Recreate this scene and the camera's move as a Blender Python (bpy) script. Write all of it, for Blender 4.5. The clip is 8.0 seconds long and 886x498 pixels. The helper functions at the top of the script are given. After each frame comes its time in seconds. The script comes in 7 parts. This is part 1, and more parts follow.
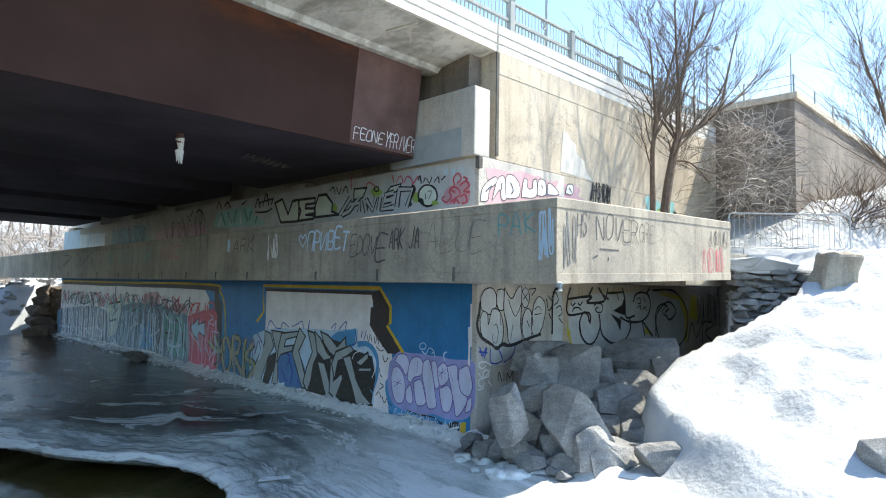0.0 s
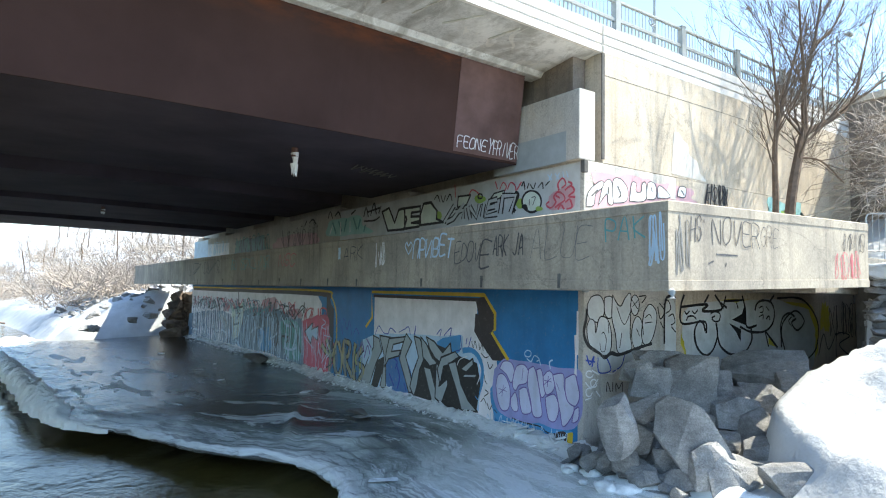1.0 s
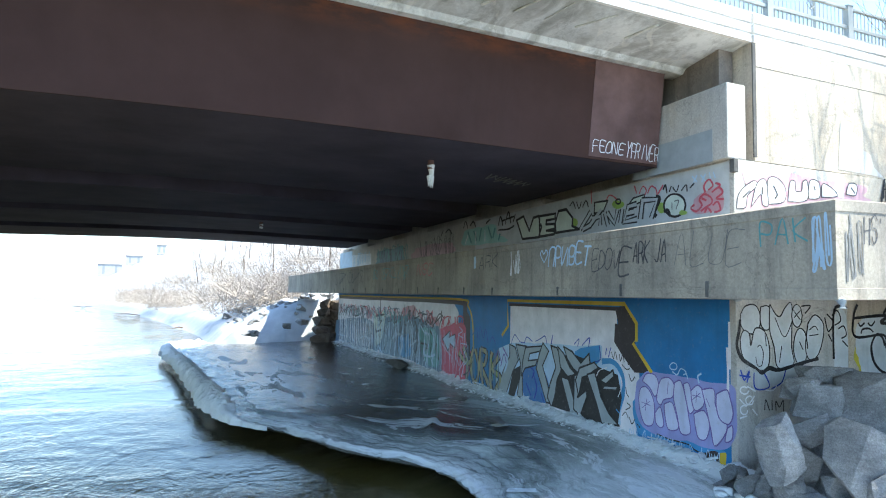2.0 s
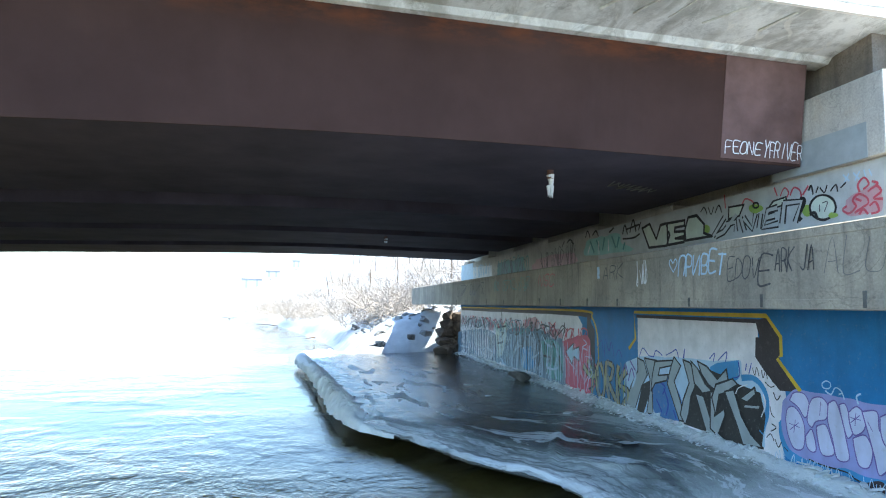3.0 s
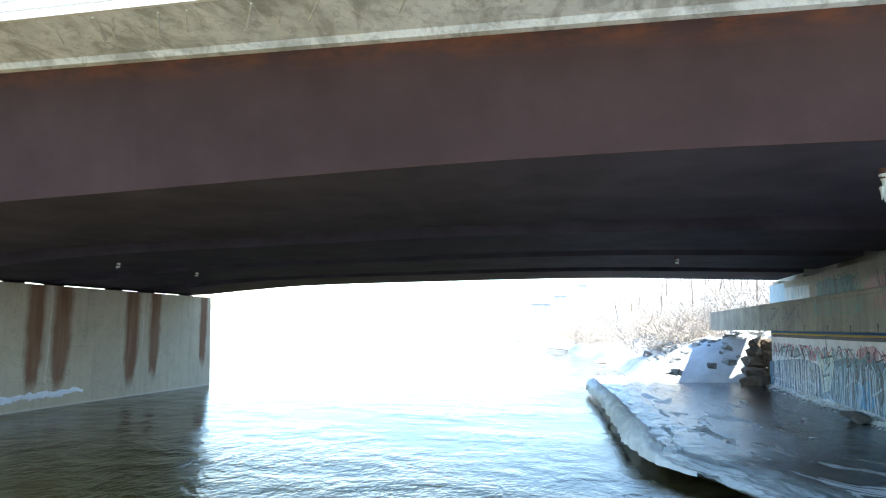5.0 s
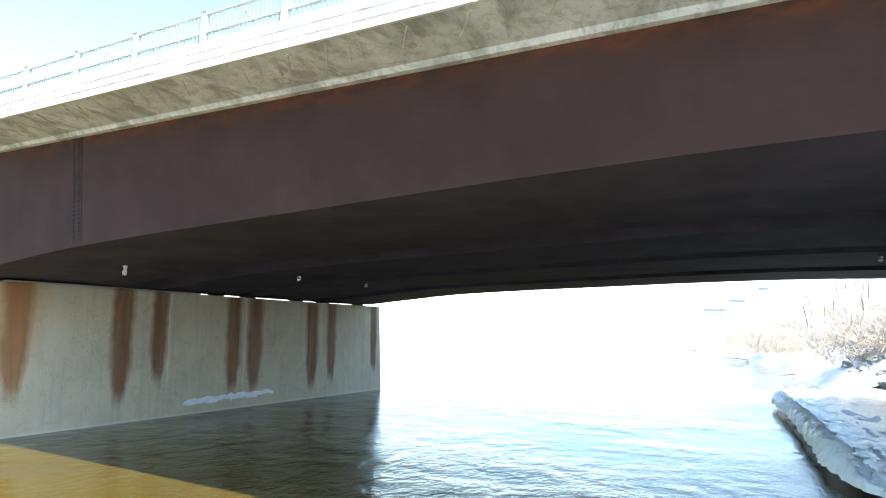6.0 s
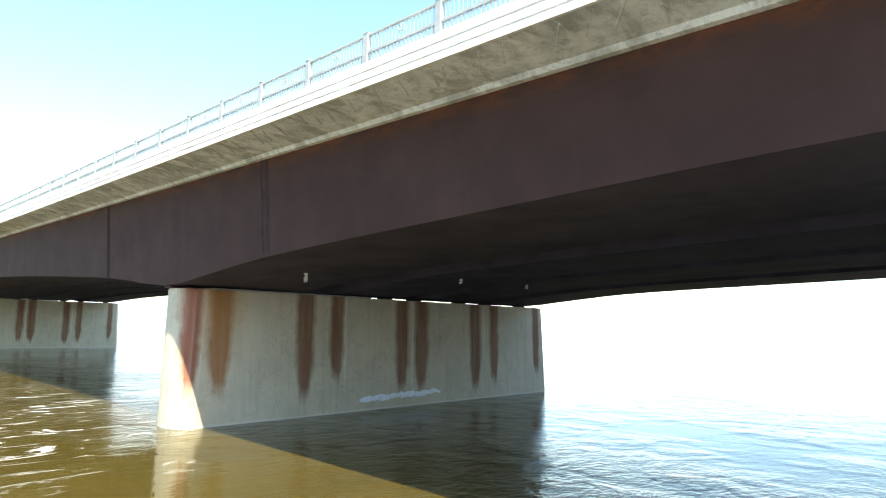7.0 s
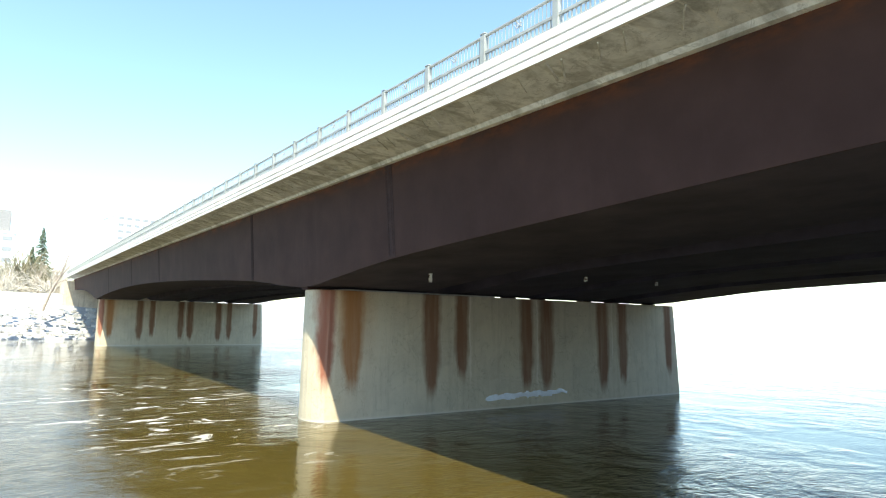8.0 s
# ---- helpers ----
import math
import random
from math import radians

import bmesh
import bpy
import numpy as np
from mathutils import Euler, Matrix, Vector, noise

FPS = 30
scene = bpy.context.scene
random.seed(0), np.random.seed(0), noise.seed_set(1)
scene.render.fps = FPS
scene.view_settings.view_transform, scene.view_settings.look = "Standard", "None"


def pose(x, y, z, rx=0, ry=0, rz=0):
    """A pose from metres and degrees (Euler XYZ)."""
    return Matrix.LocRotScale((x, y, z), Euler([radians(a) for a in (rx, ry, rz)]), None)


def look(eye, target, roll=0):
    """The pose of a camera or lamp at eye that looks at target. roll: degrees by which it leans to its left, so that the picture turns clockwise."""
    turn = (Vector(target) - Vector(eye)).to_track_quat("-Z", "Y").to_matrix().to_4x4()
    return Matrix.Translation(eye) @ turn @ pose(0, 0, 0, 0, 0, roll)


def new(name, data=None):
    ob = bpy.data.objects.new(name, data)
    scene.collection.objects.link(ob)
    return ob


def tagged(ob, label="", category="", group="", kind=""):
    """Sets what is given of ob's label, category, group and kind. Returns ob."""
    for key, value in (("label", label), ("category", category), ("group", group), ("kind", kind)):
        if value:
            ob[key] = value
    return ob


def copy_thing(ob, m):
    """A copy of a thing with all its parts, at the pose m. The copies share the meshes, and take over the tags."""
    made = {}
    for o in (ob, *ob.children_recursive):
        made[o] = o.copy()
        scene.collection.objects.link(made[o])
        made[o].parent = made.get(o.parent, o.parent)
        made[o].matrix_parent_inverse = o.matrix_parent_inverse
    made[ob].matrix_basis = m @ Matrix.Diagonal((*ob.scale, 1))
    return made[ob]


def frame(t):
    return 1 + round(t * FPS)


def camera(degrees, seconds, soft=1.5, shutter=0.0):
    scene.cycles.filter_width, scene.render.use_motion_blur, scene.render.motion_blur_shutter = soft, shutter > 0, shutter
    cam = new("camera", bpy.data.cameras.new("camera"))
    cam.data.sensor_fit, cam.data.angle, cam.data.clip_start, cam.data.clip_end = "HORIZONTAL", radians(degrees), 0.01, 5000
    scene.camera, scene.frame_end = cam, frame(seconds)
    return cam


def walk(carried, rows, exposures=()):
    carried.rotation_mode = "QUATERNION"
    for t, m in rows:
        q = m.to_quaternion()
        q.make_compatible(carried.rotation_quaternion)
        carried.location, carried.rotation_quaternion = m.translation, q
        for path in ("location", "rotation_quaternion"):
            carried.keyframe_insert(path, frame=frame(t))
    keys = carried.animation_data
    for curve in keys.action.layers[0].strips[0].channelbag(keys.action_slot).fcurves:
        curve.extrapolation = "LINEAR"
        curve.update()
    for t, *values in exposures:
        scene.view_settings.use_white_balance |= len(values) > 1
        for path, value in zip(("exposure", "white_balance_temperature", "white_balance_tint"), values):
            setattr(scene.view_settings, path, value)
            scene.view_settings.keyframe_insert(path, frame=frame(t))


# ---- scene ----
cam = camera(71.1, 8.0, soft=1.1)
PATH = [
    (0, (-9.256, -8.38, 3.171), (-7.8535, -6.9587, 3.2884), 0.95),
    (0.5, (-9.256, -8.38, 3.171), (-7.9702, -6.853, 3.2972), 1.14),
    (1, (-9.256, -8.38, 3.171), (-8.111, -6.7452, 3.3039), 1.11),
    (1.5, (-9.256, -8.38, 3.171), (-8.2926, -6.6327, 3.3124), 1.17),
    (2, (-9.256, -8.38, 3.171), (-8.4913, -6.5378, 3.3228), 1.18),
    (3.5, (-9.256, -8.38, 3.171), (-9.0609, -6.3986, 3.365), 1.24),
    (4, (-9.256, -8.38, 3.171), (-9.2855, -6.3909, 3.3808), 1.54),
    (4.5, (-9.256, -8.38, 3.171), (-9.52, -6.4101, 3.3977), 1.45),
    (6, (-9.256, -8.38, 3.171), (-10.2287, -6.6504, 3.424), 1.17),
    (6.5, (-9.256, -8.38, 3.171), (-10.4426, -6.7891, 3.4214), 1.02),
    (7, (-9.256, -8.38, 3.171), (-10.6371, -6.9544, 3.4194), 1.06),
    (7.5, (-9.256, -8.38, 3.171), (-10.7803, -7.1077, 3.4142), 1.15),
    (8, (-9.256, -8.38, 3.171), (-10.8914, -7.253, 3.4093), 0.99),
]
EXPOSE = [(0, 1.27, 6250, 5), (1.0, 1.5, 6250, 4), (2.0, 1.7, 5900, 3), (3.5, 2.05, 5800, 2), (4.5, 2.12, 5850, 2), (6.0, 2.03, 6250, 3), (7.0, 1.7, 6400, 2), (8, 1.3, 6450, 1)]
walk(cam, [(t, look(eye, target, roll)) for t, eye, target, roll in PATH], EXPOSE)

# ---- world, sun ----
SUN = Vector((0.50, -0.266, 0.82)).normalized()
world = bpy.data.worlds.new("sky")
scene.world = world
world.use_nodes = True
wn = world.node_tree
wn.nodes.clear()
sky = wn.nodes.new("ShaderNodeTexSky")
sky.sky_type = "NISHITA"
sky.sun_disc = False
sky.sun_elevation = math.asin(SUN.z)
sky.sun_rotation = math.atan2(SUN.x, SUN.y)
sky.dust_density = 0.4
sky.air_density = 1.1
sky.ozone_density = 1.6
bgn = wn.nodes.new("ShaderNodeBackground")
bgn.inputs["Strength"].default_value = 0.15
won = wn.nodes.new("ShaderNodeOutputWorld")
wn.links.new(sky.outputs[0], bgn.inputs[0])
wn.links.new(bgn.outputs[0], won.inputs[0])
sun = new("sun", bpy.data.lights.new("sun", "SUN"))
sun.data.energy, sun.data.angle, sun.data.color = 4.5, radians(0.5), (1.0, 0.88, 0.72)
sun.matrix_world = look(SUN * 50, (0, 0, 0))

# ---- materials ----
def nodes(name):
    m = bpy.data.materials.new(name)
    m.use_nodes = True
    nt = m.node_tree
    return m, nt, nt.nodes["Principled BSDF"]


def add(nt, kind, **vals):
    n = nt.nodes.new(kind)
    for k, v in vals.items():
        n.inputs[k].default_value = v
    return n


def noise_tex(nt, vec, scale, detail=6.0, rough=0.6):
    n = add(nt, "ShaderNodeTexNoise", Scale=scale, Detail=detail, Roughness=rough)
    nt.links.new(vec, n.inputs["Vector"])
    return n


def ramp(nt, fac, stops):
    r = nt.nodes.new("ShaderNodeValToRGB")
    nt.links.new(fac, r.inputs[0])
    els = r.color_ramp.elements
    while len(els) < len(stops):
        els.new(0.5)
    for el, (pos, col) in zip(els, stops):
        el.position, el.color = pos, (*col, 1) if len(col) == 3 else col
    return r


def mix(nt, fac, a, b, mode="MIX"):
    n = nt.nodes.new("ShaderNodeMix")
    n.data_type, n.blend_type = "RGBA", mode
    for val, sock in ((fac, n.inputs[0]), (a, n.inputs[6]), (b, n.inputs[7])):
        if isinstance(val, (int, float)):
            sock.default_value = val
        elif isinstance(val, tuple):
            sock.default_value = (*val, 1)
        else:
            nt.links.new(val, sock)
    return n.outputs[2]


def grey(v):
    return (v, v, v)


def coords(nt, sx=1.0, sy=1.0, sz=1.0):
    tc = nt.nodes.new("ShaderNodeNewGeometry")
    mp = add(nt, "ShaderNodeMapping", Scale=(sx, sy, sz))
    nt.links.new(tc.outputs["Position"], mp.inputs["Vector"])
    return mp.outputs[0]


def bump(nt, bsdf, height, strength, dist):
    b = add(nt, "ShaderNodeBump", Strength=strength, Distance=dist)
    nt.links.new(height, b.inputs["Height"])
    nt.links.new(b.outputs[0], bsdf.inputs["Normal"])
    return b


def concrete(name, base, dark, streak=0.5, warm=(0.42, 0.33, 0.22), rough=0.85, grain=0.34):
    """Weathered cast concrete: blotches, downward dirt streaks, pores, form lines."""
    m, nt, bs = nodes(name)
    p = coords(nt)
    big = noise_tex(nt, p, 0.7, 8)
    c = ramp(nt, big.outputs[0], [(0.3, dark), (0.6, base)]).outputs[0]
    st = noise_tex(nt, coords(nt, 2.2, 2.2, 0.16), 1.6, 7, 0.65)
    sm = ramp(nt, st.outputs[0], [(0.5, grey(0)), (0.72, grey(streak))]).outputs[0]
    c = mix(nt, sm, c, tuple(x * 0.55 for x in dark))
    wm = ramp(nt, noise_tex(nt, p, 1.7, 5).outputs[0], [(0.58, grey(0)), (0.75, grey(0.35))]).outputs[0]
    c = mix(nt, wm, c, warm)
    fine = noise_tex(nt, p, 26.0, 6, 0.7)
    c = mix(nt, grain, c, ramp(nt, fine.outputs[0], [(0.3, grey(0.2)), (0.7, grey(0.8))]).outputs[0], "OVERLAY")
    pit = ramp(nt, noise_tex(nt, p, 11.0, 9, 0.85).outputs[0], [(0.66, grey(0)), (0.74, grey(0.6))]).outputs[0]
    c = mix(nt, pit, c, tuple(x * 0.45 for x in dark))
    crack = noise_tex(nt, p, 0.55, 9, 0.6)
    crack.inputs["Distortion"].default_value = 1.0
    line = ramp(nt, crack.outputs[0], [(0.494, grey(0)), (0.5, grey(0.5)), (0.506, grey(0))]).outputs[0]
    c = mix(nt, line, c, tuple(x * 0.5 for x in dark))
    nt.links.new(c, bs.inputs["Base Color"])
    bs.inputs["Roughness"].default_value = rough
    bump(nt, bs, fine.outputs[0], 0.35, 0.012)
    return m


M_CONC = concrete("abutment concrete", (0.60, 0.575, 0.52), (0.42, 0.405, 0.375))
M_WING = concrete("wing wall concrete", (0.63, 0.55, 0.435), (0.46, 0.395, 0.305), 0.6)
M_LEDGE = concrete("ledge concrete", (0.42, 0.372, 0.295), (0.235, 0.214, 0.182), 0.7)
M_COPE = concrete("coping concrete", (0.80, 0.79, 0.76), (0.68, 0.67, 0.64), 0.15)
M_SOFFIT = concrete("soffit concrete", (0.82, 0.84, 0.84), (0.50, 0.52, 0.52), 0.6, (0.46, 0.44, 0.39))


def mark_soffit():
    """Slanted scallops with ridge shadows painted in, pale lime drips, on the overhang's underside."""
    nt = M_SOFFIT.node_tree
    bs = nt.nodes["Principled BSDF"]
    c = bs.inputs["Base Color"].links[0].from_socket
    tilt = add(nt, "ShaderNodeMapping", Rotation=(0, 0, radians(-28)), Scale=(1.0, 0.55, 1.0))
    nt.links.new(coords(nt), tilt.inputs["Vector"])
    n = noise_tex(nt, tilt.outputs[0], 1.25, 7, 0.62)
    n.inputs["Distortion"].default_value = 0.9
    # dark scallops: shadow of the short ridges, put into the colour
    c = mix(nt, ramp(nt, n.outputs[0], [(0.48, grey(0)), (0.60, grey(0.55))]).outputs[0], c, (0.23, 0.225, 0.20))
    n2 = noise_tex(nt, tilt.outputs[0], 2.3, 8, 0.6)
    n2.inputs["Distortion"].default_value = 1.3
    c = mix(nt, ramp(nt, n2.outputs[0], [(0.60, grey(0)), (0.66, grey(0.5))]).outputs[0], c, (0.80, 0.79, 0.74))
    nt.links.new(c, bs.inputs["Base Color"])


mark_soffit()
M_DARKWALL = concrete("dark weathered concrete", (0.26, 0.22, 0.185), (0.14, 0.12, 0.10), 0.6)


def steel():
    m, nt, bs = nodes("weathering steel")
    p = coords(nt)
    c = ramp(nt, noise_tex(nt, p, 0.5, 8).outputs[0], [(0.3, (0.040, 0.0205, 0.017)), (0.65, (0.063, 0.034, 0.0285))]).outputs[0]
    st = ramp(nt, noise_tex(nt, coords(nt, 1.5, 1.5, 0.1), 1.3, 6).outputs[0], [(0.5, grey(0)), (0.8, grey(0.45))]).outputs[0]
    c = mix(nt, st, c, (0.046, 0.026, 0.022))
    st2 = ramp(nt, noise_tex(nt, coords(nt, 0.8, 0.8, 0.12), 1.0, 7, 0.6).outputs[0], [(0.58, grey(0)), (0.76, grey(0.3))]).outputs[0]
    c = mix(nt, st2, c, (0.092, 0.054, 0.048))
    sep = nt.nodes.new("ShaderNodeSeparateXYZ")
    nt.links.new(p, sep.inputs[0])
    up = nt.nodes.new("ShaderNodeMath")
    up.operation = "MULTIPLY_ADD"
    nt.links.new(sep.outputs[0], up.inputs[0])
    up.inputs[1].default_value = 0.0185
    nt.links.new(sep.outputs[2], up.inputs[2])
    rm = add(nt, "ShaderNodeMapRange")
    for k, v in (("From Min", 7.45), ("From Max", 7.9), ("To Min", 0.0), ("To Max", 0.85)):
        rm.inputs[k].default_value = v
    nt.links.new(up.outputs[0], rm.inputs["Value"])
    rn = ramp(nt, noise_tex(nt, coords(nt, 1, 1, 3.0), 0.9, 7, 0.7).outputs[0], [(0.42, grey(0)), (0.62, grey(1))]).outputs[0]
    outer = nt.nodes.new("ShaderNodeMath")
    outer.operation = "LESS_THAN"
    nt.links.new(sep.outputs[1], outer.inputs[0])
    outer.inputs[1].default_value = 3.0
    rust = mix(nt, 1.0, mix(nt, 1.0, rm.outputs[0], rn, "MULTIPLY"), outer.outputs[0], "MULTIPLY")
    c = mix(nt, rust, c, (0.15, 0.05, 0.02))
    nt.links.new(c, bs.inputs["Base Color"])
    bs.inputs["Roughness"].default_value = 0.75
    bs.inputs["Specular IOR Level"].default_value = 0.13
    bump(nt, bs, noise_tex(nt, p, 40, 4).outputs[0], 0.15, 0.004)
    return m


M_STEEL = steel()


def math_node(nt, op, a, b=0.0, c=0.0, clamp=False):
    n = nt.nodes.new("ShaderNodeMath")
    n.operation, n.use_clamp = op, clamp
    for val, sock in ((a, n.inputs[0]), (b, n.inputs[1]), (c, n.inputs[2])):
        if isinstance(val, (int, float)):
            sock.default_value = val
        else:
            nt.links.new(val, sock)
    return n.outputs[0]


def stained_pier():
    """Pale concrete with rust runs below the bearings and a damp foot."""
    m = concrete("pier concrete", (0.60, 0.53, 0.385), (0.50, 0.445, 0.33), 0.3, grain=0.2)
    nt = m.node_tree
    bs = nt.nodes["Principled BSDF"]
    old = bs.inputs["Base Color"].links[0].from_socket
    pos = nt.nodes.new("ShaderNodeNewGeometry").outputs["Position"]
    xyz = nt.nodes.new("ShaderNodeSeparateXYZ")
    nt.links.new(pos, xyz.inputs[0])
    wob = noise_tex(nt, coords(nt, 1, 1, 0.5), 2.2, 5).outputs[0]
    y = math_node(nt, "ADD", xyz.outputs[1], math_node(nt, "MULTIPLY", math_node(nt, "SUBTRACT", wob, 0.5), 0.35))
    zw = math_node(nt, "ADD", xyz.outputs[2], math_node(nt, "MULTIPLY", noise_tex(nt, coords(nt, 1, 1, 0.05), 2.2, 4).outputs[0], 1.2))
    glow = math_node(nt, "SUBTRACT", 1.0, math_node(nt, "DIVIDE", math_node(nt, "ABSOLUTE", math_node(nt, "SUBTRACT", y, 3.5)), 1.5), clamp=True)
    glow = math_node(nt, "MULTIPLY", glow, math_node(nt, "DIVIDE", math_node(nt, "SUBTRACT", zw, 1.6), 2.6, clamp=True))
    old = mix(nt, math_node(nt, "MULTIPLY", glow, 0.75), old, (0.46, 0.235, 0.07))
    for group, col in (([(2.5, 0.45, 0.7)], (0.25, 0.075, 0.04)), ([(3.65, 0.62, 0.6)], (0.30, 0.125, 0.035)), ([(7.7, 0.62, 0.2), (9.45, 0.5, 0.7), (13.6, 0.6, 0.3), (15.0, 0.66, 0.2), (19.4, 0.62, 0.0), (21.1, 0.54, 0.2), (25.4, 0.46, 0.6)], (0.19, 0.078, 0.032))):
        total = None
        for yc, w, zb in group:
            d = math_node(nt, "ABSOLUTE", math_node(nt, "SUBTRACT", y, yc))
            taper = math_node(nt, "MULTIPLY_ADD", math_node(nt, "DIVIDE", math_node(nt, "SUBTRACT", zw, zb), 1.8, clamp=True), 0.6 * w, 0.4 * w)
            m1 = math_node(nt, "SUBTRACT", 1.0, math_node(nt, "DIVIDE", d, taper), clamp=True)
            m2 = math_node(nt, "DIVIDE", math_node(nt, "SUBTRACT", zw, zb), 0.8, clamp=True)
            mk = math_node(nt, "MULTIPLY", math_node(nt, "MULTIPLY", m1, 2.0, clamp=True), m2)
            total = mk if total is None else math_node(nt, "MAXIMUM", total, mk)
        brk = ramp(nt, noise_tex(nt, coords(nt, 1.5, 1.5, 0.12), 2.0, 6, 0.6).outputs[0], [(0.3, grey(0.8)), (0.55, grey(1.0))]).outputs[0]
        fac = math_node(nt, "MULTIPLY", math_node(nt, "MULTIPLY", total, 0.9), brk)
        old = mix(nt, fac, old, col)
    for yc, zb in ((9.95, 0.9), (14.35, 0.4), (20.2, 1.8)):
        d = math_node(nt, "ABSOLUTE", math_node(nt, "SUBTRACT", y, yc))
        lime_ = math_node(nt, "SUBTRACT", 1.0, math_node(nt, "DIVIDE", d, 0.07), clamp=True)
        lime_ = math_node(nt, "MULTIPLY", lime_, math_node(nt, "DIVIDE", math_node(nt, "SUBTRACT", zw, zb), 0.5, clamp=True))
        old = mix(nt, math_node(nt, "MULTIPLY", lime_, 0.7), old, (0.72, 0.66, 0.55))
    damp = math_node(nt, "SUBTRACT", 1.0, math_node(nt, "DIVIDE", math_node(nt, "ADD", xyz.outputs[2], 0.94), 0.12), clamp=True)
    old = mix(nt, math_node(nt, "MULTIPLY", damp, 0.6), old, (0.72, 0.69, 0.60))
    nt.links.new(old, bs.inputs["Base Color"])
    return m


M_PIER = stained_pier()


def snow():
    m, nt, bs = nodes("old snow")
    p = coords(nt)
    c = ramp(nt, noise_tex(nt, p, 0.9, 8).outputs[0], [(0.3, (0.37, 0.398, 0.425)), (0.62, (0.50, 0.525, 0.545))]).outputs[0]
    dirt = ramp(nt, noise_tex(nt, p, 6.0, 9, 0.8).outputs[0], [(0.69, grey(0)), (0.80, grey(0.7))]).outputs[0]
    patch = ramp(nt, noise_tex(nt, p, 0.45, 3).outputs[0], [(0.45, grey(0.1)), (0.62, grey(1))]).outputs[0]
    c = mix(nt, mix(nt, 1.0, dirt, patch, "MULTIPLY"), c, (0.22, 0.19, 0.16))
    nt.links.new(c, bs.inputs["Base Color"])
    bs.inputs["Roughness"].default_value = 0.7
    h = mix(nt, 0.38, noise_tex(nt, p, 1.3, 6, 0.55).outputs[0], noise_tex(nt, p, 8.0, 7, 0.6).outputs[0])
    bump(nt, bs, h, 0.7, 0.14)
    return m


M_SNOW = snow()


def ice():
    """Grey river ice: dark wet sheet, paler by the wall, cloudy band along the rim, few white crusts."""
    m, nt, bs = nodes("wet grey ice")
    p = coords(nt)
    xyz = nt.nodes.new("ShaderNodeSeparateXYZ")
    nt.links.new(p, xyz.inputs[0])
    at = nt.nodes.new("ShaderNodeAttribute")
    at.attribute_name = "rim"
    rim, y = at.outputs["Fac"], xyz.outputs[1]
    vec = nt.nodes.new("ShaderNodeCombineXYZ")
    nt.links.new(math_node(nt, "MULTIPLY", rim, 1.5), vec.inputs[0])
    nt.links.new(math_node(nt, "MULTIPLY", y, 0.32), vec.inputs[1])
    flow = noise_tex(nt, vec.outputs[0], 1.1, 8, 0.6)
    flow.inputs["Distortion"].default_value = 0.9
    wide = noise_tex(nt, coords(nt, 0.7, 0.5, 1), 0.6, 5, 0.5)
    wob = math_node(nt, "MULTIPLY", math_node(nt, "SUBTRACT", wide.outputs[0], 0.5), 2.6)
    d = math_node(nt, "ADD", rim, wob)
    band = math_node(nt, "SUBTRACT", 1.0, math_node(nt, "DIVIDE", d, 2.6), clamp=True)
    front = math_node(nt, "DIVIDE", math_node(nt, "SUBTRACT", math_node(nt, "ADD", 7.0, math_node(nt, "MULTIPLY", wob, 1.2)), y), 6.0, clamp=True)
    # pale ice towards the wall, with the mural's reflection put into its colour
    wallside = math_node(nt, "DIVIDE", math_node(nt, "ADD", math_node(nt, "ADD", xyz.outputs[0], 2.4), math_node(nt, "MULTIPLY", wob, 0.5)), 1.6, clamp=True)
    wallside = math_node(nt, "MULTIPLY", wallside, math_node(nt, "DIVIDE", math_node(nt, "SUBTRACT", 20.0, y), 8.0, clamp=True))
    cloud = math_node(nt, "MAXIMUM", math_node(nt, "MULTIPLY", front, 0.80), math_node(nt, "MULTIPLY", wallside, 0.52))
    pale = math_node(nt, "MAXIMUM", band, cloud)
    pale = math_node(nt, "ADD", pale, math_node(nt, "MULTIPLY", math_node(nt, "SUBTRACT", flow.outputs[0], 0.5), 1.1), clamp=True)
    c = ramp(nt, pale, [(0.05, (0.026, 0.024, 0.024)), (0.32, (0.12, 0.14, 0.138)), (0.58, (0.35, 0.39, 0.37)), (0.9, (0.72, 0.76, 0.75))]).outputs[0]
    lip = math_node(nt, "SUBTRACT", 1.0, math_node(nt, "DIVIDE", math_node(nt, "ABSOLUTE", math_node(nt, "SUBTRACT", rim, math_node(nt, "MULTIPLY", flow.outputs[0], 0.35))), 0.10), clamp=True)
    foot = math_node(nt, "DIVIDE", math_node(nt, "ADD", xyz.outputs[0], math_node(nt, "ADD", 0.1, math_node(nt, "MULTIPLY", noise_tex(nt, p, 2.5, 7, 0.7).outputs[0], 0.55))), 0.12, clamp=True)
    seam = noise_tex(nt, vec.outputs[0], 1.9, 9, 0.7)
    seam.inputs["Distortion"].default_value = 1.4
    vein = ramp(nt, seam.outputs[0], [(0.47, grey(0)), (0.495, grey(0.8)), (0.51, grey(0))]).outputs[0]
    vein = mix(nt, 1.0, vein, pale, "MULTIPLY")
    dim = ramp(nt, noise_tex(nt, vec.outputs[0], 3.3, 8, 0.65).outputs[0], [(0.54, grey(0)), (0.66, grey(0.4))]).outputs[0]
    c = mix(nt, dim, c, (0.085, 0.092, 0.09))
    grit = noise_tex(nt, coords(nt, 1.0, 0.5, 1.0), 14.0, 8, 0.8)
    c = mix(nt, 0.22, c, ramp(nt, grit.outputs[0], [(0.3, grey(0.2)), (0.7, grey(0.82))]).outputs[0], "OVERLAY")
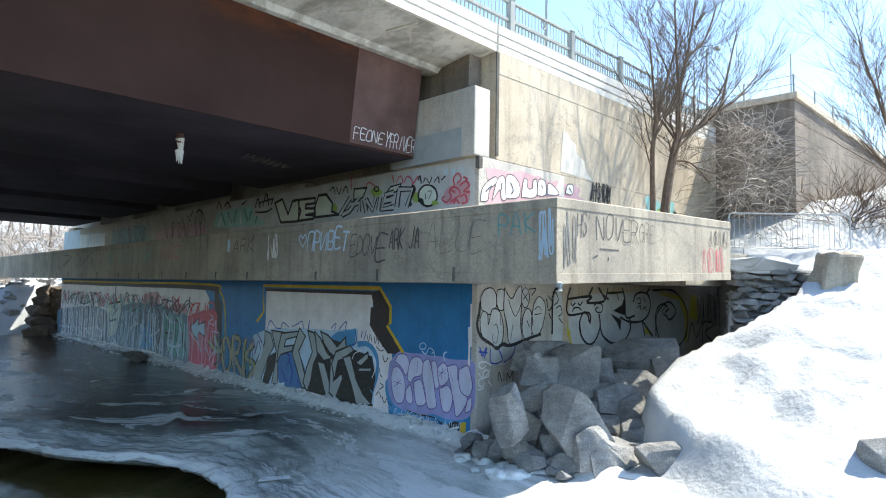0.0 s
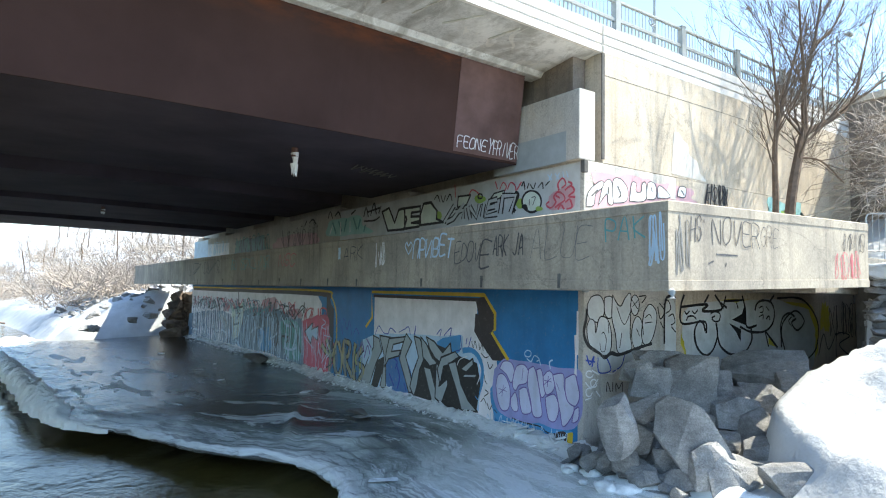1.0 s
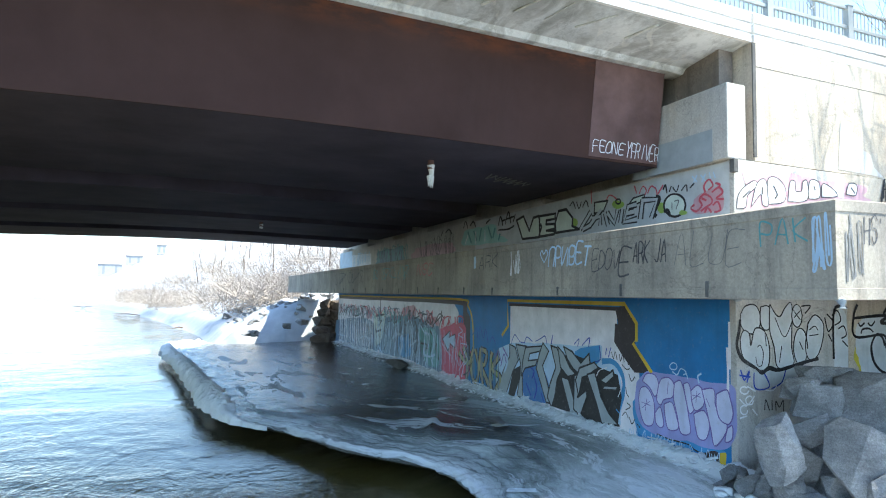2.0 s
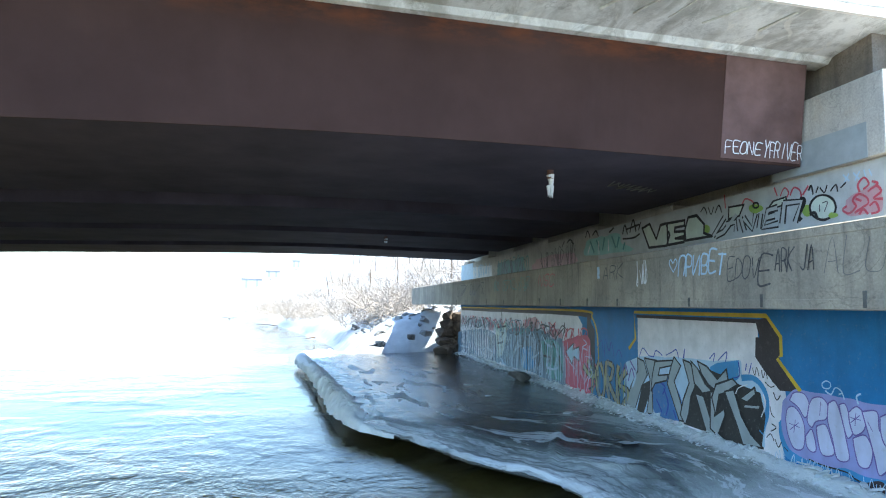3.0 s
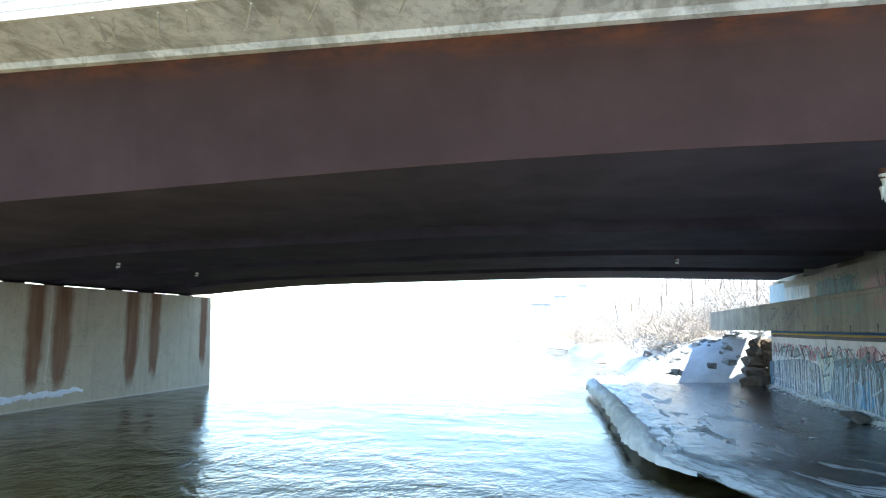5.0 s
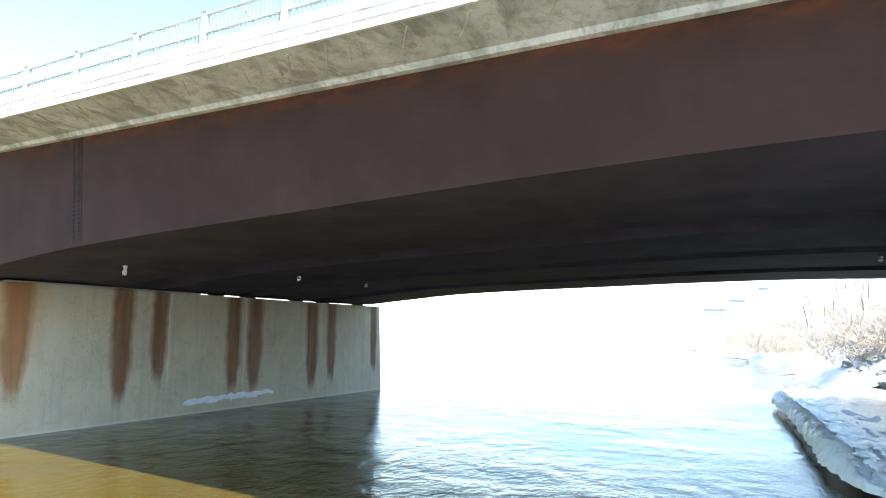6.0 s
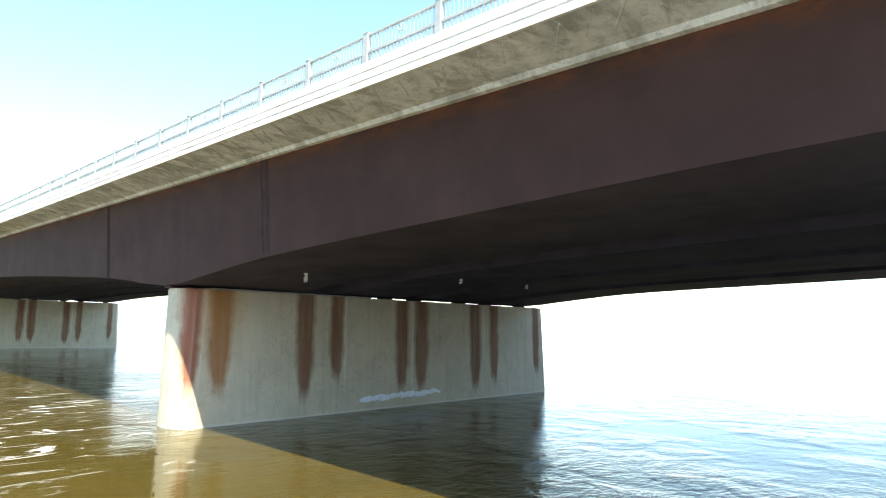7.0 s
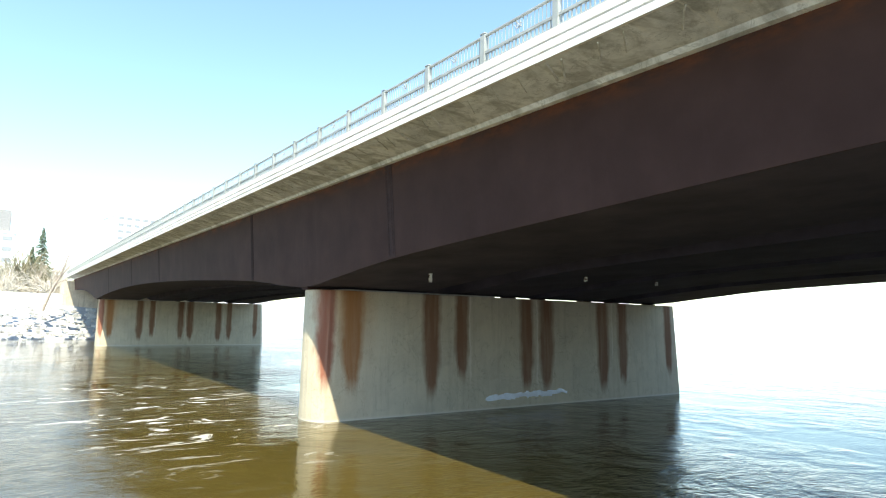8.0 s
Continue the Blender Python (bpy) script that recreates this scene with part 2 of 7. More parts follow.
    fleck = ramp(nt, noise_tex(nt, coords(nt, 0.8, 1.2, 1.0), 3.2, 9, 0.75).outputs[0], [(0.68, grey(0)), (0.73, grey(0.35))]).outputs[0]
    c = mix(nt, fleck, c, (0.5, 0.54, 0.55))
    c = mix(nt, vein, c, (0.70, 0.74, 0.75))
    c = mix(nt, math_node(nt, "MULTIPLY", math_node(nt, "MAXIMUM", lip, foot), 0.9), c, (0.82, 0.86, 0.88))
    drawn = nt.nodes.new("ShaderNodeCombineXYZ")
    nt.links.new(math_node(nt, "MULTIPLY", rim, 1.25), drawn.inputs[0])
    nt.links.new(math_node(nt, "MULTIPLY", y, 0.30), drawn.inputs[1])
    crust = noise_tex(nt, drawn.outputs[0], 1.0, 9, 0.66)
    crust.inputs["Distortion"].default_value = 0.7
    white = ramp(nt, crust.outputs[0], [(0.54, grey(0)), (0.58, grey(0.85))]).outputs[0]
    near_rim = math_node(nt, "SUBTRACT", 1.0, math_node(nt, "DIVIDE", math_node(nt, "SUBTRACT", rim, 3.2), 3.4, clamp=True))
    white = mix(nt, 1.0, white, near_rim, "MULTIPLY")
    c = mix(nt, white, c, (0.70, 0.73, 0.74))
    fine_ = nt.nodes.new("ShaderNodeCombineXYZ")
    nt.links.new(math_node(nt, "MULTIPLY", rim, 6.0), fine_.inputs[0])
    nt.links.new(math_node(nt, "MULTIPLY", y, 0.45), fine_.inputs[1])
    layer = noise_tex(nt, fine_.outputs[0], 1.0, 8, 0.62)
    layer.inputs["Distortion"].default_value = 1.2
    lines = ramp(nt, layer.outputs[0], [(0.50, grey(0)), (0.60, grey(0.75))]).outputs[0]
    lines = mix(nt, 1.0, lines, math_node(nt, "SUBTRACT", 1.0, math_node(nt, "DIVIDE", math_node(nt, "SUBTRACT", rim, 0.9), 1.8, clamp=True)), "MULTIPLY")
    c = mix(nt, lines, c, (0.13, 0.14, 0.14))
    nt.links.new(c, bs.inputs["Base Color"])
    r = mix(nt, white, ramp(nt, pale, [(0.1, grey(0.07)), (0.7, grey(0.20))]).outputs[0], grey(0.7))
    nt.links.new(r, bs.inputs["Roughness"])
    h = mix(nt, 0.25, flow.outputs[0], noise_tex(nt, p, 6.0, 5).outputs[0])
    bump(nt, bs, mix(nt, 0.4, h, seam.outputs[0]), 0.8, 0.10)
    return m


M_ICE = ice()


def water():
    m, nt, bs = nodes("river water")
    p = coords(nt, 1.0, 0.55, 1.0)
    n = noise_tex(nt, p, 1.6, 5, 0.55)
    n.inputs["Distortion"].default_value = 0.8
    n2 = noise_tex(nt, p, 8.0, 5, 0.55)
    n3 = noise_tex(nt, coords(nt, 1.0, 0.7, 1.0), 0.45, 3, 0.5)
    n3.inputs["Distortion"].default_value = 1.6
    h = mix(nt, 0.55, mix(nt, 0.38, n.outputs[0], n2.outputs[0]), n3.outputs[0])
    chop = ramp(nt, noise_tex(nt, coords(nt, 0.7, 1.0, 1.0), 0.085, 4, 0.6).outputs[0], [(0.40, grey(0.16)), (0.62, grey(1.0))]).outputs[0]
    h = mix(nt, 1.0, h, chop, "MULTIPLY")
    nt.links.new(ramp(nt, noise_tex(nt, coords(nt), 0.15, 4).outputs[0], [(0.3, (0.056, 0.043, 0.010)), (0.7, (0.078, 0.059, 0.014))]).outputs[0], bs.inputs["Base Color"])
    fn_ = noise_tex(nt, coords(nt, 1.0, 0.4, 1.0), 0.9, 11, 0.74)
    fn_.inputs["Distortion"].default_value = 1.4
    sep = nt.nodes.new("ShaderNodeVectorMath")
    sep.operation = "DISTANCE"
    nt.links.new(coords(nt, 0.45, 1.0, 1.0), sep.inputs[0])
    sep.inputs[1].default_value = (-19.5, -2.5, -0.94)
    rm = add(nt, "ShaderNodeMapRange")
    for k_, v_ in (("From Min", 3.0), ("From Max", 8.5), ("To Min", 1.0), ("To Max", 0.0)):
        rm.inputs[k_].default_value = v_
    nt.links.new(sep.outputs["Value"], rm.inputs["Value"])
    foam = mix(nt, 1.0, ramp(nt, fn_.outputs[0], [(0.565, grey(0)), (0.61, grey(0.85))]).outputs[0], rm.outputs[0], "MULTIPLY")
    base_ = bs.inputs["Base Color"].links[0].from_socket
    nt.links.new(mix(nt, foam, base_, (0.75, 0.75, 0.72)), bs.inputs["Base Color"])
    nt.links.new(mix(nt, foam, grey(0.03), grey(0.7)), bs.inputs["Roughness"])
    bs.inputs["IOR"].default_value = 1.33
    bump(nt, bs, h, 1.0, 0.17)
    return m


M_WATER = water()


def plain(name, col, rough=0.7, metal=0.0, vary=0.25, scale=3.0, bumpd=0.01, spec=0.4):
    m, nt, bs = nodes(name)
    p = coords(nt)
    lo, hi = tuple(c * (1 - vary) for c in col), tuple(min(1, c * (1 + vary)) for c in col)
    nt.links.new(ramp(nt, noise_tex(nt, p, scale, 8).outputs[0], [(0.3, lo), (0.7, hi)]).outputs[0], bs.inputs["Base Color"])
    bs.inputs["Roughness"].default_value, bs.inputs["Metallic"].default_value = rough, metal
    bs.inputs["Specular IOR Level"].default_value = spec
    bump(nt, bs, noise_tex(nt, p, scale * 12, 5).outputs[0], 0.3, bumpd)
    return m


def rock():
    m, nt, bs = nodes("broken grey rock")
    p = coords(nt)
    c = ramp(nt, noise_tex(nt, p, 2.2, 8, 0.6).outputs[0], [(0.3, (0.18, 0.186, 0.19)), (0.68, (0.40, 0.405, 0.405))]).outputs[0]
    g = noise_tex(nt, p, 38.0, 5, 0.8)
    inf = nt.nodes.new("ShaderNodeObjectInfo")
    c = mix(nt, 1.0, c, ramp(nt, inf.outputs["Random"], [(0.0, grey(0.72)), (1.0, grey(1.0))]).outputs[0], "MULTIPLY")
    lay = noise_tex(nt, coords(nt, 2.0, 2.0, 9.0), 2.0, 7, 0.7)
    c = mix(nt, 0.4, c, ramp(nt, lay.outputs[0], [(0.3, grey(0.25)), (0.7, grey(0.75))]).outputs[0], "OVERLAY")
    c = mix(nt, 0.55, c, ramp(nt, g.outputs[0], [(0.3, grey(0.12)), (0.7, grey(0.88))]).outputs[0], "OVERLAY")
    nt.links.new(c, bs.inputs["Base Color"])
    bs.inputs["Roughness"].default_value = 0.9
    bump(nt, bs, mix(nt, 0.5, g.outputs[0], noise_tex(nt, p, 9.0, 6).outputs[0]), 0.9, 0.06)
    return m


M_ROCK = rock()
M_RUBBLE = plain("dark rubble", (0.12, 0.118, 0.112), 0.9, 0, 0.45, 2.5, 0.05)
M_RAIL = plain("painted railing steel", (0.33, 0.35, 0.34), 0.5, 0.0, 0.15)
M_BARK = plain("bare bark", (0.13, 0.092, 0.065), 0.9, 0, 0.35, 8)
M_TWIG = plain("dry twigs", (0.13, 0.098, 0.072), 0.9, 0, 0.3, 8)

# ---- mesh helpers ----
def put(name, bm, material, parent=None, label=""):
    me = bpy.data.meshes.new(name)
    bm.normal_update()
    bm.to_mesh(me)
    bm.free()
    me.materials.append(material)
    ob = new(name, me)
    if parent:
        ob.parent = parent
    if label:
        ob["label"] = label
    return ob


def part(name, bm, material, parent, label=""):
    return put(name, bm, material, parent, label)


def box(bm, x0, x1, y0, y1, z0, z1, bevel=0.0):
    sub = bmesh.new()
    bmesh.ops.create_cube(sub, size=1.0)
    for v in sub.verts:
        v.co = ((x0 + x1) / 2 + v.co.x * (x1 - x0), (y0 + y1) / 2 + v.co.y * (y1 - y0), (z0 + z1) / 2 + v.co.z * (z1 - z0))
    if bevel:
        bmesh.ops.bevel(sub, geom=sub.edges[:], offset=bevel, segments=2, affect="EDGES", profile=0.6)
    merge(bm, sub)
    return bm


def merge(bm, sub):
    sub.verts.index_update()
    vs = [bm.verts.new(v.co) for v in sub.verts]
    for f in sub.faces:
        bm.faces.new([vs[v.index] for v in f.verts])
    sub.free()


def boxed(*a, **k):
    return box(bmesh.new(), *a, **k)


def loft(rings, closed_ends=True):
    """Skin a run of equal rings of points."""
    bm = bmesh.new()
    vs = [[bm.verts.new(p) for p in r] for r in rings]
    n = len(rings[0])
    for a, b in zip(vs, vs[1:]):
        for i in range(n):
            bm.faces.new((a[i], a[(i + 1) % n], b[(i + 1) % n], b[i]))
    if closed_ends:
        bm.faces.new(vs[0][::-1])
        bm.faces.new(vs[-1])
    bmesh.ops.recalc_face_normals(bm, faces=bm.faces[:])
    return bm


def smooth_lerp(x, table):
    """Catmull-Rom through a table of (x, value), x falling."""
    pts = sorted(table)
    for i in range(len(pts) - 1):
        if x <= pts[i + 1][0] or i == len(pts) - 2:
            p1, p2 = pts[i], pts[i + 1]
            p0, p3 = pts[max(i - 1, 0)], pts[min(i + 2, len(pts) - 1)]
            s = min(max((x - p1[0]) / (p2[0] - p1[0]), 0), 1)
            d = p2[0] - p1[0]
            m1 = (p2[1] - p0[1]) / max(p2[0] - p0[0], 1e-6) * d
            m2 = (p3[1] - p1[1]) / max(p3[0] - p1[0], 1e-6) * d
            return (2 * s**3 - 3 * s**2 + 1) * p1[1] + (s**3 - 2 * s**2 + s) * m1 + (3 * s**2 - 2 * s**3) * p2[1] + (s**3 - s**2) * m2


WATER = -0.94
GRADE = -0.0185

# ---- more helpers ----
def ss(a, b, x):
    t = min(max((x - a) / (b - a), 0), 1)
    return t * t * (3 - 2 * t)


def empty(name, at=(0, 0, 0)):
    ob = new(name)
    ob.empty_display_size = 0.2
    ob.location = at
    return ob


def tube(bm, pts, radii, n=5):
    """A tapered tube along points."""
    rings = []
    for i, p in enumerate(pts):
        d = (pts[min(i + 1, len(pts) - 1)] - pts[max(i - 1, 0)]).normalized()
        a = d.orthogonal().normalized()
        b = d.cross(a)
        rings.append([bm.verts.new(p + (a * math.cos(2 * math.pi * k / n) + b * math.sin(2 * math.pi * k / n)) * radii[i]) for k in range(n)])
    for r, q in zip(rings, rings[1:]):
        for k in range(n):
            bm.faces.new((r[k], r[(k + 1) % n], q[(k + 1) % n], q[k]))
    bm.faces.new(rings[0][::-1])
    bm.faces.new(rings[-1])


def bar(bm, a, b, r, n=6):
    tube(bm, [Vector(a), Vector(b)], [r, r], n)


def hull(rng, sx, sy, sz, n=16, chip=0.0):
    """An angular broken block; chip roughens its faces."""
    bm = bmesh.new()
    for _ in range(n):
        p = Vector([rng.uniform(-1, 1) for _ in range(3)])
        p /= max(abs(c) for c in p) ** 0.75
        bm.verts.new((p.x * sx / 2, p.y * sy / 2, p.z * sz / 2))
    r = bmesh.ops.convex_hull(bm, input=bm.verts[:])
    inner = {v for v in list(r["geom_interior"]) + list(r["geom_unused"]) if isinstance(v, bmesh.types.BMVert)}
    bmesh.ops.delete(bm, geom=list(inner), context="VERTS")
    bmesh.ops.dissolve_limit(bm, angle_limit=radians(14), verts=bm.verts[:], edges=bm.edges[:])
    bmesh.ops.bevel(bm, geom=bm.edges[:], offset=0.018 * min(sx, sy, sz) + 0.004, segments=1, affect="EDGES")
    if chip:
        bmesh.ops.triangulate(bm, faces=bm.faces[:])
        long_ = [e for e in bm.edges if e.calc_length() > 0.12]
        bmesh.ops.subdivide_edges(bm, edges=long_, cuts=3, use_grid_fill=True)
        bm.normal_update()
        off = Vector((rng.uniform(0, 50), 0, 0))
        for v in bm.verts:
            v.co += v.normal * chip * noise.fractal(v.co * 4.5 + off, 0.9, 2.0, 4)
    return bm


# ---- water and ground ----
bm = bmesh.new()
bmesh.ops.create_grid(bm, x_segments=2, y_segments=2, size=2500)
ob = put("water", bm, M_WATER)
ob.location.z = WATER
tagged(ob, "rippled brown river water with sky glare", "river", kind="structure")


LIP = [(-1.5, -7.0), (-0.6, -6.3), (0.2, -5.4), (0.7, -4.2), (1.0, -3.4), (1.4, -3.0), (1.8, -2.92), (2.6, -2.85), (3.6, -3.2), (5.2, -3.9), (7.0, -4.2)]


def ground_z(x, y):
    """Near bank: snow slope up to a path, a bare hollow under the ledge, a second rise behind."""
    snow_z = 0.12 + 0.40 * (x + 1.5)
    plateau = 4.15 + 0.02 * (x - 8.6)
    plateau += min(1.9, 0.75 * max(0.0, ((x - 8.15) + (y + 1.85)) * 0.707 - 0.3)) * ss(7.6, 8.6, x)
    if x > 13:
        plateau += 0.26 * (x - 13) * ss(-3.0, -4.5, y)
    snow_z = min(snow_z, plateau)
    line = 5.35 + 2.5 * (y + 2.8) if y > -2.75 else 5.5 + 1.1 * (-2.75 - y)
    bed = 0.03 + 0.06 * max(-1.0, min(x, 6.0)) + 0.16 * ss(-2.7, -3.3, y)
    lim = smooth_lerp(x, LIP)
    hollow = ss(lim, lim + 0.4 + 1.5 * ss(1.1, 0.3, x), y) * ss(line + 0.25, line - 0.1, x)
    return snow_z * (1 - hollow) + bed * hollow


bm = bmesh.new()
xs = [-7 + 0.25 * i for i in range(22)] + [-1.5 + 0.125 * i for i in range(100)] + [11 + 0.25 * i for i in range(25)] + [17.25 + 3 * i for i in range(1, 25)]
ys = [-90 + 6 * i for i in range(12)] + [-18 + 0.5 * i for i in range(18)] + [-9 + 0.125 * i for i in range(73)]
grid = []
for y in ys:
    row = []
    for x in xs:
        z = ground_z(x, y)
        rough = 1 - 0.7 * ss(-3.7, -3.1, y)
        lumps = 0.24 * noise.fractal(Vector((x * 0.55, y * 0.55, 3.1)), 0.9, 2.0, 5) + 0.10 * noise.noise(Vector((x * 1.6, y * 1.6, 9))) + 0.055 * noise.noise(Vector((x * 4.0, y * 4.0, 2))) - 0.05 * max(0.0, abs(2 * noise.noise(Vector((x * 1.9, y * 2.3, 7)))) - 0.35)
        z += rough * lumps * min(1, max(0.12, (x + 0.5) / 1.5))
        flat = 0.10 + 0.05 * noise.noise(Vector((x * 1.5, y * 1.5, 0))) - 1.3 * ss(-3.2, -6.0, x)
        z = z + (flat - z) * ss(-0.2, -1.2, x)
        if x < 0.4:
            z -= 0.9 * ss(-2.5, -1.7, y) * ss(0.4, -0.2, x)
        row.append(bm.verts.new((x, y, z)))
    grid.append(row)
for a, b in zip(grid, grid[1:]):
    for i in range(len(xs) - 1):
        bm.faces.new((a[i], a[i + 1], b[i + 1], b[i]))
for f in bm.faces:
    f.smooth = True
tagged(put("ground", bm, M_SNOW), "sunlit old snow slope rising from the river", "snowy bank", kind="structure")

# path fill between the ledge and the wing wall
tagged(put("path_slab", boxed(4.42, 9.4, -2.3, -0.03, 3.26, 4.12, bevel=0.03), M_LEDGE), "concrete edge slab of the path beside the ledge", "path slab", kind="structure")

# bare gravel under the ledge
bm = bmesh.new()
grid = []
for j in range(34):
    row = []
    for i in range(60):
        x, y = -1.6 + i * 0.24, -4.0 + j * 0.12
        row.append(bm.verts.new((x, y, 0.04 + 0.07 * (x + 1.0) + 0.05 * noise.noise(Vector((x * 4, y * 4, 1))) - 0.5 * ss(-2.5, -2.9, y - 0.25 * max(x, 0)) - 0.3 * ss(-0.5, -1.2, x))))
    grid.append(row)
for a, b in zip(grid, grid[1:]):
    for i in range(59):
        bm.faces.new((a[i], a[i + 1], b[i + 1], b[i]))
tagged(put("ground_gravel", bm, M_ROCK), "dark bare gravel sheltered under the ledge", "gravel", kind="structure")

# ice shelf along the abutment
EDGE = [(-2.2, -4.5), (-3.9, -3.5), (-4.5, -1.5), (-4.4, 0.4), (-4.2, 2.0), (-3.95, 3.0), (-4.25, 4.8), (-5.4, 6.2), (-6.6, 9.0), (-8.05, 11.4), (-8.8, 18), (-9.4, 25.2), (-10.3, 33), (-9.7, 35.5), (-8.4, 37.5), (-7.2, 39.5)]
def ice_edge(y):
    return smooth_lerp(y, [(b, a) for a, b in EDGE]) + 0.10 * noise.noise(Vector((0, y * 1.1, 1))) + 0.08 * noise.noise(Vector((0, y * 3.5, 5))) + 0.04 * noise.noise(Vector((0, y * 9, 2)))


def foot_z(x, y):
    """Crumbled berm frozen against the wall."""
    return ss(-0.34, -0.05, x) * (0.19 + 0.06 * noise.noise(Vector((0, y * 1.3, 6))) + 0.05 * noise.noise(Vector((x * 3, y * 5, 1)))) * ss(34, 30, y)


bm = bmesh.new()
rim_ = bm.verts.layers.float.new("rim")
rows_ = []
for i in range(588):
    y = -4.5 + i * 0.075
    e = ice_edge(y)
    row = []
    for k in range(66):
        f = (k / 65) ** 1.6
        inner = 0.05 if y < 36.5 else -4.5
        x = e + (inner - e) * f
        z = 0.06 - 0.50 * ss(0, 1, (x - 0.05) / (e - 0.05)) + 0.03 * noise.noise(Vector((x * 0.6, y * 0.4, 0))) + 0.008 * noise.noise(Vector((x * 3.0, y * 2.0, 4)))
        z -= 0.10 * math.exp(-((x - e) / 0.12) ** 2)
        z += foot_z(x, y)
        # two drawn-out swells where the shelf turns
        z += 0.09 * math.exp(-((x + 3.2 + 0.75 * (y - 5.2)) / 0.22) ** 2) * ss(2.6, 4.2, y) * ss(7.5, 5.5, y)
        z += 0.10 * math.exp(-((x + 3.55 - 0.5 * (y - 6.0)) / 0.16) ** 2) * ss(4.8, 5.8, y) * ss(9.0, 7.0, y)
        near_rim = ss(3.2, 0.4, x - e)
        q = Vector((x * 1.1 + 0.3 * y, y * 0.8, 3))
        z += near_rim * (0.05 * (1 - abs(2 * noise.noise(q * 1.5))) + 0.03 * (1 - abs(2 * noise.noise(q * 4.0))) - 0.04)
        v = bm.verts.new((x, y, z))
        v[rim_] = x - e
        row.append(v)
    low = bm.verts.new((smooth_lerp(y, [(b, a) for a, b in EDGE]) + 1.7, y, WATER - 0.12))
    mid = bm.verts.new((e + 0.03, y, -0.60 - 0.02 * noise.noise(Vector((0, y * 5, 3)))))
    # rim 6 picks the dark ice colour, painting the shadow below the edge
    low[rim_], mid[rim_] = 6.0, 6.0
    rows_.append([low, mid] + row)
for a, b in zip(rows_, rows_[1:]):
    for i in range(len(a) - 1):
        bm.faces.new((a[i], a[i + 1], b[i + 1], b[i]))
for f in bm.faces:
    f.smooth = True
tagged(put("ice_shelf", bm, M_ICE), "wet grey river ice shelf along the wall", "ice", kind="structure")

# frost-white drawn-up rim of the shelf
bm = bmesh.new()
rows_ = []
for i in range(600):
    y = 9.6 + i * 0.05
    e = ice_edge(y)
    grow_ = ss(9.6, 13.0, y) * ss(39.4, 37.0, y)
    w, h_ = 0.06 + 0.8 * grow_ * (1 + 0.25 * noise.noise(Vector((0, y * 1.1, 8)))), 0.02 + 0.36 * grow_
    row = []
    for k in range(20):
        f = k / 19
        rib = abs(noise.noise(Vector((0.3 * f, y * 2.3, 4)))) + 0.8 * abs(noise.noise(Vector((f, y * 5.0, 9)))) + 0.5 * abs(noise.noise(Vector((2 * f, y * 10.0, 2))))
        x = e - 0.06 - 0.22 * grow_ * rib + (w + 0.06) * f
        z = -0.53 + 0.11 * grow_ + h_ * math.sin(math.pi * min(1, f * 1.1) ** 0.75) * (0.85 + 0.35 * noise.noise(Vector((x * 1.5, y * 2.6, 2)))) + (0.02 + 0.09 * grow_) * noise.noise(Vector((x * 1.5, y * 5, 6))) + 0.07 * grow_ * (0.5 - abs(noise.noise(Vector((x * 2.5, y * 8, 3))))) + 0.05 * grow_ * noise.noise(Vector((x * 8, y * 9, 8))) - 0.16 * grow_ * rib * (1 - f)
        if k == 0:
            x, z = e - 0.05 - 0.2 * grow_ * rib, -0.64
        row.append(bm.verts.new((x, y, z)))
    rows_.append(row)
for a, b in zip(rows_, rows_[1:]):
    for i in range(19):
        bm.faces.new((a[i], a[i + 1], b[i + 1], b[i]))
M_FROST = plain("frosted white ice", (0.90, 0.93, 0.94), 0.28, 0, 0.08, 2.2, 0.12, 0.6)
tagged(put("ice_rim", bm, M_FROST), "frost-white rim of the river ice", "ice", kind="structure")

# crumbled white ice crust at the foot of the wall
rng = random.Random(11)
bm = bmesh.new()
for i in range(900):
    y = rng.uniform(-0.2, 31.0)
    d = rng.random() ** 2 * 0.5
    s = rng.uniform(0.03, 0.13) * (1.3 - d)
    sub = hull(rng, s * rng.uniform(0.6, 1.2), s * rng.uniform(1.0, 2.4), s * 0.35, 9)
    q = Euler((rng.uniform(-0.5, 0.5), rng.uniform(-0.5, 0.5), rng.random() * 3)).to_matrix()
    for v in sub.verts:
        v.co = Vector((-0.05 - d, y, 0.055 + 0.07 * (0.5 - d) + foot_z(-0.05 - d, y))) + q @ v.co
    merge(bm, sub)
M_CRUST = plain("crumbled white ice", (0.72, 0.76, 0.78), 0.5, 0, 0.3, 5, 0.02)
tagged(put("ice_crust", bm, M_CRUST), "crumbled white ice crust at the wall foot", "ice", kind="stuff")

# ---- abutment ----
wall = tagged(put("wall_abutment", boxed(0, 3.0, 0, 31.3, -1.2, 5.82, bevel=0.02), M_CONC), "graffiti covered concrete abutment wall", "abutment wall", kind="structure")
tagged(put("wall_back", boxed(0.52, 1.2, 0.92, 31.2, 5.83, 8.6), M_CONC), "concrete back wall behind the girder ends", "back wall", kind="structure")
wing = tagged(put("wall_wing", boxed(0.55, 12.0, 0.003, 0.9, 5.83, 8.14), M_WING), "sunlit stained concrete wing wall", "wing wall", kind="structure")
lower = tagged(put("wall_side", boxed(3.002, 26, 0.003, 0.9, -0.5, 5.822), M_WING), "concrete side wall with graffiti above the rocks", "side wall", kind="structure")
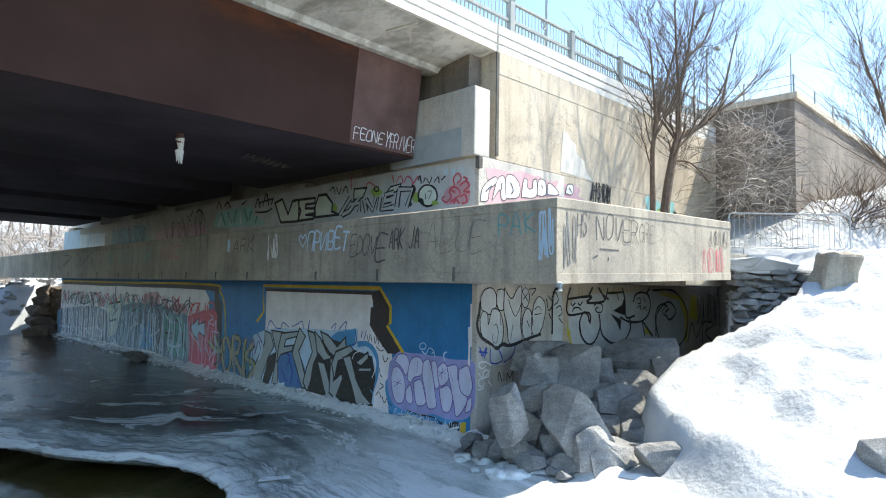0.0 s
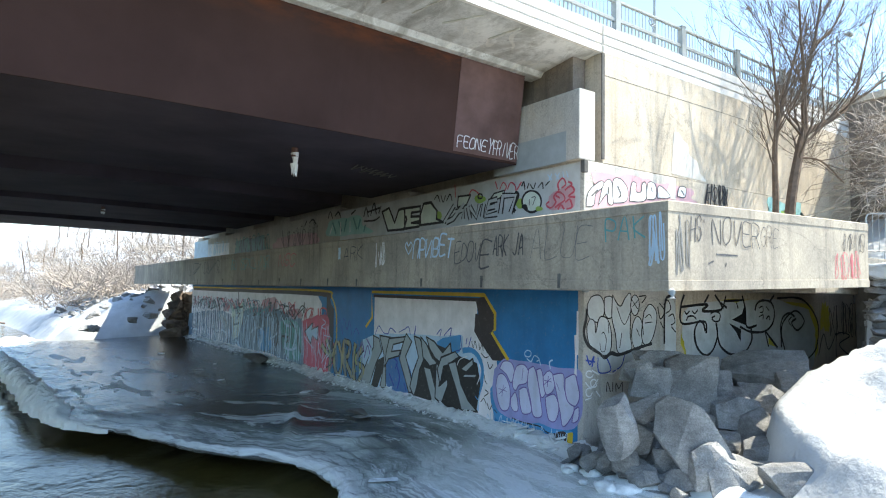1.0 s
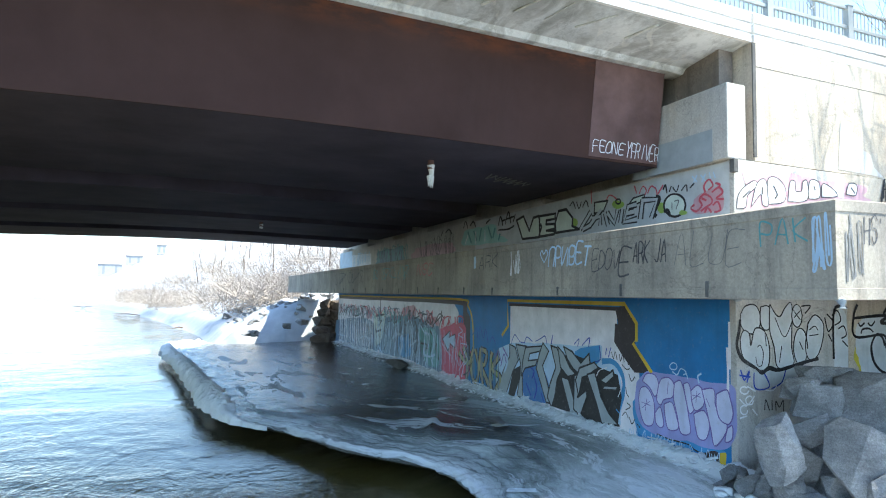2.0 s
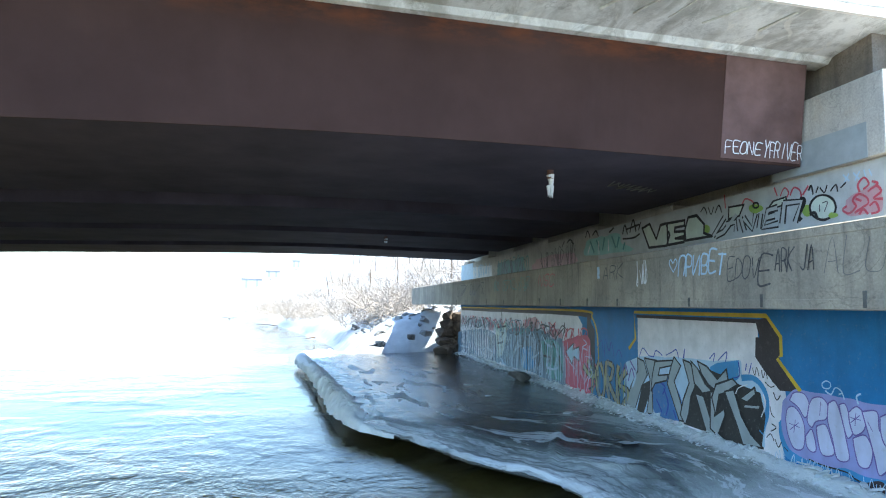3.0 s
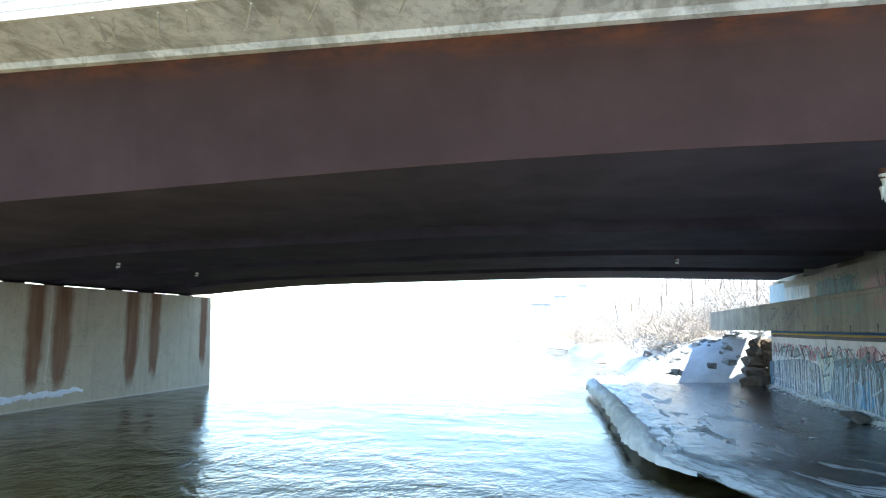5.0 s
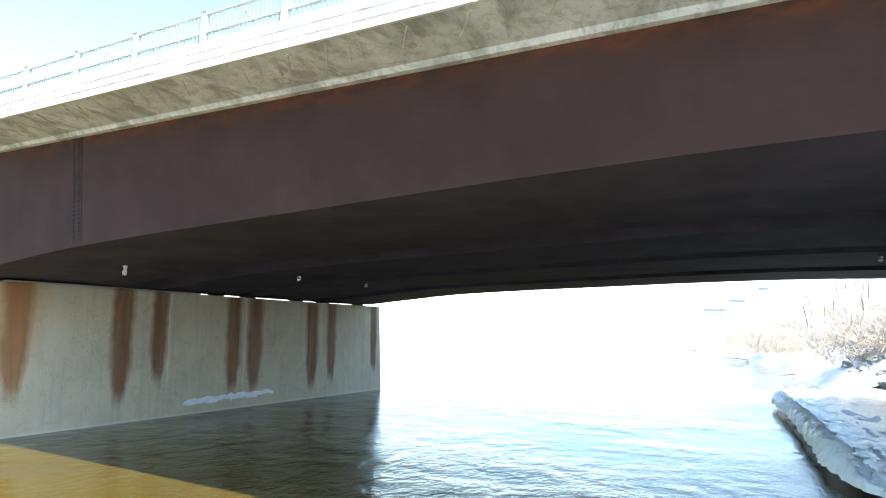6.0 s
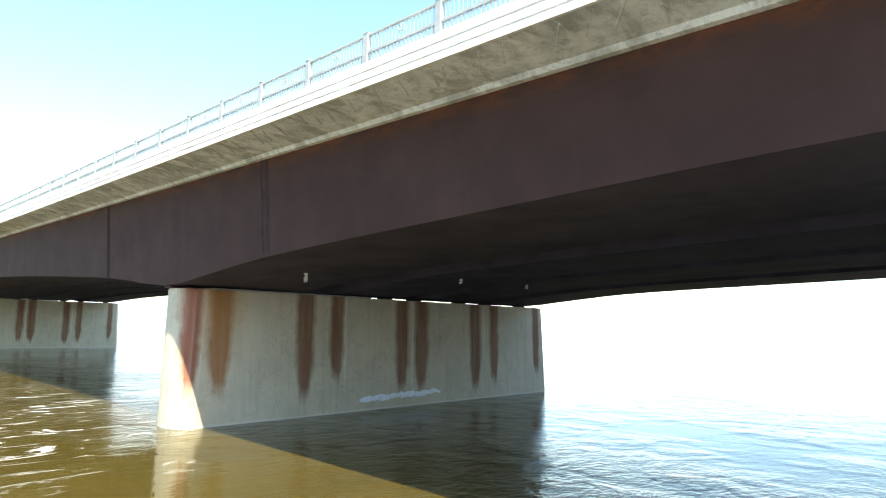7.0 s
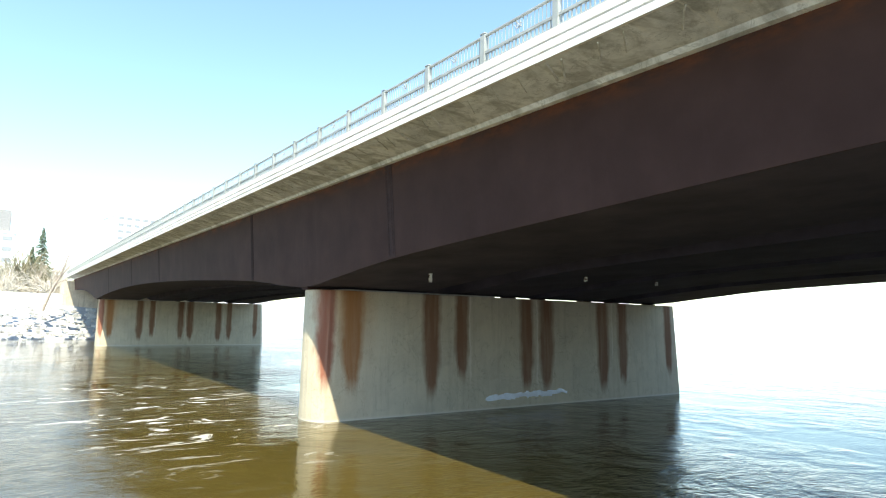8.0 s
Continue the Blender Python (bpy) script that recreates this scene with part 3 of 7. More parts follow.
LEDGE = [(0, 3.22), (0, 3.36), (0.012, 3.364), (0.012, 4.30), (0.0, 4.31), (0.0, 4.44), (0.03, 4.46)]


def ledge_bm():
    """The ledge: one beam along the wall with its return round the corner."""
    bm = bmesh.new()
    plan = lambda i: [(-1.99 + i, 39.6), (-1.99 + i, -3.3 + i), (4.38, -3.3 + i), (4.38, -0.004), (-0.004, -0.004), (-0.004, 39.6)]
    rings = [[bm.verts.new((x, y, z + (RISE * 6.37 if x > 4 else 0))) for x, y in plan(i)] for i, z in LEDGE]
    for a, b in zip(rings, rings[1:]):
        for k in range(6):
            bm.faces.new((a[k], a[(k + 1) % 6], b[(k + 1) % 6], b[k]))
    bm.faces.new(rings[0][::-1])
    bm.faces.new(rings[-1])
    bmesh.ops.recalc_face_normals(bm, faces=bm.faces[:])
    return bm


RISE = 0.027  # the return climbs gently away from the river
ledge = tagged(put("ledge", ledge_bm(), M_LEDGE), "grey concrete ledge beam with painted tags", "ledge", kind="structure")
end_block = tagged(empty("end_block", (0.35, 1.2, 5.83)), "stained concrete end blocks beside the wing wall, recess shade in their colour", "end block")
# the dark concrete also carries the shade of this tight recess
part("block", boxed(-0.2, 0.165, -0.75, 0.9, 1.32, 2.3, bevel=0.02), M_DARKWALL, end_block)
part("block", boxed(-0.13, 0.165, -0.65, 0.9, 0.0, 1.29, bevel=0.02), M_DARKWALL, end_block)
ped = tagged(empty("pedestal", (0, 0, 5.82)), "concrete bearing pedestal, partly painted over grey", "pedestal")
part("block", boxed(-0.15, 0.32, 0, 2.6, 0, 1.43, bevel=0.025), M_CONC, ped)
M_GREYPAINT = plain("grey cover paint", (0.36, 0.40, 0.42), 0.7, 0, 0.12)
part("paint_patch", boxed(-0.155, -0.1, 0.35, 2.6, 0.0, 0.62), M_GREYPAINT, ped, "blue-grey cover paint")
tagged(put("wall_back", boxed(0.9, 1.6, 0.9, 30.5, 5.825, 8.4), M_CONC), "shaded concrete back wall under the deck", "wall", kind="structure")
for k in range(6):
    y = 6.6 + 4.6 * k
    b_ = tagged(put("bearing_block", boxed(0.05, 0.75, y, y + 1.1, 5.822, 5.98, bevel=0.02), M_CONC), "low concrete bearing block on the abutment seat", "bearing block", "bearing blocks")

# ---- deck, flaring towards this bank ----
def flare(x):
    return 1 + 0.15 * ss(-34, 1, x) if x > -34 else 1.0


def flared(x, y):
    return 1.8 + (y - 1.8) * flare(x) if y > 1.8 else y


def deck_ring(x, prof):
    return [(x, flared(x, y), z + GRADE * x) for y, z in prof]


COPE = [(0.0, 8.14), (0.0, 8.285), (0.06, 8.295), (0.06, 8.325), (0.0, 8.335), (0.0, 8.485), (0.06, 8.495), (0.06, 8.525), (0.0, 8.535), (0.0, 8.70), (0.02, 8.72), (0.35, 8.72), (0.35, 8.14)]
SLAB = [(0.03, 8.145), (0.36, 8.145), (0.36, 8.5), (27.1, 8.5), (27.1, 8.14), (27.4, 8.14), (26.5, 8.02), (25.9, 7.88), (25.4, 7.88), (25.0, 8.2), (2.4, 8.2), (1.72, 7.885), (1.40, 7.895), (1.31, 7.99)]
NX = [0.5 - 4.0 * i for i in range(40)]
deck = tagged(put("deck", loft([deck_ring(x, SLAB) for x in NX]), M_SOFFIT), "stained concrete bridge deck slab", "bridge deck", kind="structure")
tagged(put("coping", loft([deck_ring(x, COPE) for x in NX]), M_COPE), "pale grooved concrete bridge coping", "coping", kind="structure")
tagged(put("coping_wing", loft([[(x, y, z) for y, z in COPE] for x in (0.58, 26)]), M_COPE), "pale grooved concrete coping of the wing wall", "coping", kind="structure")
rng = random.Random(5)
M_SCAR = plain("pale scraped concrete", (0.58, 0.58, 0.55), 0.9, 0, 0.3, 6)
for i in range(80):
    x = -1.2 - i * 0.8 - rng.uniform(0, 0.6)
    bm = bmesh.new()
    a, b = Vector((x, 0.12 + rng.uniform(0, 0.1), 0)), Vector((x + rng.uniform(-0.5, -0.2), 0.8, 0))
    for p in (a, b):
        p.z = 8.145 - 0.135 * (p.y - 0.03) / 0.9 + GRADE * p.x - 0.002
    bar(bm, a, b, rng.uniform(0.008, 0.028), 5)
    part("form_ridge", bm, M_SCAR, deck)

DEPTH = [(3, 1.9), (0, 1.9), (-9.5, 2.05), (-19, 2.57), (-27, 3.1), (-31, 3.55), (-34.2, 3.9), (-36.5, 3.8), (-41.3, 3.45), (-52, 3.1), (-62.6, 2.88), (-74, 2.8), (-86, 2.9), (-97, 3.2), (-106, 3.6), (-113.5, 4.0), (-116, 4.0), (-121, 3.5), (-130, 2.8), (-142, 2.2), (-162, 2.1)]
TUBS = [(1.8, 7.6), (9.4, 13.6), (15.0, 19.4), (21.1, 25.3)]
XG = [-0.2 - i * 1.5 for i in range(105)]
M_STEEL2 = plain("paler weathered steel", (0.145, 0.088, 0.080), 0.75, 0, 0.3, 1.4, 0.01, 0.15)


# same steel as M_STEEL, colour shifted bluish for the shade under the deck
M_FLANGE = plain("girder steel with underside shade", (0.072, 0.064, 0.086), 0.8, 0, 0.3, 0.6, 0.01, 0.15)
M_SPLICE = plain("bolted weathered steel", (0.05, 0.032, 0.03), 0.8, 0, 0.3, 3.0, 0.01, 0.08)
M_JOINT = plain("dark wet steel joint", (0.034, 0.022, 0.020), 0.8, 0, 0.2, 3.0, 0.01, 0.05)


def girder_z(x):
    top_ = 7.885 + GRADE * x
    return top_, top_ - smooth_lerp(x, DEPTH)


for n, (ya, yb) in enumerate(TUBS):
    g = tagged(empty("box_girder", (0, ya, 7.9)), "brown weathering steel box girder under the deck", "girder", "girders under the deck")

    def plate(name, fn, mat=M_STEEL, xs_=XG, label=""):
        ob = put(name, loft([fn(x, *girder_z(x)) for x in xs_]), mat, g, label)
        ob.matrix_parent_inverse = Matrix.Translation(-Vector(g.location))
        return ob

    F = flared
    plate("web", lambda x, t, b: [(x, F(x, ya) - 0.25, t + 0.3), (x, F(x, ya) - 0.25, t), (x, F(x, ya), b - 0.022), (x, F(x, ya) + 0.03, b - 0.022), (x, F(x, ya) - 0.22, t), (x, F(x, ya) - 0.22, t + 0.3)], M_STEEL if n == 0 else M_FLANGE)
    plate("web", lambda x, t, b: [(x, F(x, yb) + 0.25, t + 0.3), (x, F(x, yb) + 0.25, t), (x, F(x, yb), b - 0.022), (x, F(x, yb) - 0.03, b - 0.022), (x, F(x, yb) + 0.22, t), (x, F(x, yb) + 0.22, t + 0.3)], M_FLANGE)
    plate("bottom_flange", lambda x, t, b: [(x, F(x, ya) + 0.032, b + 0.019), (x, F(x, ya) + 0.032, b - 0.018), (x, F(x, yb) - 0.032, b - 0.018), (x, F(x, yb) - 0.032, b + 0.019)], M_FLANGE)
    if n == 0:
        def on_web(x0, x1, lift, lo=0.0, hi=0.0):
            return [[(x, ya - 0.25 - lift, t - hi), (x, ya - lift, b + 0.03 + lo), (x, ya, b + 0.03 + lo), (x, ya - 0.25, t - hi)] for x in (x0, x1) for t, b in (girder_z(x),)]
        for x0, x1, mat, lab in ((-1.93, -0.21, M_STEEL2, "paler end plate"), (-27.2, -26.75, M_SPLICE, "bolted splice plate"), (-41.6, -41.25, M_JOINT, "dark splice joint"), (-67.0, -66.6, M_JOINT, "dark splice joint"), (-82.0, -81.6, M_JOINT, "dark splice joint"), (-101.0, -100.6, M_JOINT, "dark splice joint")):
            ob = put("splice_plate", loft(on_web(x0, x1, 0.012)), mat, g, lab)
            ob.matrix_parent_inverse = Matrix.Translation(-Vector(g.location))
        bm = bmesh.new()
        for k in range(24):
            for dx in (-0.12, 0.12):
                t, b = girder_z(-26.98 + dx)
                f = (k + 0.5) / 24
                bar(bm, (-26.98 + dx, ya - 0.25 * f - 0.012, b + 0.1 + (t - b - 0.2) * f), (-26.98 + dx, ya - 0.25 * f - 0.04, b + 0.1 + (t - b - 0.2) * f), 0.022, 6)
        ob = tagged(put("bolts", bm, M_STEEL, g), kind="stuff")
        ob.matrix_parent_inverse = Matrix.Translation(-Vector(g.location))

# ---- drains with ice under the girders ----
M_WHITEICE = plain("white icicle", (0.8, 0.83, 0.86), 0.3, 0, 0.08)


def drain(x, y, z, ice=0.5):
    d = tagged(empty("drain_pipe", (x, y, z)), "short steel drain pipe hung with an icicle", "drain pipe", "girder drains")
    bm = bmesh.new()
    bar(bm, (0, 0, 0.1), (0, 0, -0.14), 0.07, 10)
    part("pipe", bm, M_STEEL2, d)
    bm = bmesh.new()
    r = random.Random(int(abs(x * 10)))
    tube(bm, [Vector((0, 0, -0.05)), Vector((0.02, 0, -0.05 - ice * 0.3)), Vector((0.01, 0.01, -0.05 - ice * 0.62))], [0.085, 0.055, 0.035], 9)
    for k in range(5):
        a, l = k * 1.26, ice * r.uniform(0.35, 0.55)
        p = Vector((0.05 * math.cos(a), 0.05 * math.sin(a), -0.05 - ice * 0.45))
        tube(bm, [p, p + Vector((r.uniform(-0.01, 0.01), r.uniform(-0.01, 0.01), -l * 0.6)), p + Vector((0, 0, -l))], [0.035, 0.022, 0.004], 6)
    part("icicle", bm, M_WHITEICE, d, "white icicle")


drain(-4.6, 3.6, 5.96, 0.5)
drain(-29.2, 4.8, 5.12, 0.36)
drain(-27.4, 11.5, 5.25, 0.2)
drain(-27.2, 16.0, 5.25, 0.15)
drain(-6.5, 17.5, 5.96, 0.2)

# ---- piers ----
def pier(x, y0, y1, top, thick):
    p = tagged(empty("pier", (x - thick / 2, (y0 + y1) / 2, WATER)), "pale concrete river pier with rust stains", "pier", "river piers")

    def ring(z, s):
        a, b, c = x + s * 0.5, x - thick - s * 0.5, x - thick / 2
        n0, n1 = y0 - s, y1 + s
        nose = [(c + (thick / 2 + s * 0.5) * math.cos(math.pi * k / 10), n0 - (0.95 - s) * math.sin(math.pi * k / 10) ** 0.8, z) for k in range(10, -1, -1)]
        return nose + [(a, n1, z), (a - thick * 0.3, n1 + 0.45, z), (b + thick * 0.3, n1 + 0.45, z), (b, n1, z)]
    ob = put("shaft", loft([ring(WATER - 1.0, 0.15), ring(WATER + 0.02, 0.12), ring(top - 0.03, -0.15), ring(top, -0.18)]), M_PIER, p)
    ob.matrix_parent_inverse = Matrix.Translation(-Vector(p.location))
    t, b = girder_z(x - thick / 2)
    ob = put("seat_block", boxed(x - thick * 0.8, x - thick * 0.2, y0 + 0.4, y0 + 8.9, top - 0.05, b - 0.03, bevel=0.02), M_CONC, p, "low shaded concrete seat under the girder")
    ob.matrix_parent_inverse = Matrix.Translation(-Vector(p.location))
    for ya, yb in TUBS:
        for y in (ya + 0.35, yb - 0.35):
            t, b = girder_z(x - thick / 2)
            ob = put("bearing", boxed(x - thick / 2 - 0.3, x - thick / 2 + 0.3, y - 0.3, y + 0.3, top, b - 0.015), M_STEEL, p, "dark steel bearing")
            ob.matrix_parent_inverse = Matrix.Translation(-Vector(p.location))
    return p


pier(-33.36, 2.9, 26.2, 4.5, 2.2)
pier(-113.7, 3.0, 26.4, 5.85, 2.2)
bm = bmesh.new()
rng = random.Random(3)
for i in range(34):
    f = rng.random()
    sub = hull(rng, 0.2, rng.uniform(0.5, 1.1), rng.uniform(0.12, 0.3), 9)
    for v in sub.verts:
        v.co += Vector((-33.3, 10.9 + 5.2 * f, -0.42 + 0.12 * f + rng.uniform(-0.06, 0.07)))
    merge(bm, sub)
tagged(put("ice_patch", bm, M_WHITEICE), "white ice crust frozen onto the pier face", "ice patch")

# ---- railing ----
def merge_boxes(*boxes):
    bm = bmesh.new()
    for b in boxes:
        box(bm, *b)
    return bm


bay = tagged(empty("railing_bay"), "grey painted steel bridge railing bay with pickets", "railing", "railing bays")
post = part("post", boxed(-0.075, 0.075, 0.05, 0.17, -0.02, 0.74), M_RAIL, bay)
part("post_cap", boxed(-0.085, 0.085, 0.04, 0.18, 0.742, 0.765), M_RAIL, post)
part("top_rail", boxed(0.05, 2.30, 0.075, 0.145, 0.67, 0.72, bevel=0.008), M_RAIL, bay)
part("bottom_rail", boxed(0.05, 2.30, 0.08, 0.14, 0.03, 0.075, bevel=0.008), M_RAIL, bay)
part("middle_rail", boxed(0.05, 2.30, 0.08, 0.14, 0.25, 0.32, bevel=0.006), M_RAIL, bay)
picket_mesh = merge_boxes((-0.014, 0.014, 0.096, 0.124, 0.07, 0.26), (-0.005, 0.005, 0.1, 0.116, 0.31, 0.68))
for k in range(18):
    if k == 0:
        p0 = part("picket", picket_mesh, M_RAIL, bay)
        p0.location.x = 0.17
    else:
        ob = new("picket", p0.data)
        ob.parent = bay
        ob.location.x = 0.17 + k * 0.118
bm = bmesh.new()
for k in range(5):
    a = 0.5 + k * 0.5
    bar(bm, (1.18 + 0.12 * (k % 2), 0.095, 0.45), (1.18 + 0.15 * math.cos(a), 0.095, 0.45 + 0.2 * math.sin(a)), 0.010, 5)
part("leaf_ornament", bm, M_RAIL, bay, "small leaf-shaped ornament")
first = True
for i in range(71):
    x = 12.85 - 2.35 * (i + 1)
    if x > 0.3:
        m = pose(x, 0, 8.72)
    else:
        m = pose(x, 0, 8.72 + GRADE * x, 0, math.degrees(math.atan(-GRADE)), 0)
    if first:
        bay.matrix_basis = m
        first = False
    else:
        copy_thing(bay, m)

# ---- graffiti: paint laid on the walls ----
def paint(name, col, wear=0.25, under=(0.34, 0.33, 0.31)):
    m, nt, bs = nodes(name)
    p = coords(nt)
    lo, hi = tuple(c * 0.85 for c in col), tuple(min(1, c * 1.12) for c in col)
    c = ramp(nt, noise_tex(nt, p, 2.0, 7).outputs[0], [(0.3, lo), (0.7, hi)]).outputs[0]
    w = ramp(nt, noise_tex(nt, p, 9.0, 9, 0.75).outputs[0], [(0.56, grey(0)), (0.72, grey(min(1, wear * 2)))]).outputs[0]
    c = mix(nt, w, c, under)
    st = ramp(nt, noise_tex(nt, coords(nt, 2.5, 2.5, 0.2), 1.5, 6).outputs[0], [(0.55, grey(0)), (0.75, grey(0.35))]).outputs[0]
    c = mix(nt, st, c, tuple(x * 0.6 for x in col))
    nt.links.new(c, bs.inputs["Base Color"])
    bs.inputs["Roughness"].default_value = 0.6
    bump(nt, bs, noise_tex(nt, p, 26, 5).outputs[0], 0.35, 0.012)
    return m


P = {
    "black": paint("black spray paint", (0.018, 0.018, 0.02), 0.2),
    "white": paint("white spray paint", (0.82, 0.82, 0.83), 0.2),
    "panel": paint("white mural paint", (0.84, 0.82, 0.85), 0.2),
    "blue": paint("blue mural paint", (0.02, 0.19, 0.46), 0.15),
    "yellow": paint("yellow mural paint", (0.66, 0.47, 0.03), 0.15),
    "brown": paint("dark brown mural paint", (0.035, 0.025, 0.03), 0.12),
    "silver": paint("silver spray paint", (0.56, 0.59, 0.60), 0.25),
    "sky": paint("light blue spray paint", (0.07, 0.30, 0.60), 0.3),
    "ultra": paint("ultramarine spray paint", (0.02, 0.06, 0.38), 0.25),
    "cobalt": paint("bright blue spray paint", (0.06, 0.19, 0.46), 0.5),
    "rose": paint("rose red spray paint", (0.58, 0.10, 0.17), 0.35),
    "lilac": paint("lilac spray paint", (0.33, 0.34, 0.66), 0.15),
    "blush": paint("faded pink spray paint", (0.60, 0.38, 0.42), 0.9, (0.50, 0.47, 0.42)),
    "sage": paint("pale sage spray paint", (0.68, 0.75, 0.66), 0.15),
    "purple": paint("dull purple spray paint", (0.17, 0.12, 0.36), 0.2),
    "ash": paint("ash grey spray paint", (0.36, 0.41, 0.43), 0.25),
    "patch": paint("pale skim coat", (0.66, 0.63, 0.57), 0.5, (0.5, 0.46, 0.38)),
    "pale": paint("pale lilac spray paint", (0.62, 0.64, 0.82), 0.2),
    "red": paint("red spray paint", (0.58, 0.10, 0.14), 0.5),
    "pink": paint("pink spray paint", (0.62, 0.26, 0.38), 0.55),
    "teal": paint("teal spray paint", (0.12, 0.34, 0.34), 0.4),
    "mint": paint("mint spray paint", (0.36, 0.64, 0.61), 0.25),
    "slate": paint("slate blue spray paint", (0.15, 0.24, 0.34), 0.3),
    "gold": paint("olive gold spray paint", (0.42, 0.38, 0.20), 0.3),
    "lime": paint("lime spray paint", (0.33, 0.48, 0.10), 0.35),
    "lemon": paint("lemon spray paint", (0.60, 0.52, 0.05), 0.55),
    "ice": paint("pale ice blue spray paint", (0.50, 0.66, 0.80), 0.3),
    "ghost": paint("washed-out grey tag", (0.17, 0.168, 0.16), 0.7, (0.40, 0.385, 0.35)),
    "steel": paint("white tag on steel", (0.72, 0.72, 0.72), 0.15, (0.09, 0.06, 0.05)),
    "faint": paint("faded black tag", (0.065, 0.065, 0.07), 0.4, (0.42, 0.41, 0.38)),
}


class Face:
    """A flat wall face: origin, right and up, and the way out of it."""

    def __init__(self, parent, o, right, out, name="graffiti"):
        self.parent, self.o, self.r, self.out, self.n, self.name = parent, Vector(o), Vector(right), Vector(out), 0, name

    def at(self, u, v, lift):
        return self.o + self.r * u + Vector((0, 0, v)) + self.out * lift

    def lay(self, bm, colour, lift, label=""):
        for v in bm.verts:
            v.co = self.at(v.co.x, v.co.y, lift + v.co.z)
        bm.normal_update()
        for f in bm.faces:
            if f.normal.dot(self.out) < 0:
                f.normal_flip()
        ob = put(self.name, bm, P[colour], self.parent, label)
        ob.matrix_parent_inverse = self.parent.matrix_basis.inverted() if self.parent.type == "EMPTY" else Matrix()
        return ob


GLYPHS = {
    "A": "0,0 2,6 4,0/1,2 3,2", "B": "0,0 0,6 3,6 4,5 3,3 0,3/3,3 4,2 3,0 0,0", "C": "4,5 2,6 0,5 0,1 2,0 4,1", "D": "0,0 0,6 2,6 4,4 4,2 2,0 0,0",
    "E": "4,6 0,6 0,0 4,0/0,3 3,3", "F": "4,6 0,6 0,0/0,3 3,3", "G": "4,5 2,6 0,4 0,2 2,0 4,1 4,3 2,3", "H": "0,0 0,6/4,0 4,6/0,3 4,3", "I": "2,0 2,6",
    "J": "3,6 3,1 2,0 0,1", "K": "0,0 0,6/4,6 0,3 4,0", "L": "0,6 0,0 4,0", "M": "0,0 0,6 2,3 4,6 4,0", "N": "0,0 0,6 4,0 4,6", "O": "2,0 0,1 0,5 2,6 4,5 4,1 2,0",
    "P": "0,0 0,6 3,6 4,5 3,3 0,3", "R": "0,0 0,6 3,6 4,5 3,3 0,3/2,3 4,0", "S": "4,5 2,6 0,5 1,3 3,3 4,1 2,0 0,1", "T": "0,6 4,6/2,6 2,0", "U": "0,6 0,1 2,0 4,1 4,6",
    "V": "0,6 2,0 4,6", "W": "0,6 1,0 2,4 3,0 4,6", "X": "0,0 4,6/0,6 4,0", "Y": "0,6 2,3 4,6/2,3 2,0", "Z": "0,6 4,6 0,0 4,0", "П": "0,0 0,6 4,6 4,0", "И": "0,6 0,0 4,6 4,0",
    "'": "1,6 1,5", " ": "",
}
GLYPHS |= {"Р": GLYPHS["P"], "В": GLYPHS["B"], "Е": GLYPHS["E"], "Т": GLYPHS["T"]}


def cap(bm, p, w):
    z = len(bm.verts) * 1.2e-5 + 3e-5
    vs = [bm.verts.new((p[0] + w / 2 * math.cos(2 * math.pi * k / 10), p[1] + w / 2 * math.sin(2 * math.pi * k / 10), z)) for k in range(10)]
    bm.faces.new(vs)


def word(face, text, u0, u1, v0, v1, colour, width=0.05, lean=0.1, lift=0.012, wobble=0.12, outline=None, rim=0.05, seed=1, label="", fat=1.0, step=0.0022, angular=False):
    """A word painted with a can or a roller, letter over letter; outline colours lie below, each wider by the rim."""
    r = random.Random(seed * 13 + len(text))
    n = len(text)
    cell = (u1 - u0) / n
    for i, ch in enumerate(text):
        if not GLYPHS.get(ch):
            continue
        du, dv, sv, ln = r.uniform(-0.06, 0.06) * cell, r.uniform(-0.06, 0.06) * (v1 - v0), r.uniform(0.9, 1.08), lean + r.uniform(-0.08, 0.08)
        lines = []
        for stroke in GLYPHS[ch].split("/"):
            pts = [tuple(float(c) for c in q.split(",")) for q in stroke.split()]
            pts = [(x / 4 + r.uniform(-1, 1) * wobble * 0.5, y / 6 + r.uniform(-1, 1) * wobble * 0.4) for x, y in pts]
            lines.append([(u0 + cell * (i + 0.12 + 0.76 * x * fat) + du + ln * (v1 - v0) * (y - 0.5), v0 + (v1 - v0) * (0.04 + 0.92 * y * sv) + dv) for x, y in pts])
        layers = [(width, colour)] + [(width + 2 * rim * (k + 1), c) for k, c in enumerate(outline or ())]
        for k, (w, c) in enumerate(layers):
            bm = bmesh.new()
            for pts in lines:
                smooth = [tuple(p_[j] + (q_[j] - p_[j]) * f_ for j in (0, 1)) for p_, q_ in zip(pts, pts[1:]) for f_ in (0, 0.5)] + [pts[-1]] if angular else spline(pts, 4)
                ribbon(bm, smooth, w, True)
                for p in (smooth[0], smooth[-1]) if w < 0.09 else smooth[::3] + [smooth[-1]]:
                    cap(bm, p, w * 0.95)
            face.lay(bm, c, lift + step * (i * (len(layers) + 1) + len(layers) - k) * 0.5, label if k == 0 else "")


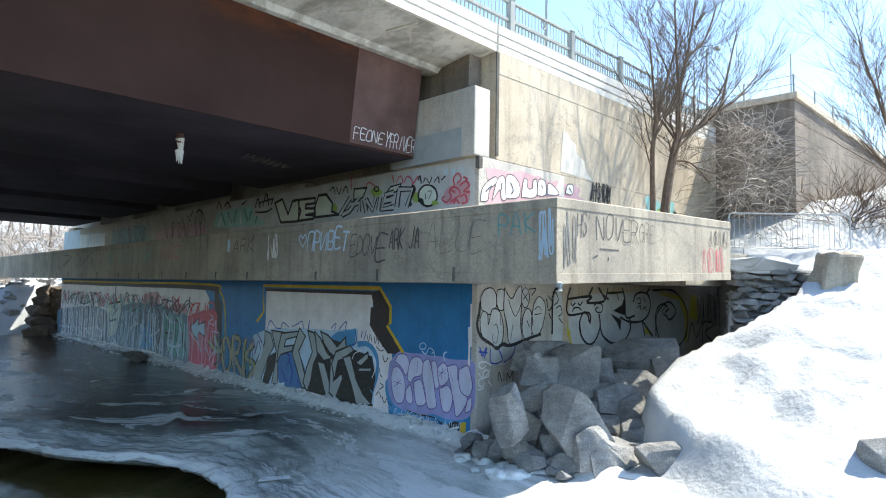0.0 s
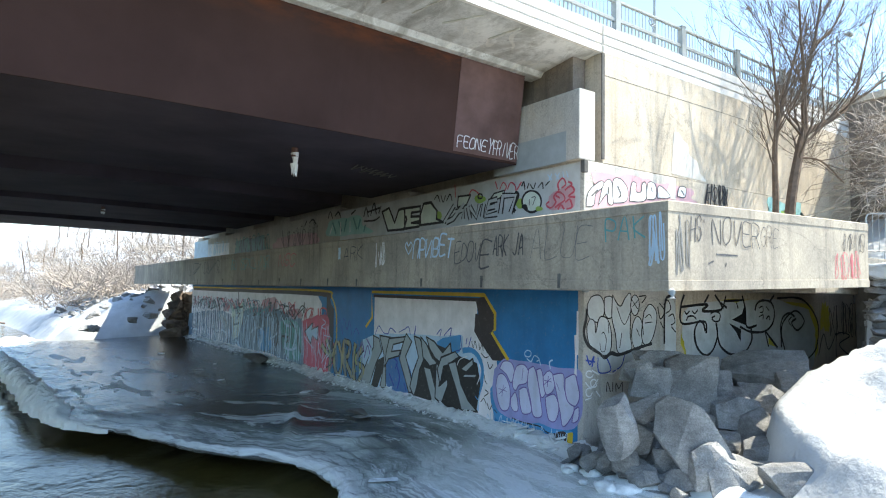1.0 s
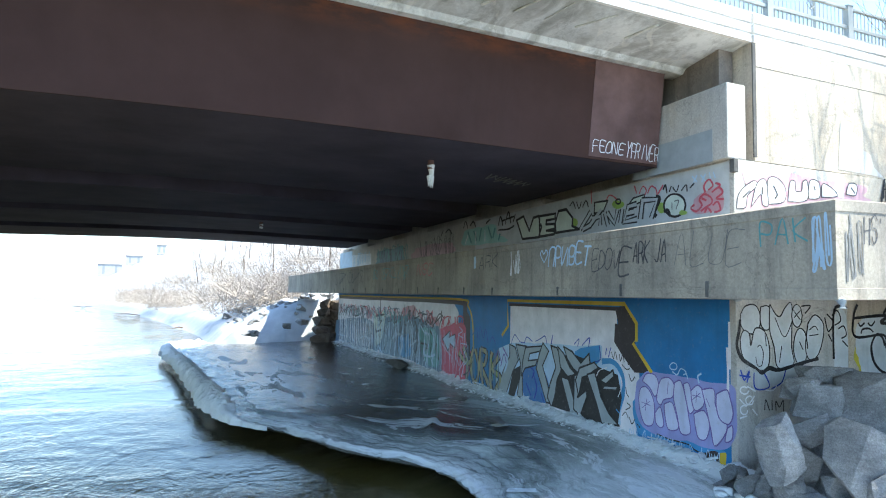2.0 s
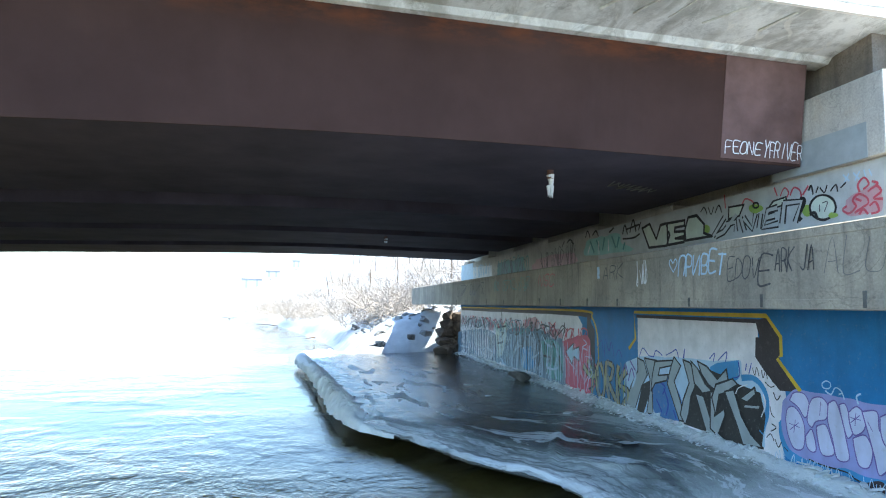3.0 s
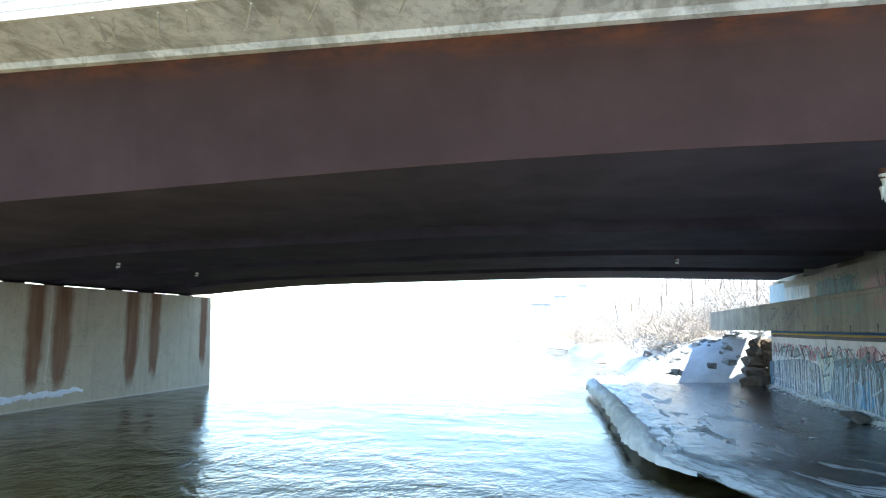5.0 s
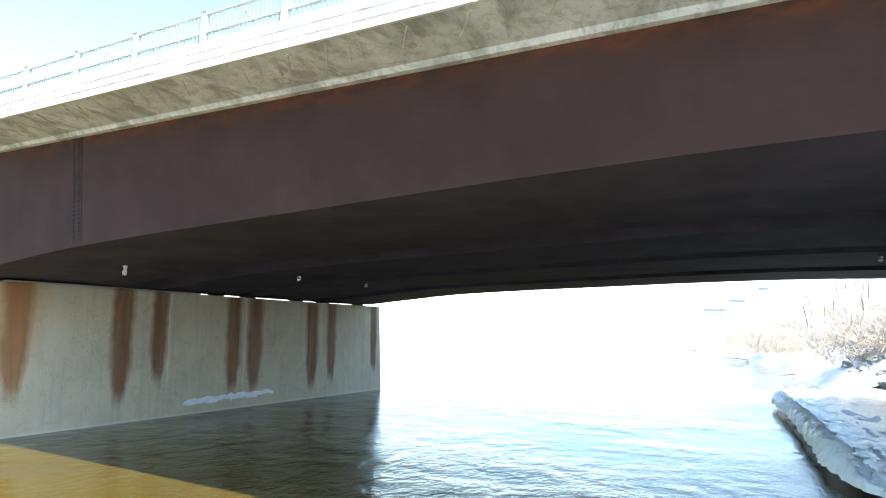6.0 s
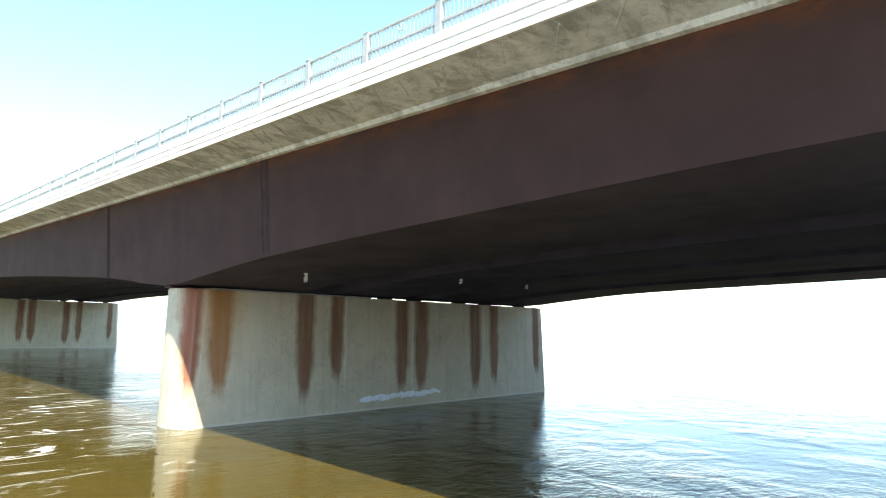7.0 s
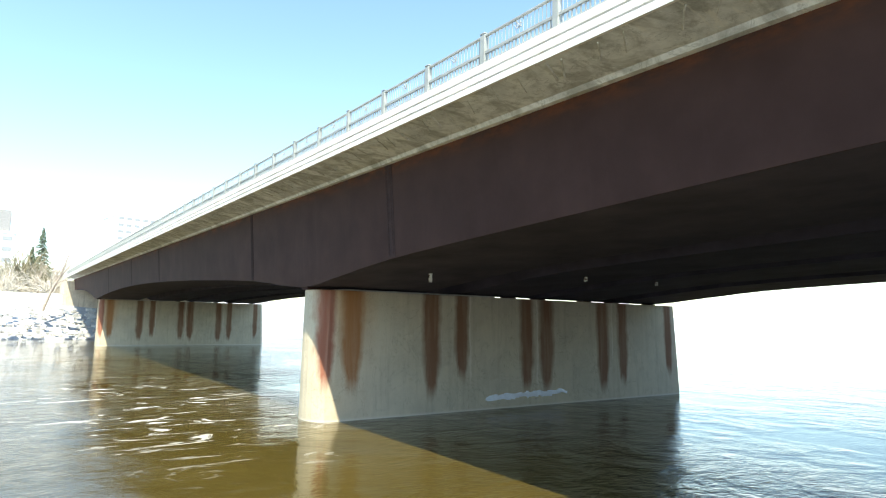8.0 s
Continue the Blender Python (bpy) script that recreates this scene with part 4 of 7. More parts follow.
def blob(face, u0, u1, v0, v1, colour, lift=0.004, seed=0, rag=0.12, n=70):
    """A ragged sprayed patch."""
    bm = bmesh.new()
    vs = []
    for k in range(n):
        a = 2 * math.pi * k / n
        c, s = math.cos(a), math.sin(a)
        sq = 1 / max(abs(c), abs(s)) ** 0.65
        r = sq * (1 + rag * noise.fractal(Vector((c * 2.2, s * 2.2, seed * 5.1)), 0.8, 2.0, 4))
        vs.append(bm.verts.new(((u0 + u1) / 2 + (u1 - u0) / 2 * c * r * 0.93, (v0 + v1) / 2 + (v1 - v0) / 2 * s * r * 0.93, 0)))
    bm.faces.new(vs)
    bmesh.ops.triangulate(bm, faces=bm.faces[:])
    return face.lay(bm, colour, lift)


def poly(face, pts, colour, lift=0.005):
    bm = bmesh.new()
    bm.faces.new([bm.verts.new((u, v, 0)) for u, v in pts])
    bmesh.ops.triangulate(bm, faces=bm.faces[:])
    return face.lay(bm, colour, lift)


def spline(pts, steps=6):
    out = []
    for i in range(len(pts) - 1):
        p0, p1, p2, p3 = pts[max(i - 1, 0)], pts[i], pts[i + 1], pts[min(i + 2, len(pts) - 1)]
        for k in range(steps):
            t = k / steps
            out.append(tuple(0.5 * (2 * p1[j] + (p2[j] - p0[j]) * t + (2 * p0[j] - 5 * p1[j] + 4 * p2[j] - p3[j]) * t * t + (3 * p1[j] - p0[j] - 3 * p2[j] + p3[j]) * t**3) for j in (0, 1)))
    return out + [tuple(pts[-1])]


def ribbon(bm, pts, width, sharp=False):
    pts = pts if sharp else spline(pts)
    left, right = [], []
    for i, p in enumerate(pts):
        q, r = pts[max(i - 1, 0)], pts[min(i + 1, len(pts) - 1)]
        dx, dy = r[0] - q[0], r[1] - q[1]
        n = math.hypot(dx, dy) or 1
        w = width / 2 * (0.8 + 0.3 * noise.noise(Vector((p[0] * 3, p[1] * 3, 2))))
        z = len(bm.verts) * 1.2e-5
        left.append(bm.verts.new((p[0] - dy / n * w, p[1] + dx / n * w, z)))
        right.append(bm.verts.new((p[0] + dy / n * w, p[1] - dx / n * w, z)))
    for i in range(len(pts) - 1):
        bm.faces.new((left[i], left[i + 1], right[i + 1], right[i]))


def strokes(face, lines, width, colour, lift=0.014, sharp=False):
    bm = bmesh.new()
    for pts in lines:
        ribbon(bm, pts, width, sharp)
    return face.lay(bm, colour, lift)


def scrawl(face, u0, u1, v0, v1, colour, n, seed, width=0.03, lift=0.014, loops=True):
    """Fast looping tags that cannot be read."""
    r = random.Random(seed)
    lines = []
    for k in range(n):
        u = u0 + (u1 - u0) * (k + r.uniform(0.1, 0.9)) / n
        w, h = (u1 - u0) / n * r.uniform(0.6, 1.5), v1 - v0
        pts = [(u + w * r.uniform(-0.6, 0.6), v0 + h * min(max(f + r.uniform(-0.2, 0.2), 0), 1)) for f in ((0.0, 0.9, 0.95, 0.1, 0.05, 0.8) if loops else (0, 1, 0.2, 0.9))]
        lines.append(pts)
    return strokes(face, lines, width, colour, lift)


def letter(face, pts, fill, edge, width, lift, rounded=False):
    """One filled letter limb with a drawn edge."""
    loop = spline(list(pts) + [pts[0]], 4)[:-1] if rounded else list(pts)
    poly(face, loop, fill, lift)
    bm = bmesh.new()
    ring = loop + [loop[0]]
    if rounded:
        ribbon(bm, ring + [loop[1]], width, True)
    else:
        for a, b in zip(ring, ring[1:]):
            ribbon(bm, [a, tuple((p + q) / 2 for p, q in zip(a, b)), b], width, True)
            cap(bm, b, width * 0.9)
    face.lay(bm, edge, lift + 0.0004)


def patch(face, pts, colour, lift):
    """A sprayed area with a soft uneven edge."""
    loop = spline(list(pts) + [pts[0]], 7)[:-1]
    bm = bmesh.new()
    vs = []
    for u, v in loop:
        q = Vector((u * 2.6, v * 2.6, lift * 900))
        vs.append(bm.verts.new((u + 0.07 * noise.noise(q), v + 0.06 * noise.noise(q + Vector((9, 4, 2))), 0)))
    bm.faces.new(vs)
    bmesh.ops.triangulate(bm, faces=bm.faces[:])
    return face.lay(bm, colour, lift)


# mural on the river face; u runs along the wall away from the near corner, mirrored
mural = Face(wall, (0, 0, 0), (0, -1, 0), (-1, 0, 0), "mural_paint")
poly(mural, [(-11.9, 0.0), (-0.14, 0.0), (-0.14, 3.215), (-11.9, 3.215)], "blue", 0.003)
poly(mural, [(-31.2, 0.0), (-11.9, 0.0), (-11.9, 3.215), (-31.2, 3.215)], "panel", 0.003)
poly(mural, [(-31.25, 3.10), (-11.6, 3.10), (-11.6, 3.215), (-31.25, 3.215)], "blue", 0.0045)
# left panel corner: dark inner shadow and yellow line
poly(mural, [(-12.6, 0.6), (-12.3, 0.6), (-12.3, 2.6), (-12.75, 2.95), (-13.2, 3.02), (-12.2, 3.1), (-11.2, 3.1), (-10.9, 2.3), (-10.9, 0.6)], "blue", 0.0048)
strokes(mural, [[(-31.0, 2.99), (-20, 2.99), (-12.4, 2.97), (-11.75, 2.75), (-11.45, 2.2), (-11.35, 1.0)]], 0.24, "brown", 0.006)
poly(mural, [(-11.9, 1.0), (-11.25, 1.0), (-11.3, 2.45), (-11.9, 2.9)], "brown", 0.0055)
strokes(mural, [[(-31.0, 3.08), (-20, 3.08), (-12.3, 3.07), (-11.5, 2.85), (-11.1, 2.3), (-11.0, 1.35)]], 0.10, "yellow", 0.008)
# right panel
poly(mural, [(-8.42, 0.2), (-8.42, 2.98), (-3.35, 2.94), (-3.35, 2.1), (-2.6, 1.7), (-2.7, 0.2)], "panel", 0.005)
strokes(mural, [[(-8.5, 2.96), (-3.2, 2.96)]], 0.13, "brown", 0.0065, True)
poly(mural, [(-3.42, 2.98), (-3.05, 3.05), (-2.72, 2.68), (-2.72, 2.2), (-2.25, 1.62), (-2.75, 1.58), (-3.2, 1.95), (-3.45, 2.2), (-3.42, 2.62), (-3.3, 2.62)], "brown", 0.0067)
strokes(mural, [[(-8.95, 1.98), (-8.55, 2.3), (-8.62, 3.08), (-3.08, 3.08), (-2.68, 2.66), (-2.68, 2.28), (-2.8, 2.22), (-2.2, 1.64)]], 0.12, "yellow", 0.008, True)
# wild-style piece: pale blue halo, black mass, grey blades edged in black
patch(mural, [(-9.10, 1.57), (-8.08, 1.82), (-6.18, 1.96), (-4.70, 2.00), (-3.96, 2.07), (-3.87, 1.72), (-3.32, 1.61), (-3.05, 1.32), (-3.10, 0.86), (-3.36, 0.33), (-4.79, 0.29), (-6.42, 0.36), (-9.11, 0.16)], "ice", 0.0058)
poly(mural, [(-5.20, 1.42), (-5.00, 1.84), (-4.75, 1.95), (-3.99, 2.08), (-4.00, 1.68), (-4.44, 1.43)], "sky", 0.0066)
patch(mural, [(-7.88, 1.10), (-7.32, 1.29), (-6.63, 1.33), (-6.08, 0.56), (-6.48, 0.30), (-7.48, 0.33)], "cobalt", 0.0068)
strokes(mural, [[(-3.91, 1.70), (-3.54, 1.74), (-3.26, 1.60), (-3.11, 1.31), (-3.18, 0.91), (-3.33, 0.63)]], 0.16, "sky", 0.0069)
poly(mural, [(-5.98, 1.18), (-5.34, 1.81), (-4.57, 1.69), (-3.98, 1.55), (-3.32, 1.46), (-3.18, 0.98), (-3.32, 0.33), (-4.07, 0.21), (-4.91, 0.27), (-6.07, 0.29)], "black", 0.0076)
poly(mural, [(-8.19, 1.02), (-7.78, 1.18), (-7.80, 0.78), (-8.12, 0.23), (-8.51, 0.21)], "black", 0.0076)
letter(mural, [(-8.43, 1.75), (-8.08, 1.69), (-7.89, 1.33), (-8.22, 0.96), (-8.62, 0.23), (-9.22, 0.23), (-8.84, 0.89), (-8.42, 1.39)], "ash", "black", 0.055, 0.01)
letter(mural, [(-8.04, 1.78), (-7.40, 1.77), (-7.52, 1.42), (-7.64, 0.99), (-7.61, 0.27), (-7.95, 0.26), (-7.77, 0.90), (-7.75, 1.23), (-7.90, 1.50)], "ash", "black", 0.055, 0.0112)
letter(mural, [(-7.47, 1.74), (-6.56, 1.85), (-6.67, 1.70), (-7.23, 1.58), (-7.32, 1.37), (-6.82, 1.45), (-6.91, 1.28), (-7.48, 1.14), (-7.70, 0.89), (-7.62, 1.36)], "ash", "black", 0.055, 0.0124)
letter(mural, [(-6.53, 1.94), (-6.23, 1.74), (-6.54, 1.31), (-6.29, 0.87), (-6.04, 0.37), (-6.33, 0.34), (-6.61, 0.80), (-6.87, 1.21), (-6.73, 1.57)], "ash", "black", 0.055, 0.0136)
letter(mural, [(-6.12, 1.90), (-5.83, 1.86), (-5.55, 1.53), (-5.65, 1.25), (-5.81, 1.02), (-5.91, 0.59), (-6.07, 0.27), (-6.28, 0.50), (-6.14, 0.89), (-5.87, 1.35)], "ash", "black", 0.055, 0.0148)
letter(mural, [(-5.78, 1.90), (-5.50, 1.74), (-5.22, 1.41), (-4.94, 1.27), (-5.32, 1.17), (-5.65, 1.37)], "ash", "black", 0.055, 0.016)
letter(mural, [(-5.62, 1.13), (-5.39, 0.66), (-5.19, 0.27), (-4.86, 0.27), (-5.08, 0.71), (-5.29, 1.11)], "ash", "black", 0.055, 0.0172)
letter(mural, [(-5.50, 1.92), (-5.13, 1.83), (-4.74, 1.58), (-4.40, 1.84), (-4.35, 1.60), (-4.76, 1.29), (-5.07, 1.40), (-5.33, 1.62)], "ash", "black", 0.055, 0.0184)
letter(mural, [(-5.01, 1.26), (-4.73, 1.25), (-4.87, 0.71), (-4.51, 0.93), (-4.48, 0.79), (-4.76, 0.28), (-5.04, 0.39)], "ash", "black", 0.055, 0.0196)
letter(mural, [(-4.96, 1.13), (-4.79, 1.45), (-4.19, 1.65), (-4.02, 1.54), (-4.44, 1.31), (-4.68, 1.23), (-4.82, 0.74)], "ash", "black", 0.055, 0.0208)
letter(mural, [(-4.47, 1.33), (-4.16, 1.42), (-3.92, 0.87), (-3.63, 0.54), (-3.26, 0.33), (-3.89, 0.26), (-4.10, 0.71), (-4.32, 1.06)], "ash", "black", 0.055, 0.022)
letter(mural, [(-3.95, 1.25), (-3.47, 1.55), (-3.44, 1.40), (-3.72, 1.20)], "ash", "black", 0.055, 0.0232)
letter(mural, [(-3.79, 1.15), (-3.29, 1.21), (-3.35, 1.10), (-3.88, 1.05)], "ash", "black", 0.055, 0.0244)
strokes(mural, [[(-8.33, 1.77), (-8.23, 1.95), (-8.09, 2.06), (-7.81, 1.88), (-7.54, 1.86)], [(-7.54, 1.86), (-7.41, 2.04), (-7.09, 1.93)], [(-6.93, 1.95), (-6.62, 2.06), (-6.42, 2.13), (-6.32, 1.92)], [(-6.12, 1.93), (-6.04, 2.19), (-6.09, 1.94)], [(-5.03, 2.02), (-4.83, 2.17), (-4.88, 1.97)], [(-4.70, 2.01), (-4.39, 2.23), (-4.43, 2.00)], [(-3.99, 2.05), (-3.96, 1.75), (-4.21, 1.66)], [(-3.76, 1.87), (-3.72, 2.03)], [(-3.65, 1.82), (-3.56, 2.06)]], 0.035, "ultra", 0.012)
strokes(mural, [[(-7.43, 0.72), (-7.16, 0.41)], [(-7.06, 1.06), (-6.85, 0.69), (-6.97, 0.35)], [(-6.48, 0.35), (-6.61, 0.56)], [(-7.22, 1.20), (-6.99, 1.10), (-7.11, 0.89)]], 0.06, "ultra", 0.0078)
strokes(mural, [[(-4.09, 1.33), (-3.98, 1.48), (-3.69, 1.58)], [(-3.29, 0.96), (-3.17, 1.21), (-3.21, 1.43)]], 0.03, "white", 0.0262)
# black note-like tags on the pale margin
patch(mural, [(-3.26, 1.62), (-2.81, 1.77), (-2.55, 1.51), (-2.64, 0.93), (-2.75, 0.39), (-3.24, 0.35), (-3.16, 0.98)], "panel", 0.0064)
strokes(mural, [[(-3.54, 1.96), (-3.47, 1.81), (-3.41, 1.98), (-3.34, 1.80)], [(-3.26, 1.94), (-3.22, 1.78), (-3.14, 1.93), (-3.09, 1.77)], [(-3.03, 1.88), (-2.93, 1.73), (-2.89, 1.86), (-2.81, 1.67)], [(-3.17, 1.71), (-3.01, 1.62), (-2.89, 1.66)], [(-2.93, 1.53), (-2.84, 1.38), (-2.73, 1.49)], [(-3.04, 1.23), (-3.00, 1.08), (-2.92, 1.02)], [(-3.00, 0.88), (-2.88, 0.82), (-3.04, 0.72)], [(-3.16, 0.57), (-3.04, 0.67), (-2.95, 0.55)], [(-2.92, 0.59), (-2.83, 0.45), (-2.74, 0.57)], [(-2.68, 0.49), (-2.56, 0.42)]], 0.028, "black", 0.0105)
# lilac throw-up on a purple cloud with a turquoise foot
patch(mural, [(-2.80, 0.91), (-2.61, 1.06), (-2.41, 0.45), (-1.78, 0.45), (-1.04, 0.43), (-0.30, 0.46), (-0.58, 0.33), (-1.52, 0.29), (-2.60, 0.29)], "sky", 0.0068)
patch(mural, [(-2.67, 1.41), (-2.38, 1.66), (-1.96, 1.66), (-0.88, 1.65), (-0.15, 1.65), (-0.04, 1.33), (-0.07, 0.69), (-0.44, 0.43), (-1.20, 0.41), (-2.41, 0.41), (-2.70, 0.80)], "lilac", 0.0074)
letter(mural, [(-2.61, 1.04), (-2.55, 1.26), (-2.38, 1.32), (-2.21, 1.19), (-2.12, 0.95), (-2.17, 0.58), (-2.41, 0.52), (-2.56, 0.76)], "pale", "purple", 0.03, 0.01, True)
letter(mural, [(-2.49, 1.43), (-2.36, 1.60), (-2.09, 1.60), (-1.98, 1.37), (-2.10, 1.16), (-2.27, 1.33)], "pale", "purple", 0.03, 0.0108, True)
letter(mural, [(-1.99, 1.42), (-1.89, 1.56), (-1.68, 1.60), (-1.54, 1.47), (-1.59, 1.23), (-1.83, 1.14), (-1.94, 1.01), (-2.05, 1.12)], "pale", "purple", 0.03, 0.0116, True)
letter(mural, [(-2.10, 0.82), (-1.94, 0.97), (-1.85, 0.64), (-1.95, 0.55), (-2.08, 0.63)], "pale", "purple", 0.03, 0.0124, True)
letter(mural, [(-1.83, 1.05), (-1.61, 1.12), (-1.49, 0.87), (-1.44, 0.63), (-1.71, 0.56), (-1.81, 0.82)], "pale", "purple", 0.03, 0.0132, True)
letter(mural, [(-1.53, 1.52), (-1.36, 1.58), (-1.23, 1.26), (-1.16, 0.93), (-1.12, 0.61), (-1.37, 0.56), (-1.46, 0.88), (-1.56, 1.21)], "pale", "purple", 0.03, 0.014, True)
letter(mural, [(-1.29, 1.53), (-1.15, 1.56), (-1.05, 1.29), (-0.99, 1.13), (-1.13, 0.98), (-1.23, 1.26)], "pale", "purple", 0.03, 0.0148, True)
letter(mural, [(-1.09, 1.43), (-0.91, 1.56), (-0.75, 1.42), (-0.78, 1.19), (-0.98, 1.06), (-1.07, 1.23)], "pale", "purple", 0.03, 0.0156, True)
letter(mural, [(-1.02, 1.00), (-0.76, 1.10), (-0.63, 0.86), (-0.72, 0.58), (-0.91, 0.56), (-0.99, 0.79)], "pale", "purple", 0.03, 0.0164, True)
letter(mural, [(-0.81, 1.49), (-0.52, 1.54), (-0.49, 1.26), (-0.41, 1.16), (-0.22, 0.93), (-0.32, 0.68), (-0.52, 0.50), (-0.60, 0.78), (-0.69, 1.10)], "pale", "purple", 0.03, 0.0172, True)
letter(mural, [(-0.46, 1.46), (-0.22, 1.57), (-0.14, 1.42), (-0.08, 1.16), (-0.18, 0.96), (-0.38, 1.01), (-0.46, 1.21)], "pale", "purple", 0.03, 0.018, True)
letter(mural, [(-0.21, 0.88), (-0.10, 0.95), (-0.11, 0.71), (-0.27, 0.63)], "pale", "purple", 0.03, 0.0188, True)
strokes(mural, [[(-2.51, 0.98), (-2.23, 0.95)], [(-2.34, 1.08), (-2.39, 0.82)], [(-2.49, 0.86), (-2.25, 1.04)], [(-1.05, 1.35), (-0.84, 1.34)], [(-0.93, 1.45), (-0.96, 1.22)], [(-1.05, 1.26), (-0.85, 1.42)], [(-0.70, 1.34), (-0.61, 1.19)], [(-1.70, 1.52), (-1.73, 1.26)]], 0.018, "purple", 0.021)
strokes(mural, [[(-1.46, 1.86), (-1.47, 1.82), (-1.51, 1.79), (-1.56, 1.78), (-1.61, 1.78), (-1.65, 1.80), (-1.66, 1.84), (-1.65, 1.87), (-1.61, 1.90), (-1.56, 1.92), (-1.51, 1.91), (-1.47, 1.89), (-1.46, 1.86)], [(-1.59, 1.74), (-1.46, 1.69), (-1.36, 1.82), (-1.23, 1.78), (-1.17, 1.64)], [(-1.29, 1.71), (-1.20, 1.75)], [(-0.88, 1.60), (-0.91, 1.73), (-0.82, 1.79)]], 0.035, "ice", 0.012)
strokes(mural, [[(-2.04, 0.40), (-1.69, 0.37), (-1.20, 0.38), (-1.04, 0.33)], [(-1.04, 0.32), (-0.81, 0.29), (-0.51, 0.34)]], 0.035, "black", 0.0125)
patch(mural, [(-0.81, 0.31), (-0.47, 0.38), (-0.38, 0.18), (-0.58, 0.16)], "brown", 0.0085)
patch(mural, [(-0.41, 0.41), (-0.27, 0.43), (-0.28, 0.19), (-0.38, 0.21)], "yellow", 0.009)
strokes(mural, [[(-0.20, 2.34), (-0.19, 1.84), (-0.21, 1.41)], [(-0.15, 2.81), (-0.15, 1.95)]], 0.07, "panel", 0.0075)
# olive letters with dark edges
strokes(mural, [[(-11.84, 1.39), (-11.48, 0.95), (-11.53, 0.32)]], 0.3, "black", 0.0086)
strokes(mural, [[(-11.84, 1.39), (-11.48, 0.95), (-11.53, 0.32)]], 0.18, "gold", 0.0112)
strokes(mural, [[(-12.21, 1.16), (-11.57, 0.86), (-10.98, 1.04)]], 0.3, "black", 0.0086)
strokes(mural, [[(-12.21, 1.16), (-11.57, 0.86), (-10.98, 1.04)]], 0.18, "gold", 0.0112)
strokes(mural, [[(-10.95, 1.42), (-11.20, 0.98), (-11.03, 0.42), (-10.71, 0.31), (-10.57, 0.85), (-10.86, 1.39)]], 0.3, "black", 0.0086)
strokes(mural, [[(-10.95, 1.42), (-11.20, 0.98), (-11.03, 0.42), (-10.71, 0.31), (-10.57, 0.85), (-10.86, 1.39)]], 0.18, "gold", 0.0112)
strokes(mural, [[(-10.43, 1.47), (-10.44, 0.86), (-10.24, 0.29)]], 0.3, "black", 0.0086)
strokes(mural, [[(-10.43, 1.47), (-10.44, 0.86), (-10.24, 0.29)]], 0.18, "gold", 0.0112)
strokes(mural, [[(-10.43, 1.43), (-10.00, 1.35), (-10.11, 0.97), (-10.35, 0.87), (-9.74, 0.29)]], 0.3, "black", 0.0086)
strokes(mural, [[(-10.43, 1.43), (-10.00, 1.35), (-10.11, 0.97), (-10.35, 0.87), (-9.74, 0.29)]], 0.18, "gold", 0.0112)
strokes(mural, [[(-9.60, 1.42), (-9.73, 0.94), (-9.62, 0.19)]], 0.3, "black", 0.0086)
strokes(mural, [[(-9.60, 1.42), (-9.73, 0.94), (-9.62, 0.19)]], 0.18, "gold", 0.0112)
strokes(mural, [[(-9.12, 1.32), (-9.57, 0.87), (-9.01, 0.66), (-9.42, 0.15)]], 0.3, "black", 0.0086)
strokes(mural, [[(-9.12, 1.32), (-9.57, 0.87), (-9.01, 0.66), (-9.42, 0.15)]], 0.18, "gold", 0.0112)
strokes(mural, [[(-11.69, 1.29), (-11.42, 0.76)], [(-10.99, 1.19), (-11.00, 0.61)], [(-10.33, 1.25), (-10.21, 0.52)], [(-9.63, 1.22), (-9.51, 0.51)], [(-9.22, 0.99), (-9.31, 0.45)]], 0.04, "lime", 0.0135)
strokes(mural, [[(-9.35, 1.19), (-9.17, 1.50), (-9.00, 1.19)], [(-8.99, 1.02), (-8.79, 1.42), (-8.63, 1.16)], [(-8.87, 1.63), (-8.56, 1.37)]], 0.06, "purple", 0.0125)
strokes(mural, [[(-8.72, 1.67), (-8.56, 1.24), (-8.76, 0.87)]], 0.12, "ice", 0.0122)
strokes(mural, [[(-10.57, 1.61), (-10.51, 2.18), (-10.24, 1.82), (-10.08, 2.11), (-9.89, 1.66)], [(-9.77, 1.70), (-9.58, 1.90), (-9.37, 1.69)], [(-11.07, 1.86), (-10.77, 2.12), (-10.66, 1.75)]], 0.035, "ultra", 0.0105)
# rose block with a pale arrow
patch(mural, [(-14.14, 1.88), (-13.42, 2.05), (-11.79, 2.19), (-11.61, 1.53), (-11.17, 1.17), (-11.40, 0.38), (-12.15, 0.20), (-13.84, 0.17), (-13.78, 0.94)], "rose", 0.006)
patch(mural, [(-15.68, 2.24), (-14.46, 2.37), (-14.09, 2.08), (-14.54, 1.88), (-15.41, 2.02)], "blush", 0.0059)
patch(mural, [(-18.53, 2.61), (-16.92, 2.72), (-16.88, 2.19), (-18.18, 2.14)], "blush", 0.0058)
patch(mural, [(-24.76, 2.21), (-23.70, 2.33), (-23.44, 1.93), (-24.50, 1.89)], "blush", 0.0058)
letter(mural, [(-13.77, 1.54), (-13.03, 1.90), (-13.12, 1.65), (-12.56, 1.79), (-12.58, 1.29), (-13.05, 1.42), (-13.19, 1.12)], "ice", "black", 0.06, 0.0095)
